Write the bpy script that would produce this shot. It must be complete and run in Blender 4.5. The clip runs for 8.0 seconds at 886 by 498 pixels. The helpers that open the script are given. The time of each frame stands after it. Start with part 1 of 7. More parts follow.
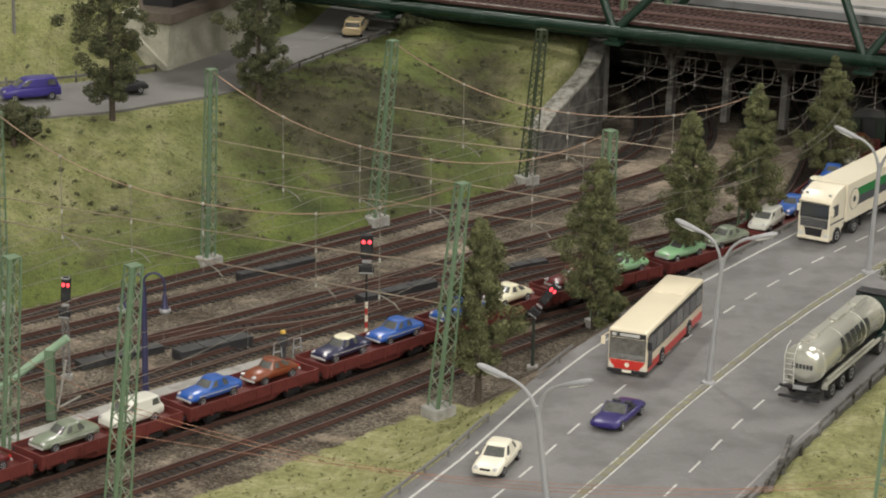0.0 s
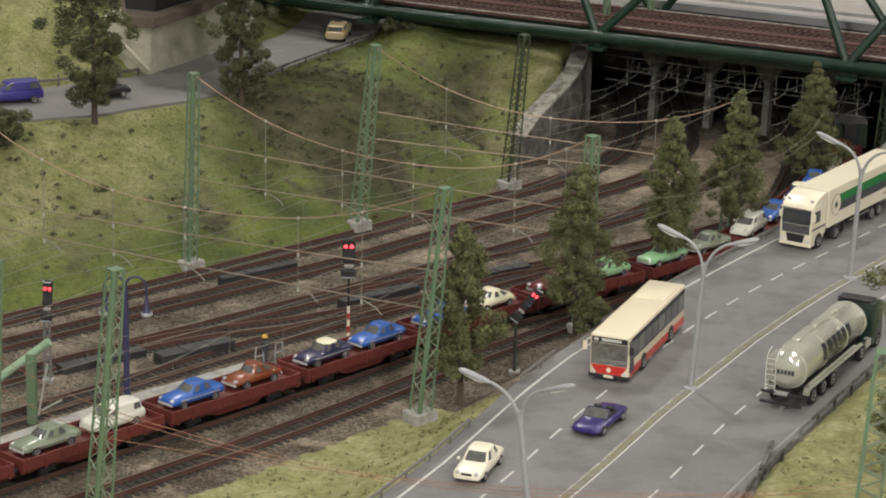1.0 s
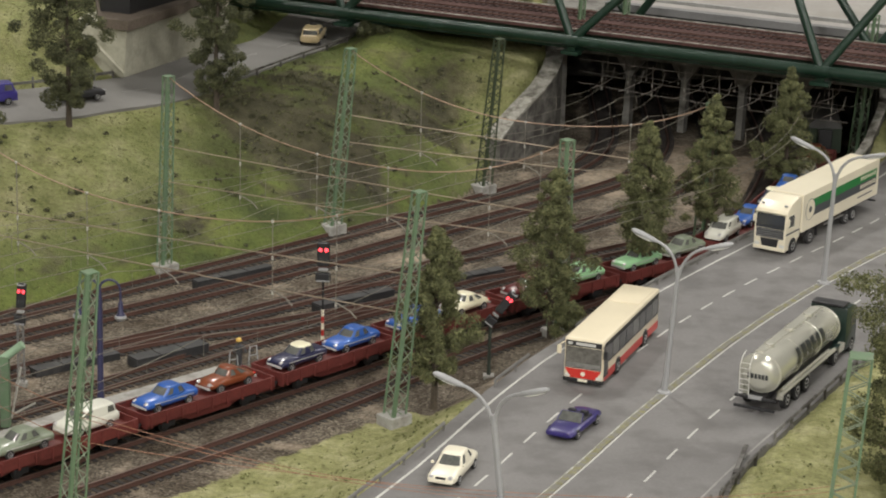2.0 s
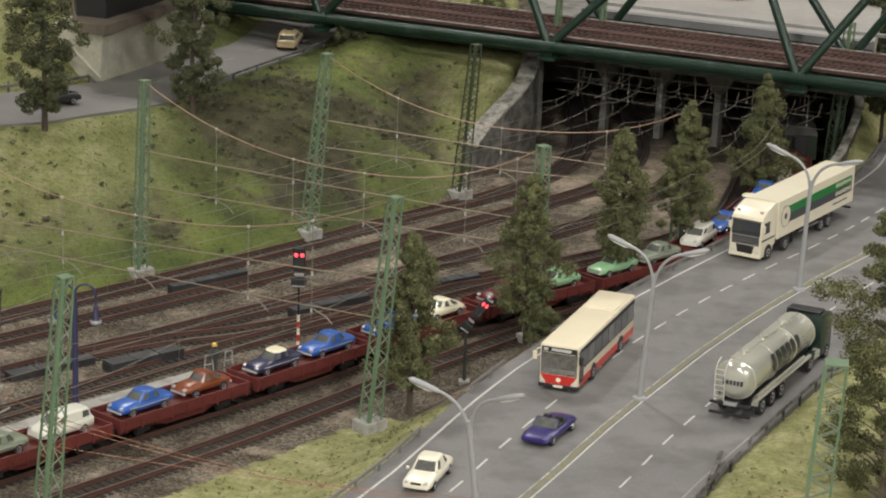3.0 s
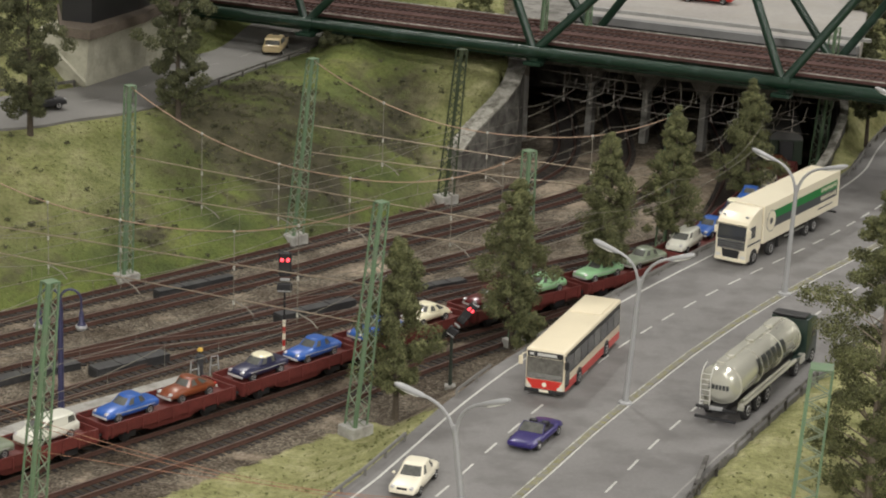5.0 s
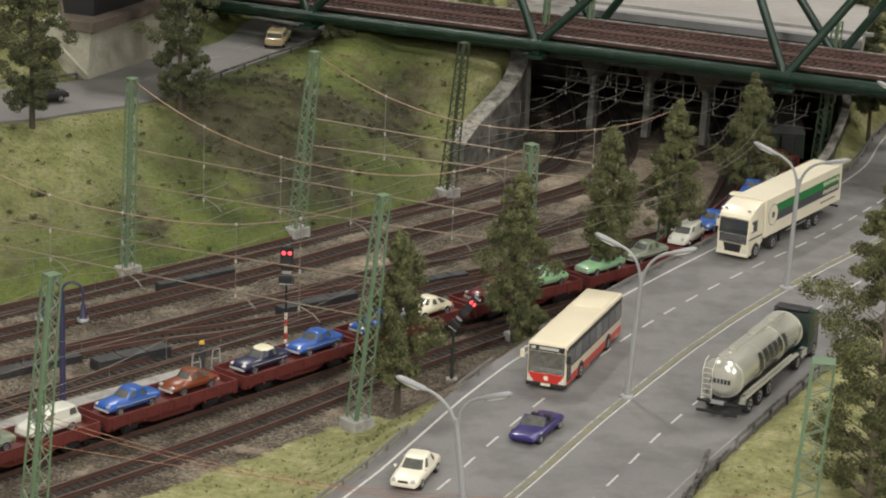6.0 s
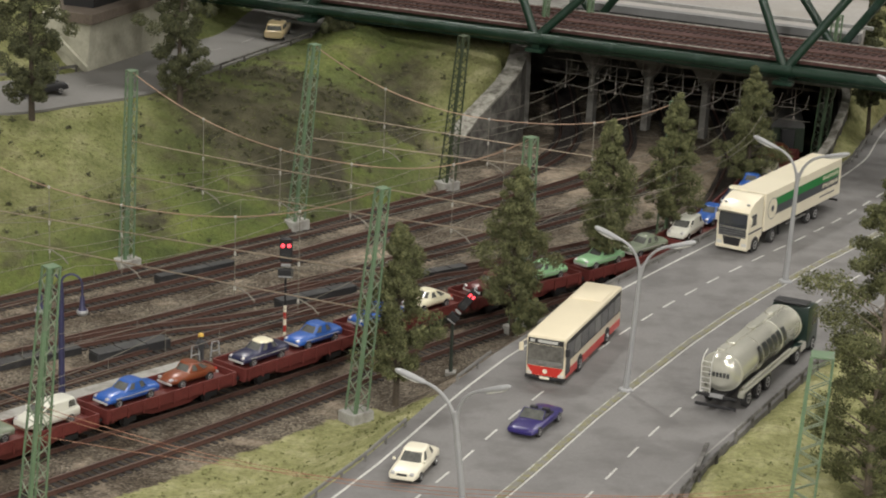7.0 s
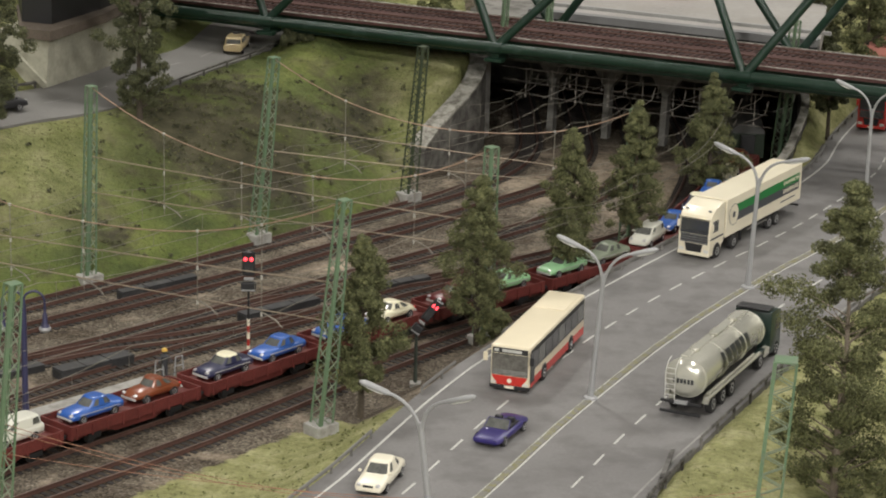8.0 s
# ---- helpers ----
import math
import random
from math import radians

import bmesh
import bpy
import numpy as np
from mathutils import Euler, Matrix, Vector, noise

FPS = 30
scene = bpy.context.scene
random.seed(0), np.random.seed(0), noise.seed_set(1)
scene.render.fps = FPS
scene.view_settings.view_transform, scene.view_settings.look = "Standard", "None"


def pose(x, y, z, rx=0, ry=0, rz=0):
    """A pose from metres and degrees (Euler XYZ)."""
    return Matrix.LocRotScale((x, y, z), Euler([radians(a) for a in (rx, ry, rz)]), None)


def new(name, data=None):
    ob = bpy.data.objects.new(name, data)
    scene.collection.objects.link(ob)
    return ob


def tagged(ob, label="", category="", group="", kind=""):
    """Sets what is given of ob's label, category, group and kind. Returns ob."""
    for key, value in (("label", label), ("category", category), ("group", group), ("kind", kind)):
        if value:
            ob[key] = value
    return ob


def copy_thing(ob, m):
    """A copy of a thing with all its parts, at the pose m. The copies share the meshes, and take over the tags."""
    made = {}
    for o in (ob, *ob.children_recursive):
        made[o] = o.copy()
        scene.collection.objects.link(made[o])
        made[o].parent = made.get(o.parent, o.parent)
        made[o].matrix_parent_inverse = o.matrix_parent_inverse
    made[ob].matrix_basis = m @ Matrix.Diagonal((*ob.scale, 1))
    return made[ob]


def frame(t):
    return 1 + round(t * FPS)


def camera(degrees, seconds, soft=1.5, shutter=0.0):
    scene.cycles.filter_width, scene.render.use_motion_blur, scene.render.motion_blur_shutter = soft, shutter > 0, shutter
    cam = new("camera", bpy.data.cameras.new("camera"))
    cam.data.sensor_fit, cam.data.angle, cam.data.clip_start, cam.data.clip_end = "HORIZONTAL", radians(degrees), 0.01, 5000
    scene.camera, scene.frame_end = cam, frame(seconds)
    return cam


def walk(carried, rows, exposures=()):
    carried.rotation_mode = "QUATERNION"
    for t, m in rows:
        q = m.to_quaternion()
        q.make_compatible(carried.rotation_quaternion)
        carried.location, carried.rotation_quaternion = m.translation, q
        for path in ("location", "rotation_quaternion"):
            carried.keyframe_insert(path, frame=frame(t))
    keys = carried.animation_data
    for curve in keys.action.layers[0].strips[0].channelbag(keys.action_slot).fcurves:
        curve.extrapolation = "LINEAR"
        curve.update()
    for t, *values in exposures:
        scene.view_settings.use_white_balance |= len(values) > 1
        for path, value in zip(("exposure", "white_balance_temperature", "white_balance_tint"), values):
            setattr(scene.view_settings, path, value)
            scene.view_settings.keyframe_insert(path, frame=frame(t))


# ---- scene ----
# A model railway in H0 scale. Plan numbers are in full-size metres; K brings them to the model's true size.
K = 1 / 87
EYE = 49.594 * K
cam = camera(20.669, 8.0, 2.0)
walk(cam, [
    (0, pose(0, 0, EYE, 73.2511, -0.9287, 2.1310)),
    (0.5, pose(0, 0, EYE, 73.2988, -1.1656, 1.9964)),
    (1, pose(0, 0, EYE, 73.3691, -1.2096, 1.7771)),
    (1.5, pose(0, 0, EYE, 73.4132, -1.3348, 1.5159)),
    (3, pose(0, 0, EYE, 73.6152, -1.8436, 0.7463)),
    (3.5, pose(0, 0, EYE, 73.6865, -1.8858, 0.5518)),
    (4, pose(0, 0, EYE, 73.7613, -1.7966, 0.3849)),
    (4.5, pose(0, 0, EYE, 73.7784, -1.8704, 0.4020)),
    (6, pose(0, 0, EYE, 73.5806, -1.9907, 0.4866)),
    (6.5, pose(0, 0, EYE, 73.5153, -2.1262, 0.5612)),
    (7, pose(0, 0, EYE, 73.4138, -2.1237, 0.5076)),
    (7.5, pose(0, 0, EYE, 73.5357, -1.8871, -0.0024)),
    (8, pose(0, 0, EYE, 73.7013, -1.5114, -0.5936)),
], [(0, 0.0), (8, 0.0)])

# ---- light: the exhibition hall's ceiling lamps ----
world = bpy.data.worlds.new("hall_air")
scene.world = world
world.use_nodes = True
world.node_tree.nodes["Background"].inputs[0].default_value = (0.9, 0.95, 1.0, 1)
world.node_tree.nodes["Background"].inputs[1].default_value = 0.065
LAMPS = [(-1.5, -4.3, 174), (1.5, -4.3, 192), (-1.2, -1.6, 61), (1.3, -1.6, 64), (0.2, 0.5, 21), (2.2, 1.3, 26), (-2.0, 1.6, 18), (-0.6, 3.4, 34), (2.2, 4.0, 30), (0.9, 3.3, 20)]
for lx, ly, watts in LAMPS:
    data = bpy.data.lights.new("ceiling_lamp", "AREA")
    data.shape, data.size, data.energy, data.color = "DISK", 0.28, watts, (1.0, 0.96, 0.90)
    ob = new("lamp_light", data)
    ob.location = (lx, ly, 2.36)


# ---- geometry helpers ----
def part(name, bm, material, parent=None, label="", smooth=False, kind=""):
    bm.transform(Matrix.Scale(K, 4))
    bmesh.ops.recalc_face_normals(bm, faces=bm.faces)
    me = bpy.data.meshes.new(name)
    bm.to_mesh(me)
    bm.free()
    if smooth:
        me.shade_smooth()
        me.set_sharp_from_angle(angle=radians(38))
    me.materials.append(material)
    ob = new(name, me)
    if parent:
        ob.parent = parent
    return tagged(ob, label, kind=kind)


def at(x, y, z, rz=0.0, rx=0.0, ry=0.0):
    return pose(x * K, y * K, z * K, rx, ry, rz)


def thing(name, m, label, category, group="", kind=""):
    ob = new(name)
    ob.empty_display_size = 0.01
    ob.matrix_world = m
    return tagged(ob, label, category, group, kind)


def box(bm, x0, x1, y0, y1, z0, z1, bevel=0.0, segs=2):
    r = bmesh.ops.create_cube(bm, size=1)
    vs = r["verts"]
    for v in vs:
        v.co = Vector(((x0 + x1) / 2 + v.co.x * (x1 - x0), (y0 + y1) / 2 + v.co.y * (y1 - y0), (z0 + z1) / 2 + v.co.z * (z1 - z0)))
    if bevel:
        es = list({e for v in vs for e in v.link_edges})
        bmesh.ops.bevel(bm, geom=es, offset=bevel, segments=segs, affect="EDGES", profile=0.5)
    return bm


def rod(bm, a, b, r0, r1=None, n=8, caps=True):
    a, b = Vector(a), Vector(b)
    r1 = r0 if r1 is None else r1
    d = (b - a).normalized()
    s = d.orthogonal().normalized()
    u = d.cross(s)
    rings = []
    for p, r in ((a, r0), (b, r1)):
        rings.append([bm.verts.new(p + r * (math.cos(2 * math.pi * i / n) * s + math.sin(2 * math.pi * i / n) * u)) for i in range(n)])
    for i in range(n):
        bm.faces.new((rings[0][i], rings[0][(i + 1) % n], rings[1][(i + 1) % n], rings[1][i]))
    if caps:
        bm.faces.new(rings[0][::-1])
        bm.faces.new(rings[1])
    return bm


def beam(bm, a, b, w, h=None):
    """A square bar from a to b."""
    return rod(bm, a, b, (w if h is None else (w + h) / 2) * 0.7, n=4)


def tube(bm, pts, r, n=6):
    pts = [Vector(p) for p in pts]
    prev = None
    s = None
    for i, p in enumerate(pts):
        d = (pts[min(i + 1, len(pts) - 1)] - pts[max(i - 1, 0)]).normalized()
        s = d.orthogonal().normalized() if s is None else (s - s.dot(d) * d).normalized()
        u = d.cross(s)
        ring = [bm.verts.new(p + r * (math.cos(2 * math.pi * k / n) * s + math.sin(2 * math.pi * k / n) * u)) for k in range(n)]
        if prev:
            for k in range(n):
                bm.faces.new((prev[k], prev[(k + 1) % n], ring[(k + 1) % n], ring[k]))
        else:
            bm.faces.new(ring[::-1])
        prev = ring
    bm.faces.new(prev)
    return bm


def lathe(bm, prof, n=12, axis="z", c=(0, 0, 0)):
    """Turned shape from (radius, height) pairs."""
    c = Vector(c)
    prev = None
    for r, h in prof:
        ring = []
        for k in range(n):
            a = 2 * math.pi * k / n
            p = (r * math.cos(a), r * math.sin(a), h)
            p = {"z": p, "x": (p[2], p[0], p[1]), "y": (p[0], p[2], p[1])}[axis]
            ring.append(bm.verts.new(c + Vector(p)))
        if prev:
            for k in range(n):
                bm.faces.new((prev[k], prev[(k + 1) % n], ring[(k + 1) % n], ring[k]))
        else:
            bm.faces.new(ring[::-1])
        prev = ring
    bm.faces.new(prev)
    return bm


def slab(bm, pts, z0, z1):
    """A prism over a plan polygon."""
    lo = [bm.verts.new((p[0], p[1], z0)) for p in pts]
    hi = [bm.verts.new((p[0], p[1], z1)) for p in pts]
    n = len(pts)
    bm.faces.new(lo[::-1])
    bm.faces.new(hi)
    for i in range(n):
        bm.faces.new((lo[i], lo[(i + 1) % n], hi[(i + 1) % n], hi[i]))
    return bm


def side_prism(bm, pts, y0, y1, y0t=None, y1t=None, bevel=0.0):
    """A side view (x, z) polygon given width from y0 to y1."""
    a = [bm.verts.new((p[0], y0, p[1])) for p in pts]
    b = [bm.verts.new((p[0], y1, p[1])) for p in pts]
    n = len(pts)
    fs = [bm.faces.new(a), bm.faces.new(b[::-1])]
    for i in range(n):
        fs.append(bm.faces.new((a[i], b[i], b[(i + 1) % n], a[(i + 1) % n])))
    if bevel:
        es = list({e for f in fs for e in f.edges})
        bmesh.ops.bevel(bm, geom=es, offset=bevel, segments=2, affect="EDGES", profile=0.5)
    return bm


def plate(bm, a, b, c, d, t):
    """A thin four-cornered plate of thickness t, raised along its normal."""
    a, b, c, d = (Vector(p) for p in (a, b, c, d))
    n = (b - a).cross(d - a).normalized() * t
    lo = [bm.verts.new(p) for p in (a, b, c, d)]
    hi = [bm.verts.new(p + n) for p in (a, b, c, d)]
    bm.faces.new(lo[::-1])
    bm.faces.new(hi)
    for i in range(4):
        bm.faces.new((lo[i], lo[(i + 1) % 4], hi[(i + 1) % 4], hi[i]))
    return bm


def loft(bm, secs, n=16, power=3.2):
    """A body through oval sections (x, half width, z low, z high[, tumblehome])."""
    prev = None
    for sec in secs:
        x, w, z0, z1 = sec[:4]
        tum = sec[4] if len(sec) > 4 else 0.0
        zc, hz = (z0 + z1) / 2, (z1 - z0) / 2
        ring = []
        for k in range(n):
            a = 2 * math.pi * (k + 0.5) / n
            c, s = math.cos(a), math.sin(a)
            cy = math.copysign(abs(c) ** (2 / power), c)
            cz = math.copysign(abs(s) ** (2 / power), s)
            ring.append(bm.verts.new((x, w * cy * (1 - tum * (cz + 1) / 2), zc + hz * cz)))
        if prev:
            for k in range(n):
                bm.faces.new((prev[k], prev[(k + 1) % n], ring[(k + 1) % n], ring[k]))
        else:
            bm.faces.new(ring[::-1])
        prev = ring
    bm.faces.new(prev)
    return bm


def spline(pts, step=1.0):
    """Even points along a smooth curve through pts."""
    P = np.array(pts, float)
    P = np.vstack([2 * P[0] - P[1], P, 2 * P[-1] - P[-2]])
    out = []
    for i in range(1, len(P) - 2):
        p0, p1, p2, p3 = P[i - 1], P[i], P[i + 1], P[i + 2]
        n = max(2, int(np.linalg.norm(p2 - p1) / (step * 0.25)))
        for t in np.linspace(0, 1, n, endpoint=False):
            out.append(0.5 * (2 * p1 + (p2 - p0) * t + (2 * p0 - 5 * p1 + 4 * p2 - p3) * t * t + (3 * p1 - p0 - 3 * p2 + p3) * t ** 3))
    out.append(P[-2])
    out = np.array(out)
    s = np.r_[0, np.cumsum(np.linalg.norm(np.diff(out, axis=0), axis=1))]
    u = np.linspace(0, s[-1], max(2, int(s[-1] / step) + 1))
    return np.column_stack([np.interp(u, s, out[:, k]) for k in range(out.shape[1])])


def normals2(line):
    d = np.gradient(line[:, :2], axis=0)
    d /= np.linalg.norm(d, axis=1)[:, None]
    return np.column_stack([d[:, 1], -d[:, 0]])


def shifted(line, o):
    """The line moved o metres to its right."""
    return line[:, :2] + normals2(line) * o


def ribbon(bm, line, o0, o1, z0, z1, wob=0.0):
    """A flat band along a line between two offsets, with depth."""
    a, b = shifted(line, o0), shifted(line, o1)
    prev = None
    for p, q in zip(a, b):
        w = random.uniform(-wob, wob)
        ring = [bm.verts.new((p[0] + w, p[1], z0)), bm.verts.new((q[0] + w, q[1], z0)), bm.verts.new((q[0] + w, q[1], z1)), bm.verts.new((p[0] + w, p[1], z1))]
        if prev:
            for k in range(4):
                bm.faces.new((prev[k], prev[(k + 1) % 4], ring[(k + 1) % 4], ring[k]))
        else:
            bm.faces.new(ring[::-1])
        prev = ring
    bm.faces.new(prev)
    return bm


# ---- materials ----
def material(name, base, rough=0.7, metal=0.0, vary=0.25, scale=1.0, fine=8.0, bump=0.15, stain=None, stain_amount=0.0, coat=0.0, random_value=0.0, detail=5.0):
    """Two scales of variation in colour, a stain, and a fine relief, sized in full-size metres."""
    m = bpy.data.materials.new(name)
    m.use_nodes = True
    nt = m.node_tree
    N, Lk = nt.nodes, nt.links
    bsdf = N["Principled BSDF"]
    bsdf.inputs["Roughness"].default_value = rough
    bsdf.inputs["Metallic"].default_value = metal
    bsdf.inputs["Coat Weight"].default_value = coat
    bsdf.inputs["Coat Roughness"].default_value = 0.12
    tc = N.new("ShaderNodeTexCoord")
    mp = N.new("ShaderNodeMapping")
    mp.inputs["Scale"].default_value = (1 / K,) * 3
    Lk.new(tc.outputs["Object"], mp.inputs["Vector"])

    def nz(sc, det):
        n = N.new("ShaderNodeTexNoise")
        n.inputs["Scale"].default_value = sc
        n.inputs["Detail"].default_value = det
        n.inputs["Roughness"].default_value = 0.6
        Lk.new(mp.outputs["Vector"], n.inputs["Vector"])
        return n
    big, small = nz(scale, 3), nz(fine, detail)
    add = N.new("ShaderNodeMath")
    add.operation = "ADD"
    Lk.new(big.outputs["Fac"], add.inputs[0])
    Lk.new(small.outputs["Fac"], add.inputs[1])
    mr = N.new("ShaderNodeMapRange")
    mr.inputs["From Min"].default_value, mr.inputs["From Max"].default_value = 0.6, 1.4
    mr.inputs["To Min"].default_value, mr.inputs["To Max"].default_value = 1 - vary, 1 + vary
    Lk.new(add.outputs[0], mr.inputs["Value"])
    col = N.new("ShaderNodeMix")
    col.data_type, col.blend_type = "RGBA", "MULTIPLY"
    col.inputs["Factor"].default_value = 1
    col.inputs["A"].default_value = (*base, 1)
    val = mr.outputs["Result"]
    if random_value:
        oi = N.new("ShaderNodeObjectInfo")
        r2 = N.new("ShaderNodeMapRange")
        r2.inputs["To Min"].default_value, r2.inputs["To Max"].default_value = 1 - random_value, 1 + random_value
        Lk.new(oi.outputs["Random"], r2.inputs["Value"])
        mm = N.new("ShaderNodeMath")
        mm.operation = "MULTIPLY"
        Lk.new(val, mm.inputs[0])
        Lk.new(r2.outputs["Result"], mm.inputs[1])
        val = mm.outputs[0]
    Lk.new(val, col.inputs["B"])
    out = col.outputs["Result"]
    if stain:
        sn = nz(scale * 2.3, 6)
        ramp = N.new("ShaderNodeMapRange")
        ramp.inputs["From Min"].default_value, ramp.inputs["From Max"].default_value = 0.62 - stain_amount * 0.35, 0.72 - stain_amount * 0.2
        Lk.new(sn.outputs["Fac"], ramp.inputs["Value"])
        mx = N.new("ShaderNodeMix")
        mx.data_type = "RGBA"
        Lk.new(ramp.outputs["Result"], mx.inputs["Factor"])
        Lk.new(out, mx.inputs["A"])
        mx.inputs["B"].default_value = (*stain, 1)
        out = mx.outputs["Result"]
    Lk.new(out, bsdf.inputs["Base Color"])
    if bump:
        b = N.new("ShaderNodeBump")
        b.inputs["Strength"].default_value = bump
        b.inputs["Distance"].default_value = 0.1 * K
        Lk.new(small.outputs["Fac"], b.inputs["Height"])
        Lk.new(b.outputs["Normal"], bsdf.inputs["Normal"])
    return m


def paint(name, base, rough=0.32, coat=0.25):
    return material(name, base, rough, vary=0.06, scale=0.5, fine=14, bump=0.02, coat=coat)


ASPHALT = material("asphalt", (0.18, 0.175, 0.172), 0.72, vary=0.16, scale=0.14, fine=5, bump=0.1, stain=(0.135, 0.13, 0.127), stain_amount=0.45)
FADED_LINE = material("worn_road_paint", (0.42, 0.42, 0.38), 0.75, vary=0.4, scale=0.8, fine=4, bump=0.05, stain=(0.2, 0.2, 0.16), stain_amount=0.5)
FADED = material("faded_paint", (0.27, 0.265, 0.25), 0.8, vary=0.3, scale=0.6, fine=4, bump=0.05)
PALE_BARK = material("pale_bark", (0.24, 0.20, 0.16), 0.95, vary=0.4, scale=1, fine=6, bump=0.3)
BACK_ASPHALT = material("back_asphalt", (0.18, 0.175, 0.165), 0.8, vary=0.15, scale=0.15, fine=6, bump=0.1)
LINE = material("road_paint", (0.52, 0.52, 0.49), 0.7, vary=0.25, scale=0.6, fine=5, bump=0.05)
MOSS = material("moss", (0.21, 0.2, 0.085), 0.95, vary=0.5, scale=0.8, fine=4, bump=0.6, stain=(0.2, 0.195, 0.175), stain_amount=0.75)
CONCRETE = material("concrete", (0.36, 0.355, 0.33), 0.85, vary=0.22, scale=0.25, fine=5, bump=0.15, stain=(0.22, 0.21, 0.19), stain_amount=0.3)
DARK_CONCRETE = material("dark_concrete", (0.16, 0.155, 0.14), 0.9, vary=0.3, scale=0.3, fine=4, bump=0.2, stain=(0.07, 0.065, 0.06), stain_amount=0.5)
COPING = material("coping_stone", (0.36, 0.35, 0.31), 0.9, vary=0.35, scale=0.5, fine=4, bump=0.2, stain=(0.13, 0.125, 0.1), stain_amount=0.45)
PALE_DECK = material("pale_deck", (0.31, 0.298, 0.28), 0.85, vary=0.2, scale=0.12, fine=2, bump=0.05, stain=(0.3, 0.285, 0.26), stain_amount=0.35)
RAIL_HEAD = material("rail_head", (0.15, 0.1, 0.085), 0.42, 0.4, vary=0.3, scale=0.3, fine=6, bump=0.05)
RUST = material("rust_rail", (0.106, 0.055, 0.042), 0.7, 0.2, vary=0.35, scale=0.4, fine=6, bump=0.1)
SLEEPER = material("sleeper", (0.026, 0.022, 0.02), 0.9, vary=0.4, scale=0.8, fine=10, bump=0.2)
MAST_GREEN = material("mast_green", (0.125, 0.198, 0.115), 0.7, vary=0.2, scale=0.5, fine=5, bump=0.05, stain=(0.15, 0.19, 0.13), stain_amount=0.3)
DARK_MAST = material("dark_mast", (0.045, 0.06, 0.032), 0.7, vary=0.25, scale=0.5, fine=5, bump=0.03)
LATTICE_GREEN = material("lattice_green", (0.2, 0.245, 0.17), 0.55, vary=0.2, scale=0.5, fine=5, bump=0.03)
BRIDGE_GREEN = material("bridge_green", (0.01, 0.031, 0.019), 0.34, vary=0.3, scale=0.3, fine=4, bump=0.04, stain=(0.03, 0.055, 0.045), stain_amount=0.2)
BRIDGE_DECK = material("bridge_deck", (0.075, 0.036, 0.031), 0.9, vary=0.35, scale=0.4, fine=3, bump=0.3)
BRIDGE_SLEEPER = material("bridge_sleeper", (0.05, 0.03, 0.027), 0.9, vary=0.35, scale=0.6, fine=5, bump=0.2)
COLUMN_GREY = material("column_grey", (0.2, 0.195, 0.18), 0.9, vary=0.25, scale=0.3, fine=4, bump=0.15, stain=(0.1, 0.095, 0.085), stain_amount=0.4)
PARAPET_GREY = material("parapet_grey", (0.2, 0.2, 0.2), 0.8, vary=0.12, scale=0.1, fine=3, bump=0.05)
EDGE_BEAM = material("edge_beam", (0.3, 0.3, 0.29), 0.85, vary=0.15, scale=0.15, fine=3, bump=0.05)
COPPER = material("copper_wire", (0.42, 0.295, 0.215), 0.45, 0.5, vary=0.3, scale=0.2, fine=3, bump=0.0)
TUNNEL_WIRE = material("tunnel_wire", (0.3, 0.28, 0.25), 0.6, 0.2, vary=0.3, scale=0.2, fine=3, bump=0.0)
STEEL_WIRE = material("steel_wire", (0.22, 0.205, 0.17), 0.55, 0.3, vary=0.3, scale=0.2, fine=3, bump=0.0)
LAMP_GREY = material("lamp_grey", (0.34, 0.345, 0.35), 0.4, 0.1, vary=0.1, scale=0.5, fine=8, bump=0.02)
LAMP_GLASS = material("lamp_lens", (0.66, 0.66, 0.62), 0.3, vary=0.05, scale=1, fine=6, bump=0.0)
RUBBER = material("rubber", (0.025, 0.025, 0.025), 0.85, vary=0.2, scale=2, fine=10, bump=0.1)
HUB = material("silver_hub", (0.55, 0.55, 0.55), 0.35, 0.6, vary=0.1, scale=2, fine=10, bump=0.0)
PALE_GLASS = material("pale_glass", (0.115, 0.118, 0.11), 0.1, vary=0.5, scale=0.9, fine=3, bump=0.0, coat=0.5)
GLASS = material("dark_glass", (0.05, 0.053, 0.055), 0.05, vary=0.1, scale=1, fine=5, bump=0.0, coat=0.5)
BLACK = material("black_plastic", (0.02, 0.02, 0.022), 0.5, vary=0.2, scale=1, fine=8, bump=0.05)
CHROME = material("bright_chrome", (0.72, 0.72, 0.7), 0.25, 0.35, vary=0.05, scale=1, fine=5, bump=0.0)
CREAM = paint("cream_paint", (0.78, 0.70, 0.52))
WHITE = paint("white_paint", (0.80, 0.76, 0.62))
RED = paint("red_paint", (0.55, 0.035, 0.025))
BLUE_DEEP = paint("deep_blue_paint", (0.028, 0.02, 0.13))
OLD_RAIL = material("old_guard_rail", (0.15, 0.145, 0.135), 0.7, 0.15, vary=0.5, scale=0.5, fine=3, bump=0.1, stain=(0.055, 0.05, 0.045), stain_amount=0.5)
GUARD = material("guard_rail", (0.20, 0.195, 0.185), 0.6, 0.2, vary=0.25, scale=0.5, fine=6, bump=0.05)
NAVY = material("navy_metal", (0.035, 0.035, 0.085), 0.45, vary=0.2, scale=1, fine=6, bump=0.03)
BARK = material("bark", (0.075, 0.06, 0.045), 0.95, vary=0.4, scale=1, fine=6, bump=0.4)
WAGON_RED = material("wagon_red", (0.12, 0.024, 0.02), 0.6, vary=0.3, scale=0.5, fine=5, bump=0.05)


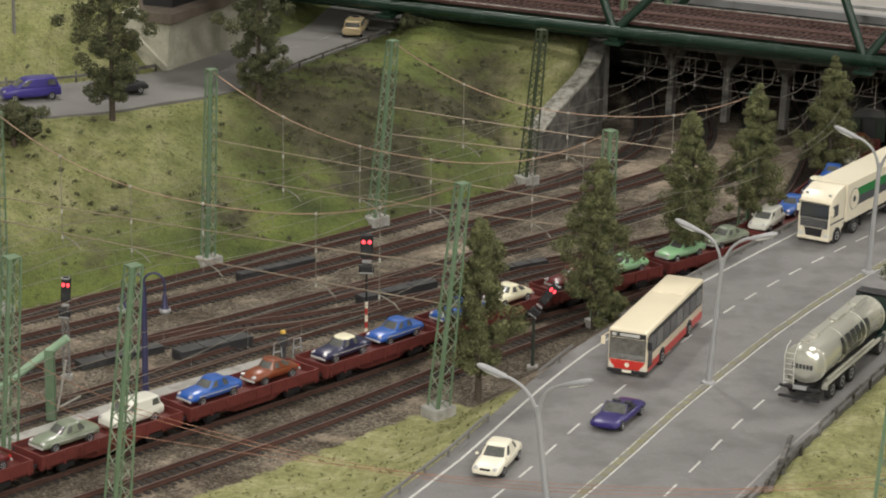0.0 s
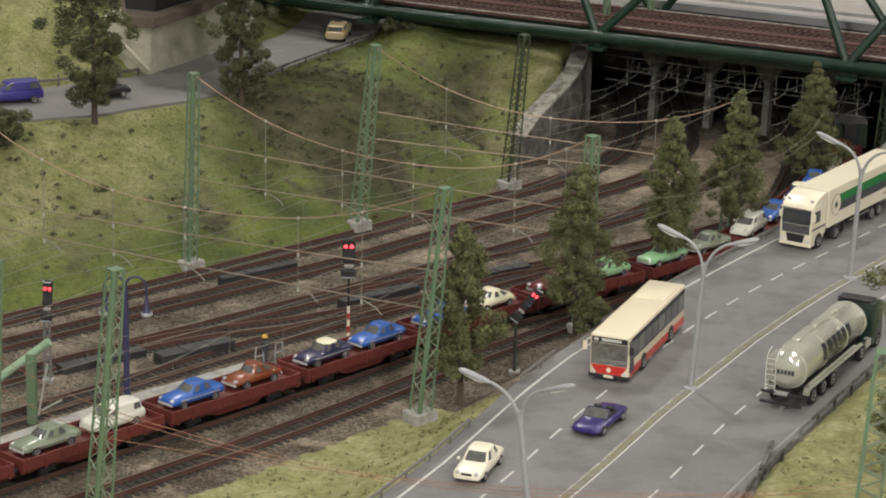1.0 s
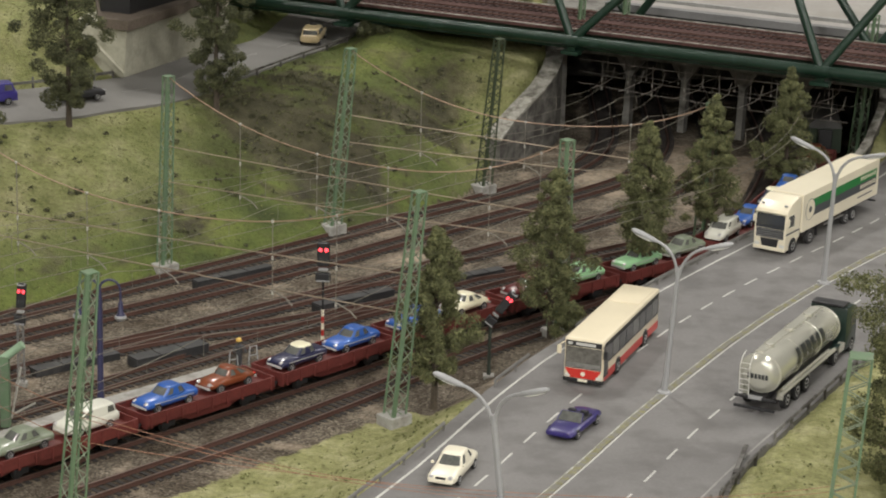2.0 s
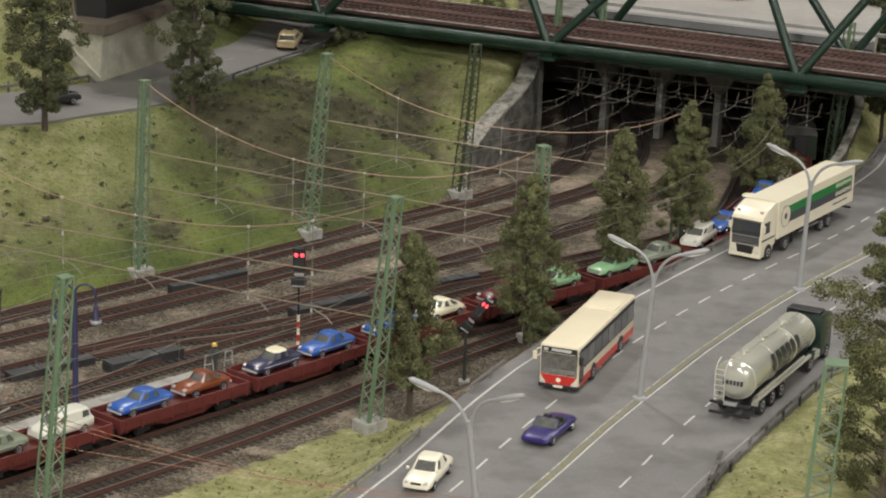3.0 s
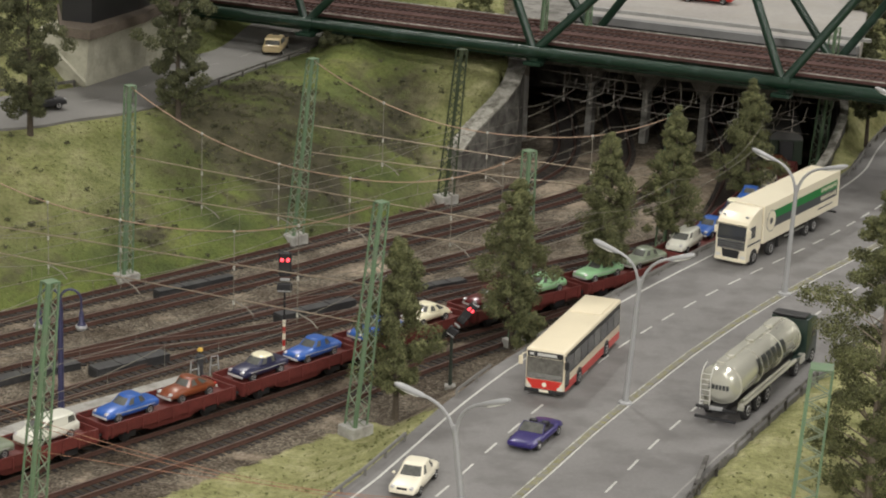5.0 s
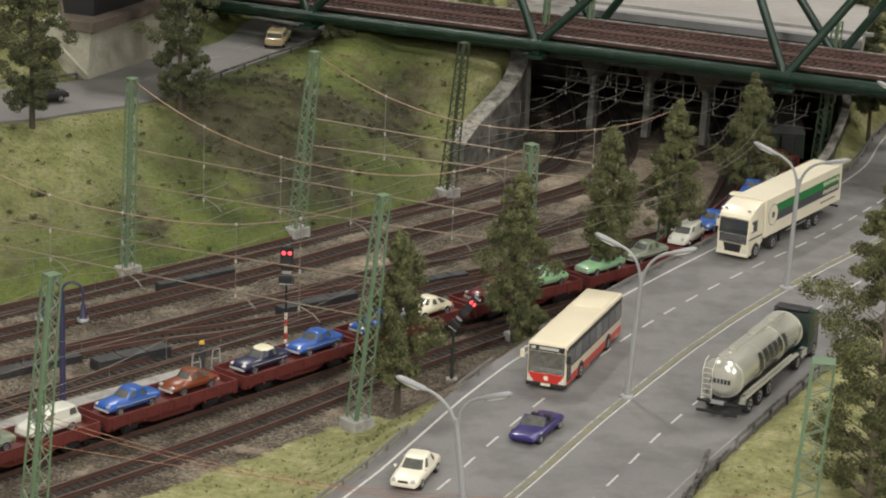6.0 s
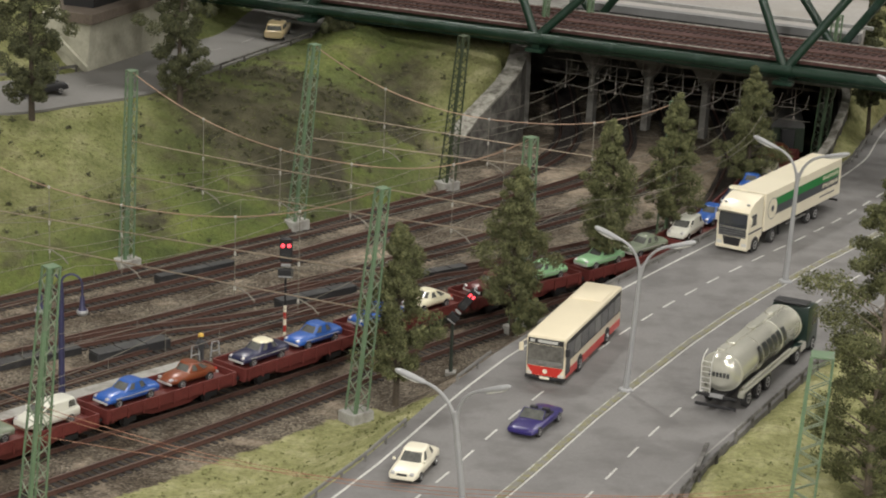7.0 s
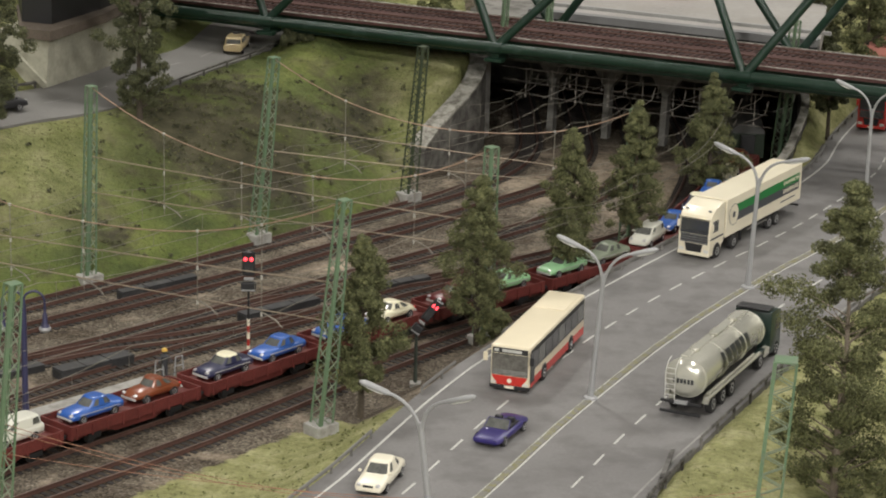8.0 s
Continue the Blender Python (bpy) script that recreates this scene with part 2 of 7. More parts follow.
def leaf_material(name, a, b):
    m = bpy.data.materials.new(name)
    m.use_nodes = True
    N, Lk = m.node_tree.nodes, m.node_tree.links
    bsdf = N["Principled BSDF"]
    bsdf.inputs["Roughness"].default_value = 0.85
    geo = N.new("ShaderNodeNewGeometry")
    ramp = N.new("ShaderNodeMix")
    ramp.data_type = "RGBA"
    ramp.inputs["A"].default_value, ramp.inputs["B"].default_value = (*a, 1), (*b, 1)
    Lk.new(geo.outputs["Random Per Island"], ramp.inputs["Factor"])
    tc = N.new("ShaderNodeTexCoord")
    clump = N.new("ShaderNodeTexNoise")
    clump.inputs["Scale"].default_value, clump.inputs["Detail"].default_value = 1.5 / K, 2.0
    Lk.new(tc.outputs["Object"], clump.inputs["Vector"])
    tone = N.new("ShaderNodeMapRange")
    tone.inputs["From Min"].default_value, tone.inputs["From Max"].default_value = 0.32, 0.68
    tone.inputs["To Min"].default_value, tone.inputs["To Max"].default_value = 0.66, 1.34
    Lk.new(clump.outputs["Fac"], tone.inputs["Value"])
    mul = N.new("ShaderNodeMix")
    mul.data_type, mul.blend_type = "RGBA", "MULTIPLY"
    mul.inputs["Factor"].default_value = 1
    Lk.new(ramp.outputs["Result"], mul.inputs["A"])
    Lk.new(tone.outputs["Result"], mul.inputs["B"])
    Lk.new(mul.outputs["Result"], bsdf.inputs["Base Color"])
    return m


LEAF_OLIVE = leaf_material("olive_leaves", (0.06, 0.068, 0.028), (0.18, 0.185, 0.08))
LEAF_DARK = leaf_material("dark_leaves", (0.045, 0.052, 0.026), (0.125, 0.13, 0.06))
GRASS_TUFT = leaf_material("grass_tuft", (0.085, 0.095, 0.035), (0.19, 0.20, 0.07))
SHRUB_DARK = leaf_material("shrub", (0.05, 0.052, 0.03), (0.115, 0.115, 0.055))


def ground_material():
    """Grass flock and track ballast, parted by the mesh's own layers of grass, soil and oil."""
    m = bpy.data.materials.new("ground_cover")
    m.use_nodes = True
    N, Lk = m.node_tree.nodes, m.node_tree.links
    bsdf = N["Principled BSDF"]
    bsdf.inputs["Roughness"].default_value = 0.95
    bsdf.inputs["Specular IOR Level"].default_value = 0.15
    tc = N.new("ShaderNodeTexCoord")
    mp = N.new("ShaderNodeMapping")
    mp.inputs["Scale"].default_value = (1 / K,) * 3
    Lk.new(tc.outputs["Object"], mp.inputs["Vector"])

    def nz(sc, det=4, rough=0.6):
        n = N.new("ShaderNodeTexNoise")
        n.inputs["Scale"].default_value, n.inputs["Detail"].default_value, n.inputs["Roughness"].default_value = sc, det, rough
        Lk.new(mp.outputs["Vector"], n.inputs["Vector"])
        return n.outputs["Fac"]

    def ramp(fac, stops):
        r = N.new("ShaderNodeValToRGB")
        while len(r.color_ramp.elements) < len(stops):
            r.color_ramp.elements.new(0.5)
        for e, (p, c) in zip(r.color_ramp.elements, stops):
            e.position, e.color = p, (*c, 1)
        Lk.new(fac, r.inputs["Fac"])
        return r.outputs["Color"]

    def mix(fac, a, b, mode="MIX"):
        x = N.new("ShaderNodeMix")
        x.data_type, x.blend_type = "RGBA", mode
        if isinstance(fac, float):
            x.inputs["Factor"].default_value = fac
        else:
            Lk.new(fac, x.inputs["Factor"])
        Lk.new(a, x.inputs["A"])
        Lk.new(b, x.inputs["B"])
        return x.outputs["Result"]

    def layer(name):
        a = N.new("ShaderNodeAttribute")
        a.attribute_name = name
        return a.outputs["Fac"]

    green = ramp(nz(0.16, 5), [(0.3, (0.06, 0.076, 0.03)), (0.45, (0.098, 0.126, 0.039)), (0.57, (0.151, 0.182, 0.052)), (0.7, (0.213, 0.22, 0.085))])
    speck = ramp(nz(3.0, 5, 0.7), [(0.3, (0.66, 0.66, 0.6)), (0.5, (1.0, 1.0, 1.0)), (0.7, (1.22, 1.22, 1.14))])
    green = mix(1.0, green, speck, "MULTIPLY")
    brown = ramp(nz(0.5, 6), [(0.3, (0.036, 0.033, 0.025)), (0.5, (0.06, 0.055, 0.039)), (0.7, (0.092, 0.086, 0.056))])
    soil = N.new("ShaderNodeMath")
    soil.operation = "ADD"
    Lk.new(layer("soil"), soil.inputs[0])
    sn = N.new("ShaderNodeMapRange")
    sn.inputs["From Min"].default_value, sn.inputs["From Max"].default_value = 0.3, 0.7
    sn.inputs["To Min"].default_value, sn.inputs["To Max"].default_value = -0.48, 0.48
    Lk.new(nz(0.32, 6), sn.inputs["Value"])
    Lk.new(sn.outputs["Result"], soil.inputs[1])
    sc = N.new("ShaderNodeMapRange")
    sc.inputs["From Min"].default_value, sc.inputs["From Max"].default_value = 0.12, 0.62
    Lk.new(soil.outputs[0], sc.inputs["Value"])
    green = mix(sc.outputs["Result"], green, brown)
    pale = ramp(nz(0.5, 5), [(0.3, (0.205, 0.212, 0.09)), (0.5, (0.305, 0.305, 0.145)), (0.7, (0.42, 0.4, 0.23))])
    pale = mix(1.0, pale, speck, "MULTIPLY")
    green = mix(layer("dry_lift"), green, pale)
    vor = N.new("ShaderNodeTexVoronoi")
    vor.inputs["Scale"].default_value = 7.5
    Lk.new(mp.outputs["Vector"], vor.inputs["Vector"])
    stones = ramp(vor.outputs["Color"], [(0.1, (0.072, 0.063, 0.052)), (0.45, (0.142, 0.126, 0.102)), (0.75, (0.222, 0.2, 0.164)), (0.95, (0.335, 0.308, 0.26))])
    dirt = ramp(nz(0.35, 5), [(0.33, (0.45, 0.4, 0.36)), (0.62, (1.08, 1.04, 1.0))])
    stones = mix(1.0, stones, dirt, "MULTIPLY")
    earth = ramp(nz(2.2, 6, 0.7), [(0.3, (0.2, 0.162, 0.122)), (0.5, (0.375, 0.31, 0.235)), (0.7, (0.52, 0.435, 0.345))])
    stones = mix(sc.outputs["Result"], stones, earth)
    oily = ramp(nz(1.6, 5, 0.7), [(0.3, (0.3, 0.27, 0.25)), (0.65, (0.62, 0.58, 0.54))])
    stones = mix(layer("oil"), stones, mix(1.0, stones, oily, "MULTIPLY"))
    gm = N.new("ShaderNodeMath")
    gm.operation = "ADD"
    Lk.new(layer("grass"), gm.inputs[0])
    g2 = N.new("ShaderNodeMapRange")
    g2.inputs["From Min"].default_value, g2.inputs["From Max"].default_value = 0.3, 0.7
    g2.inputs["To Min"].default_value, g2.inputs["To Max"].default_value = -0.3, 0.3
    Lk.new(nz(1.1, 5), g2.inputs["Value"])
    Lk.new(g2.outputs["Result"], gm.inputs[1])
    gc = N.new("ShaderNodeMapRange")
    gc.inputs["From Min"].default_value, gc.inputs["From Max"].default_value = 0.4, 0.6
    Lk.new(gm.outputs[0], gc.inputs["Value"])
    Lk.new(mix(gc.outputs["Result"], stones, green), bsdf.inputs["Base Color"])
    b = N.new("ShaderNodeBump")
    b.inputs["Strength"].default_value, b.inputs["Distance"].default_value = 0.9, 0.12 * K
    bh = N.new("ShaderNodeMath")
    bh.operation = "ADD"
    Lk.new(nz(4.5, 4, 0.7), bh.inputs[0])
    Lk.new(vor.outputs["Distance"], bh.inputs[1])
    Lk.new(bh.outputs[0], b.inputs["Height"])
    Lk.new(b.outputs["Normal"], bsdf.inputs["Normal"])
    return m


GROUND = ground_material()

# ---- plan lines ----
BED = -1.8
ROAD = spline([(-16, 80), (-6, 100), (3.7, 120.5), (11.7, 137.9), (24.6, 163.1), (34.2, 178.4), (42.0, 193.1), (46.0, 205), (53, 223), (62, 246), (70, 262)], 1.0)
TRACKS = {
    "a": spline([(-44, 99), (-30, 114), (-16, 129.8), (-9.1, 138.2), (-2.3, 147.2), (4.7, 155.7), (11, 163.2), (16, 169.5)], 0.6),
    "b": spline([(-48, 100), (-30, 121), (-21.2, 131.1), (-10.7, 142.9), (-0.6, 154.6), (11.6, 166.1), (17.7, 173), (22.8, 183), (26.6, 193), (29.3, 203), (30.6, 212), (31, 232)], 0.6),
    "c": spline([(-50, 112), (-34, 129), (-21.9, 142.7), (-15, 150.4), (-9.0, 156.3), (0, 165), (9.6, 174), (16.5, 180), (21.3, 186.5), (24, 196.1), (25.4, 203.9), (26, 212), (26, 232)], 0.6),
    "d": spline([(-52, 119), (-36, 136), (-23.5, 148.9), (-15.6, 156.7), (-4.4, 168.1), (3.9, 176.8), (11.1, 184.8), (15.7, 192.2), (18.7, 199), (20.6, 206), (21, 214), (21, 232)], 0.6),
    "e": spline([(-54, 126), (-36, 144), (-24.5, 155.5), (-12.5, 167.5), (-4.7, 176.4), (4, 185.8), (11.1, 194.1), (13.9, 199.3), (15.8, 207), (16.2, 215), (16.2, 232)], 0.6),
    "f": spline([(-56, 131), (-36, 150), (-25.3, 160.5), (-13, 173.4), (-4.9, 182.6), (4.1, 192.7), (8.8, 200.4), (10.9, 207.7), (11.4, 216), (11.4, 232)], 0.6),
    "h": spline([(-26, 146.3), (-20, 151.0), (-14, 154.2), (-8.5, 157.8), (-4, 161.2)], 0.6),
    "g": spline([(-15.6, 156.7), (-10, 161.6), (-4, 165.0), (2.5, 168.5), (9.6, 174)], 0.6),
}
HILL = np.array([(-80, 108), (-40, 148.5), (-25.6, 162.4), (-16.9, 170.7), (-6.6, 182.2), (0.2, 191.2), (0.2, 195.5), (0.3, 198.0), (1.6, 201.2), (4.3, 205.9), (5.4, 208.2), (6.0, 212), (6.2, 300)], float)


def off_line(x, y, line):
    """Signed distance to a line, positive to its right, and the way along it."""
    best = np.full(x.shape, 1e9)
    sign = np.ones(x.shape)
    along = np.zeros(x.shape)
    s = 0.0
    for p, q in zip(line[:-1], line[1:]):
        d = q - p
        n = math.hypot(*d)
        t = np.clip(((x - p[0]) * d[0] + (y - p[1]) * d[1]) / n ** 2, 0, 1)
        dx, dy = x - p[0] - t * d[0], y - p[1] - t * d[1]
        e = np.hypot(dx, dy)
        c = e < best
        best = np.where(c, e, best)
        sign = np.where(c, np.sign(dx * d[1] - dy * d[0]), sign)
        along = np.where(c, s + t * n, along)
        s += n
    return best * sign, along


def smooth(v, a, b):
    t = np.clip((v - a) / (b - a), 0, 1)
    return t * t * (3 - 2 * t)


EDGE_NEAR = spline([(-70, 160.5), (-52, 168), (-33.6, 177.7), (-28.1, 183.0), (-23.4, 188.4), (-19.7, 197.6), (-16.2, 206.0), (-13.7, 211.6), (-11.4, 217.8), (-8.6, 226), (-4.5, 241), (-1, 256)], 1.0)
EDGE_FAR = spline([(-72, 169.5), (-54, 178), (-37, 187.2), (-31.0, 192.4), (-28.9, 195.6), (-27.2, 200.4), (-25.0, 206.6), (-22.4, 209.2), (-20.6, 212.2), (-19.4, 217.4), (-18.7, 223), (-17.2, 231), (-14.5, 243), (-11.5, 257)], 1.0)
N_BACK = 120


def evenly(line, n):
    s = np.r_[0, np.cumsum(np.linalg.norm(np.diff(line, axis=0), axis=1))]
    u = np.linspace(0, s[-1], n)
    return np.column_stack([np.interp(u, s, line[:, k]) for k in (0, 1)])


BACK_N, BACK_F = evenly(EDGE_NEAR, N_BACK), evenly(EDGE_FAR, N_BACK)
BACK = (BACK_N + BACK_F) / 2


def back_height(x, y):
    return np.interp(x, [-60, -34, -25, -20, -14, -8, -2], [6.3, 6.0, 5.6, 5.35, 5.15, 5.0, 4.9])


def on_back_road(x, y, margin=0.0):
    return (off_line(x, y, BACK_N[::2])[0] < margin) & (off_line(x, y, BACK_F[::2])[0] > -margin)


def terrain(x, y):
    """Height of the ground, with its grass and bare-soil shares."""
    ro, _ = off_line(x, y, ROAD[::3])
    hd, _ = off_line(x, y, HILL)
    hd = -hd
    rough = np.array([noise.fractal((a * 0.11, b * 0.11, 0.3), 1.0, 2.0, 4) for a, b in zip(x.ravel(), y.ravel())]).reshape(x.shape)
    z = np.full(x.shape, BED - 0.28)
    # the grassy hill behind the tracks
    bo, _ = off_line(x, y, BACK[::3])
    top = np.maximum(back_height(x, y) - 0.12, np.interp(x, [-12, -9.5, -5, 1, 7], [4.9, 6.2, 7.4, 7.2, 6.7]) * (x > -11.5))
    hz = BED + 0.2 + (0.47 + 0.2 * smooth(x, -14, -6)) * hd + 0.45 * rough * smooth(hd, 0, 5)
    ramp = np.interp(y, [198.5, 208.5, 215, 240], [-1.0, 5.6, 6.4, 7.2]) + 0.2 * rough
    w = smooth(x, -12, 2)
    hz = np.maximum(hz, hz * (1 - w) + ramp * w)
    hz = np.where(hz > top - 0.6, top - 0.6 + 0.6 * np.tanh((hz - top + 0.6) / 0.6), hz)
    beyond = np.maximum(-off_line(x, y, BACK_F[::2])[0] - 0.8, 0)
    hz = hz + np.where(bo < 0, 0.22 * beyond + 0.8 * rough * smooth(beyond, 0, 4), 0)
    hz = hz + np.where(bo < 0, np.minimum(0.75 * beyond, 3.4) * smooth(-x, 30.2, 33.2), 0)
    right = smooth(bo, 4.5, 12)
    hz = hz + right * np.maximum(np.where(w > 0, ramp - hz, 0) * w, 0)
    z = np.where(hd > 0, np.maximum(z, hz), z)
    # the road's own bank
    width = np.interp(y, [120, 137, 152, 166], [5.5, 4.2, 3.2, 0.7])
    bank = 1 - smooth(-ro - np.interp(y, [120, 135, 150, 165, 185], [8.7, 9.4, 9.7, 9.4, 8.7]), 0, width)
    rz = BED - 0.28 + (1.8 + 0.13) * bank + 0.12 * rough * bank
    z = np.where((ro < 0) & (hd <= 0), np.maximum(z, rz), z)
    z = np.where(ro >= 0, -0.12 - 0.10 * np.maximum(ro - 9.5, 0) + 0.25 * rough * smooth(ro, 9.5, 13), z)
    wall_x = np.interp(y, [195.5, 199.8, 204.8, 209.4, 240], [31.2, 32.5, 34.0, 35.2, 36])
    mound = smooth(x - wall_x, -0.2, 0.5) * smooth(y, 190, 194) * (ro < 0) * (hd <= 0)
    mz = np.interp(y, [190, 197.6, 199.8, 202.2, 204.8, 209.4, 240], [-0.15, -0.5, 0.0, 1.1, 2.3, 3.8, 4.2])
    mz = mz + (-0.1 - mz) * smooth(ro, -11.5, -8.7)
    z = z + mound * (mz - z)
    z = np.where(np.abs(ro) < 8.6, -0.35, z)
    z = np.where(on_back_road(x, y, -0.25), np.minimum(z, back_height(x, y) - 0.3), z)
    z = np.maximum(z, -3.0)
    # what covers it
    near_a, _ = off_line(x, y, TRACKS["a"][::5])
    near_b, _ = off_line(x, y, TRACKS["b"][::5])
    grass = smooth(hd, -0.9, 0.3)
    verge = smooth(np.minimum(near_a, near_b), 2.4, 4.2) * (1 - smooth(y + 0.5 * ro, 130, 133.5))
    grass = np.maximum(grass, verge)
    grass = np.where((ro > 8) | (mound > 0.1), 1.0, grass)
    soil = np.zeros(x.shape)
    for cx, cy, r, a in [(-12.4, 185.5, 5.5, 1.0), (-16.2, 188.5, 6.0, 1.1), (-19, 190, 4.5, 0.9), (-14, 198, 4.5, 0.95), (-8.7, 195.5, 4.2, 1.15), (-4.3, 198, 3.6, 1.15), (-3.4, 204, 3.5, 0.7), (-22.5, 171.5, 2.4, 0.6), (-31, 166, 3, 0.5), (12.5, 196, 5, 1.0), (18.5, 199, 5, 1.1), (22, 194, 4.5, 1.0), (9, 203.5, 3, 0.8), (16.5, 204, 4, 1.0), (23.5, 202, 4, 1.0), (-9.5, 148.8, 3, 0.6), (-4, 171.5, 3, 0.4), (-29, 168.5, 4, 0.3), (-36, 168, 5, 0.35), (-8.5, 129.5, 1.8, 0.6), (-4.5, 131, 1.5, 0.5), (-2.5, 136, 2.0, 0.6), (-9, 120, 2.5, 0.5), (-12.5, 126, 1.6, 0.6), (-22, 174, 3, 0.3)]:
        soil = np.maximum(soil, a * np.exp(-((x - cx) ** 2 + (y - cy) ** 2) / r ** 2))
    bed = np.zeros(x.shape)
    for key in "abcdefgh":
        bed = np.maximum(bed, 1 - smooth(np.abs(off_line(x, y, TRACKS[key][::5])[0]), 0.8, 1.5))
    # The x -4..2 term pales hill grass to offset the bridge's shadow.
    dry_lift = np.where(hd > 0, (0.1 + 0.55 * smooth(-x, 18, 30)) * smooth(hd, 1, 9) + 0.75 * smooth(x, -4, 2), smooth(np.abs(ro), 30, 12) + 0.75 * (np.abs(ro) < 30))
    return z, np.clip(grass, 0, 1), soil, np.clip(dry_lift, 0, 1), bed


def ground_height(x, y):
    z, _, _, _, _ = terrain(np.array([[float(x)]]), np.array([[float(y)]]))
    return float(z[0, 0])


EDGES = []


def build_ground():
    xs = np.r_[np.arange(-108, -60, 6.0), np.arange(-60, 60, 0.8), np.arange(60, 109, 6.0)]
    ys = np.r_[np.arange(80, 90, 2.0), np.arange(90, 240, 0.8), np.arange(240, 331, 6.0)]
    EDGES[:] = [xs[0], xs[-1], ys[0], ys[-1]]
    X, Y = np.meshgrid(xs, ys)
    Z, G, S, D, T = terrain(X, Y)
    verts = np.column_stack([X.ravel(), Y.ravel(), Z.ravel()]) * K
    ny, nx = X.shape
    i = np.arange(ny * nx).reshape(ny, nx)
    faces = np.stack([i[:-1, :-1], i[:-1, 1:], i[1:, 1:], i[1:, :-1]], -1).reshape(-1, 4)
    me = bpy.data.meshes.new("ground")
    me.from_pydata(verts.tolist(), [], faces.tolist())
    for name, data in (("grass", G), ("soil", S), ("dry_lift", D), ("oil", T)):
        me.attributes.new(name, "FLOAT", "POINT").data.foreach_set("value", data.ravel().astype(np.float32))
    me.shade_smooth()
    me.materials.append(GROUND)
    return tagged(new("ground", me), "landscaped ground of green flock grass and brown ballast", "ground", kind="structure")


build_ground()


# ---- the table that carries the layout ----
FASCIA = material("fascia_board", (0.10, 0.085, 0.07), 0.6, vary=0.2, scale=0.1, fine=2, bump=0.05)


def layout_table():
    x0, x1, y0, y1 = EDGES
    ob = thing("layout_table", at(0, 0, 0), "dark timber table carrying the model landscape", "table", kind="structure")
    bm = bmesh.new()
    box(bm, x0, x1, y0, y1, -5.0, -3.6)
    part("table_top", bm, FASCIA, ob)
    for a, b, n in (((x0, y0), (x1, y0), (0, -1)), ((x1, y0), (x1, y1), (1, 0)), ((x1, y1), (x0, y1), (0, 1)), ((x0, y1), (x0, y0), (-1, 0))):
        t = np.linspace(0, 1, 120)
        X, Y = a[0] + (b[0] - a[0]) * t, a[1] + (b[1] - a[1]) * t
        Z = terrain(X[None], Y[None])[0][0] + 0.5
        bm = bmesh.new()
        prev = None
        for x, y, z in zip(X, Y, Z):
            ring = [bm.verts.new((x, y, -9.0)), bm.verts.new((x, y, z)), bm.verts.new((x + n[0], y + n[1], z)), bm.verts.new((x + n[0], y + n[1], -9.0))]
            if prev:
                for k in range(4):
                    bm.faces.new((prev[k], prev[(k + 1) % 4], ring[(k + 1) % 4], ring[k]))
            else:
                bm.faces.new(ring[::-1])
            prev = ring
        bm.faces.new(prev)
        part("fascia", bm, FASCIA, ob)
    for x in (x0 + 8, -2, x1 - 8):
        for y in (y0 + 8, y1 - 8):
            bm = bmesh.new()
            box(bm, x - 3, x + 3, y - 3, y + 3, -87, -5.0)
            part("leg", bm, FASCIA, ob)


layout_table()


# ---- hall around the layout ----
HALL_WALL = material("hall_wall", (0.30, 0.29, 0.27), 0.9, vary=0.08, scale=0.01, fine=0.1, bump=0.0)
HALL_FLOOR = material("hall_floor", (0.12, 0.11, 0.10), 0.7, vary=0.15, scale=0.01, fine=0.1, bump=0.0)
for name, b in (("floor", (-4, 4, -6.5, 5.4, -1.1, -1.0)), ("ceiling", (-4, 4, -6.5, 5.4, 2.4, 2.5)), ("wall_west", (-4.1, -4, -6.5, 5.4, -1.0, 2.4)), ("wall_east", (4, 4.1, -6.5, 5.4, -1.0, 2.4)),
                ("wall_south", (-4, 4, -6.6, -6.5, -1.0, 2.4)), ("wall_north", (-4, 4, 5.4, 5.5, -1.0, 2.4))):
    bm = bmesh.new()
    box(bm, *[v / K for v in b])
    tagged(part(name, bm, HALL_FLOOR if name == "floor" else HALL_WALL, kind="structure"), "plain grey exhibition hall " + name.split("_")[0], name.split("_")[0])


# ---- road ----
ROAD_S = np.r_[0, np.cumsum(np.linalg.norm(np.diff(ROAD, axis=0), axis=1))]
STATIONS = [30, 46, 53, 59, 66, 75, 82, 88, 94, 100, 108]
MEDIAN = np.interp(ROAD_S, STATIONS, [0.15, 0.12, 0.07, -0.05, -0.12, -0.22, -0.08, 0.17, 0.5, 0.66, 0.66])
LANE = np.interp(ROAD_S, STATIONS, [-3.6, -3.78, -4.1, -4.28, -4.5, -4.65, -4.42, -4.05, -3.55, -3.24, -3.28])
LEFT = np.interp(ROAD_S, STATIONS, [-7.3, -7.7, -8.15, -8.55, -8.85, -8.75, -8.45, -8.15, -7.85, -7.75, -7.75])
RIGHT_LANE = np.interp(ROAD_S, STATIONS, [4.2, 4.12, 4.02, 3.83, 3.75, 3.72, 3.75, 3.85, 4.0, 4.1, 4.1])
FAR_EDGE = np.interp(ROAD_S, STATIONS, [7.5, 7.55, 7.6, 7.75, 7.95, 8.0, 7.9, 7.8, 7.75, 7.75, 7.75])


def weave(o):
    """The road's line moved to its right by as many metres as o holds for each station."""
    return ROAD + normals2(ROAD) * np.asarray(o)[:, None]


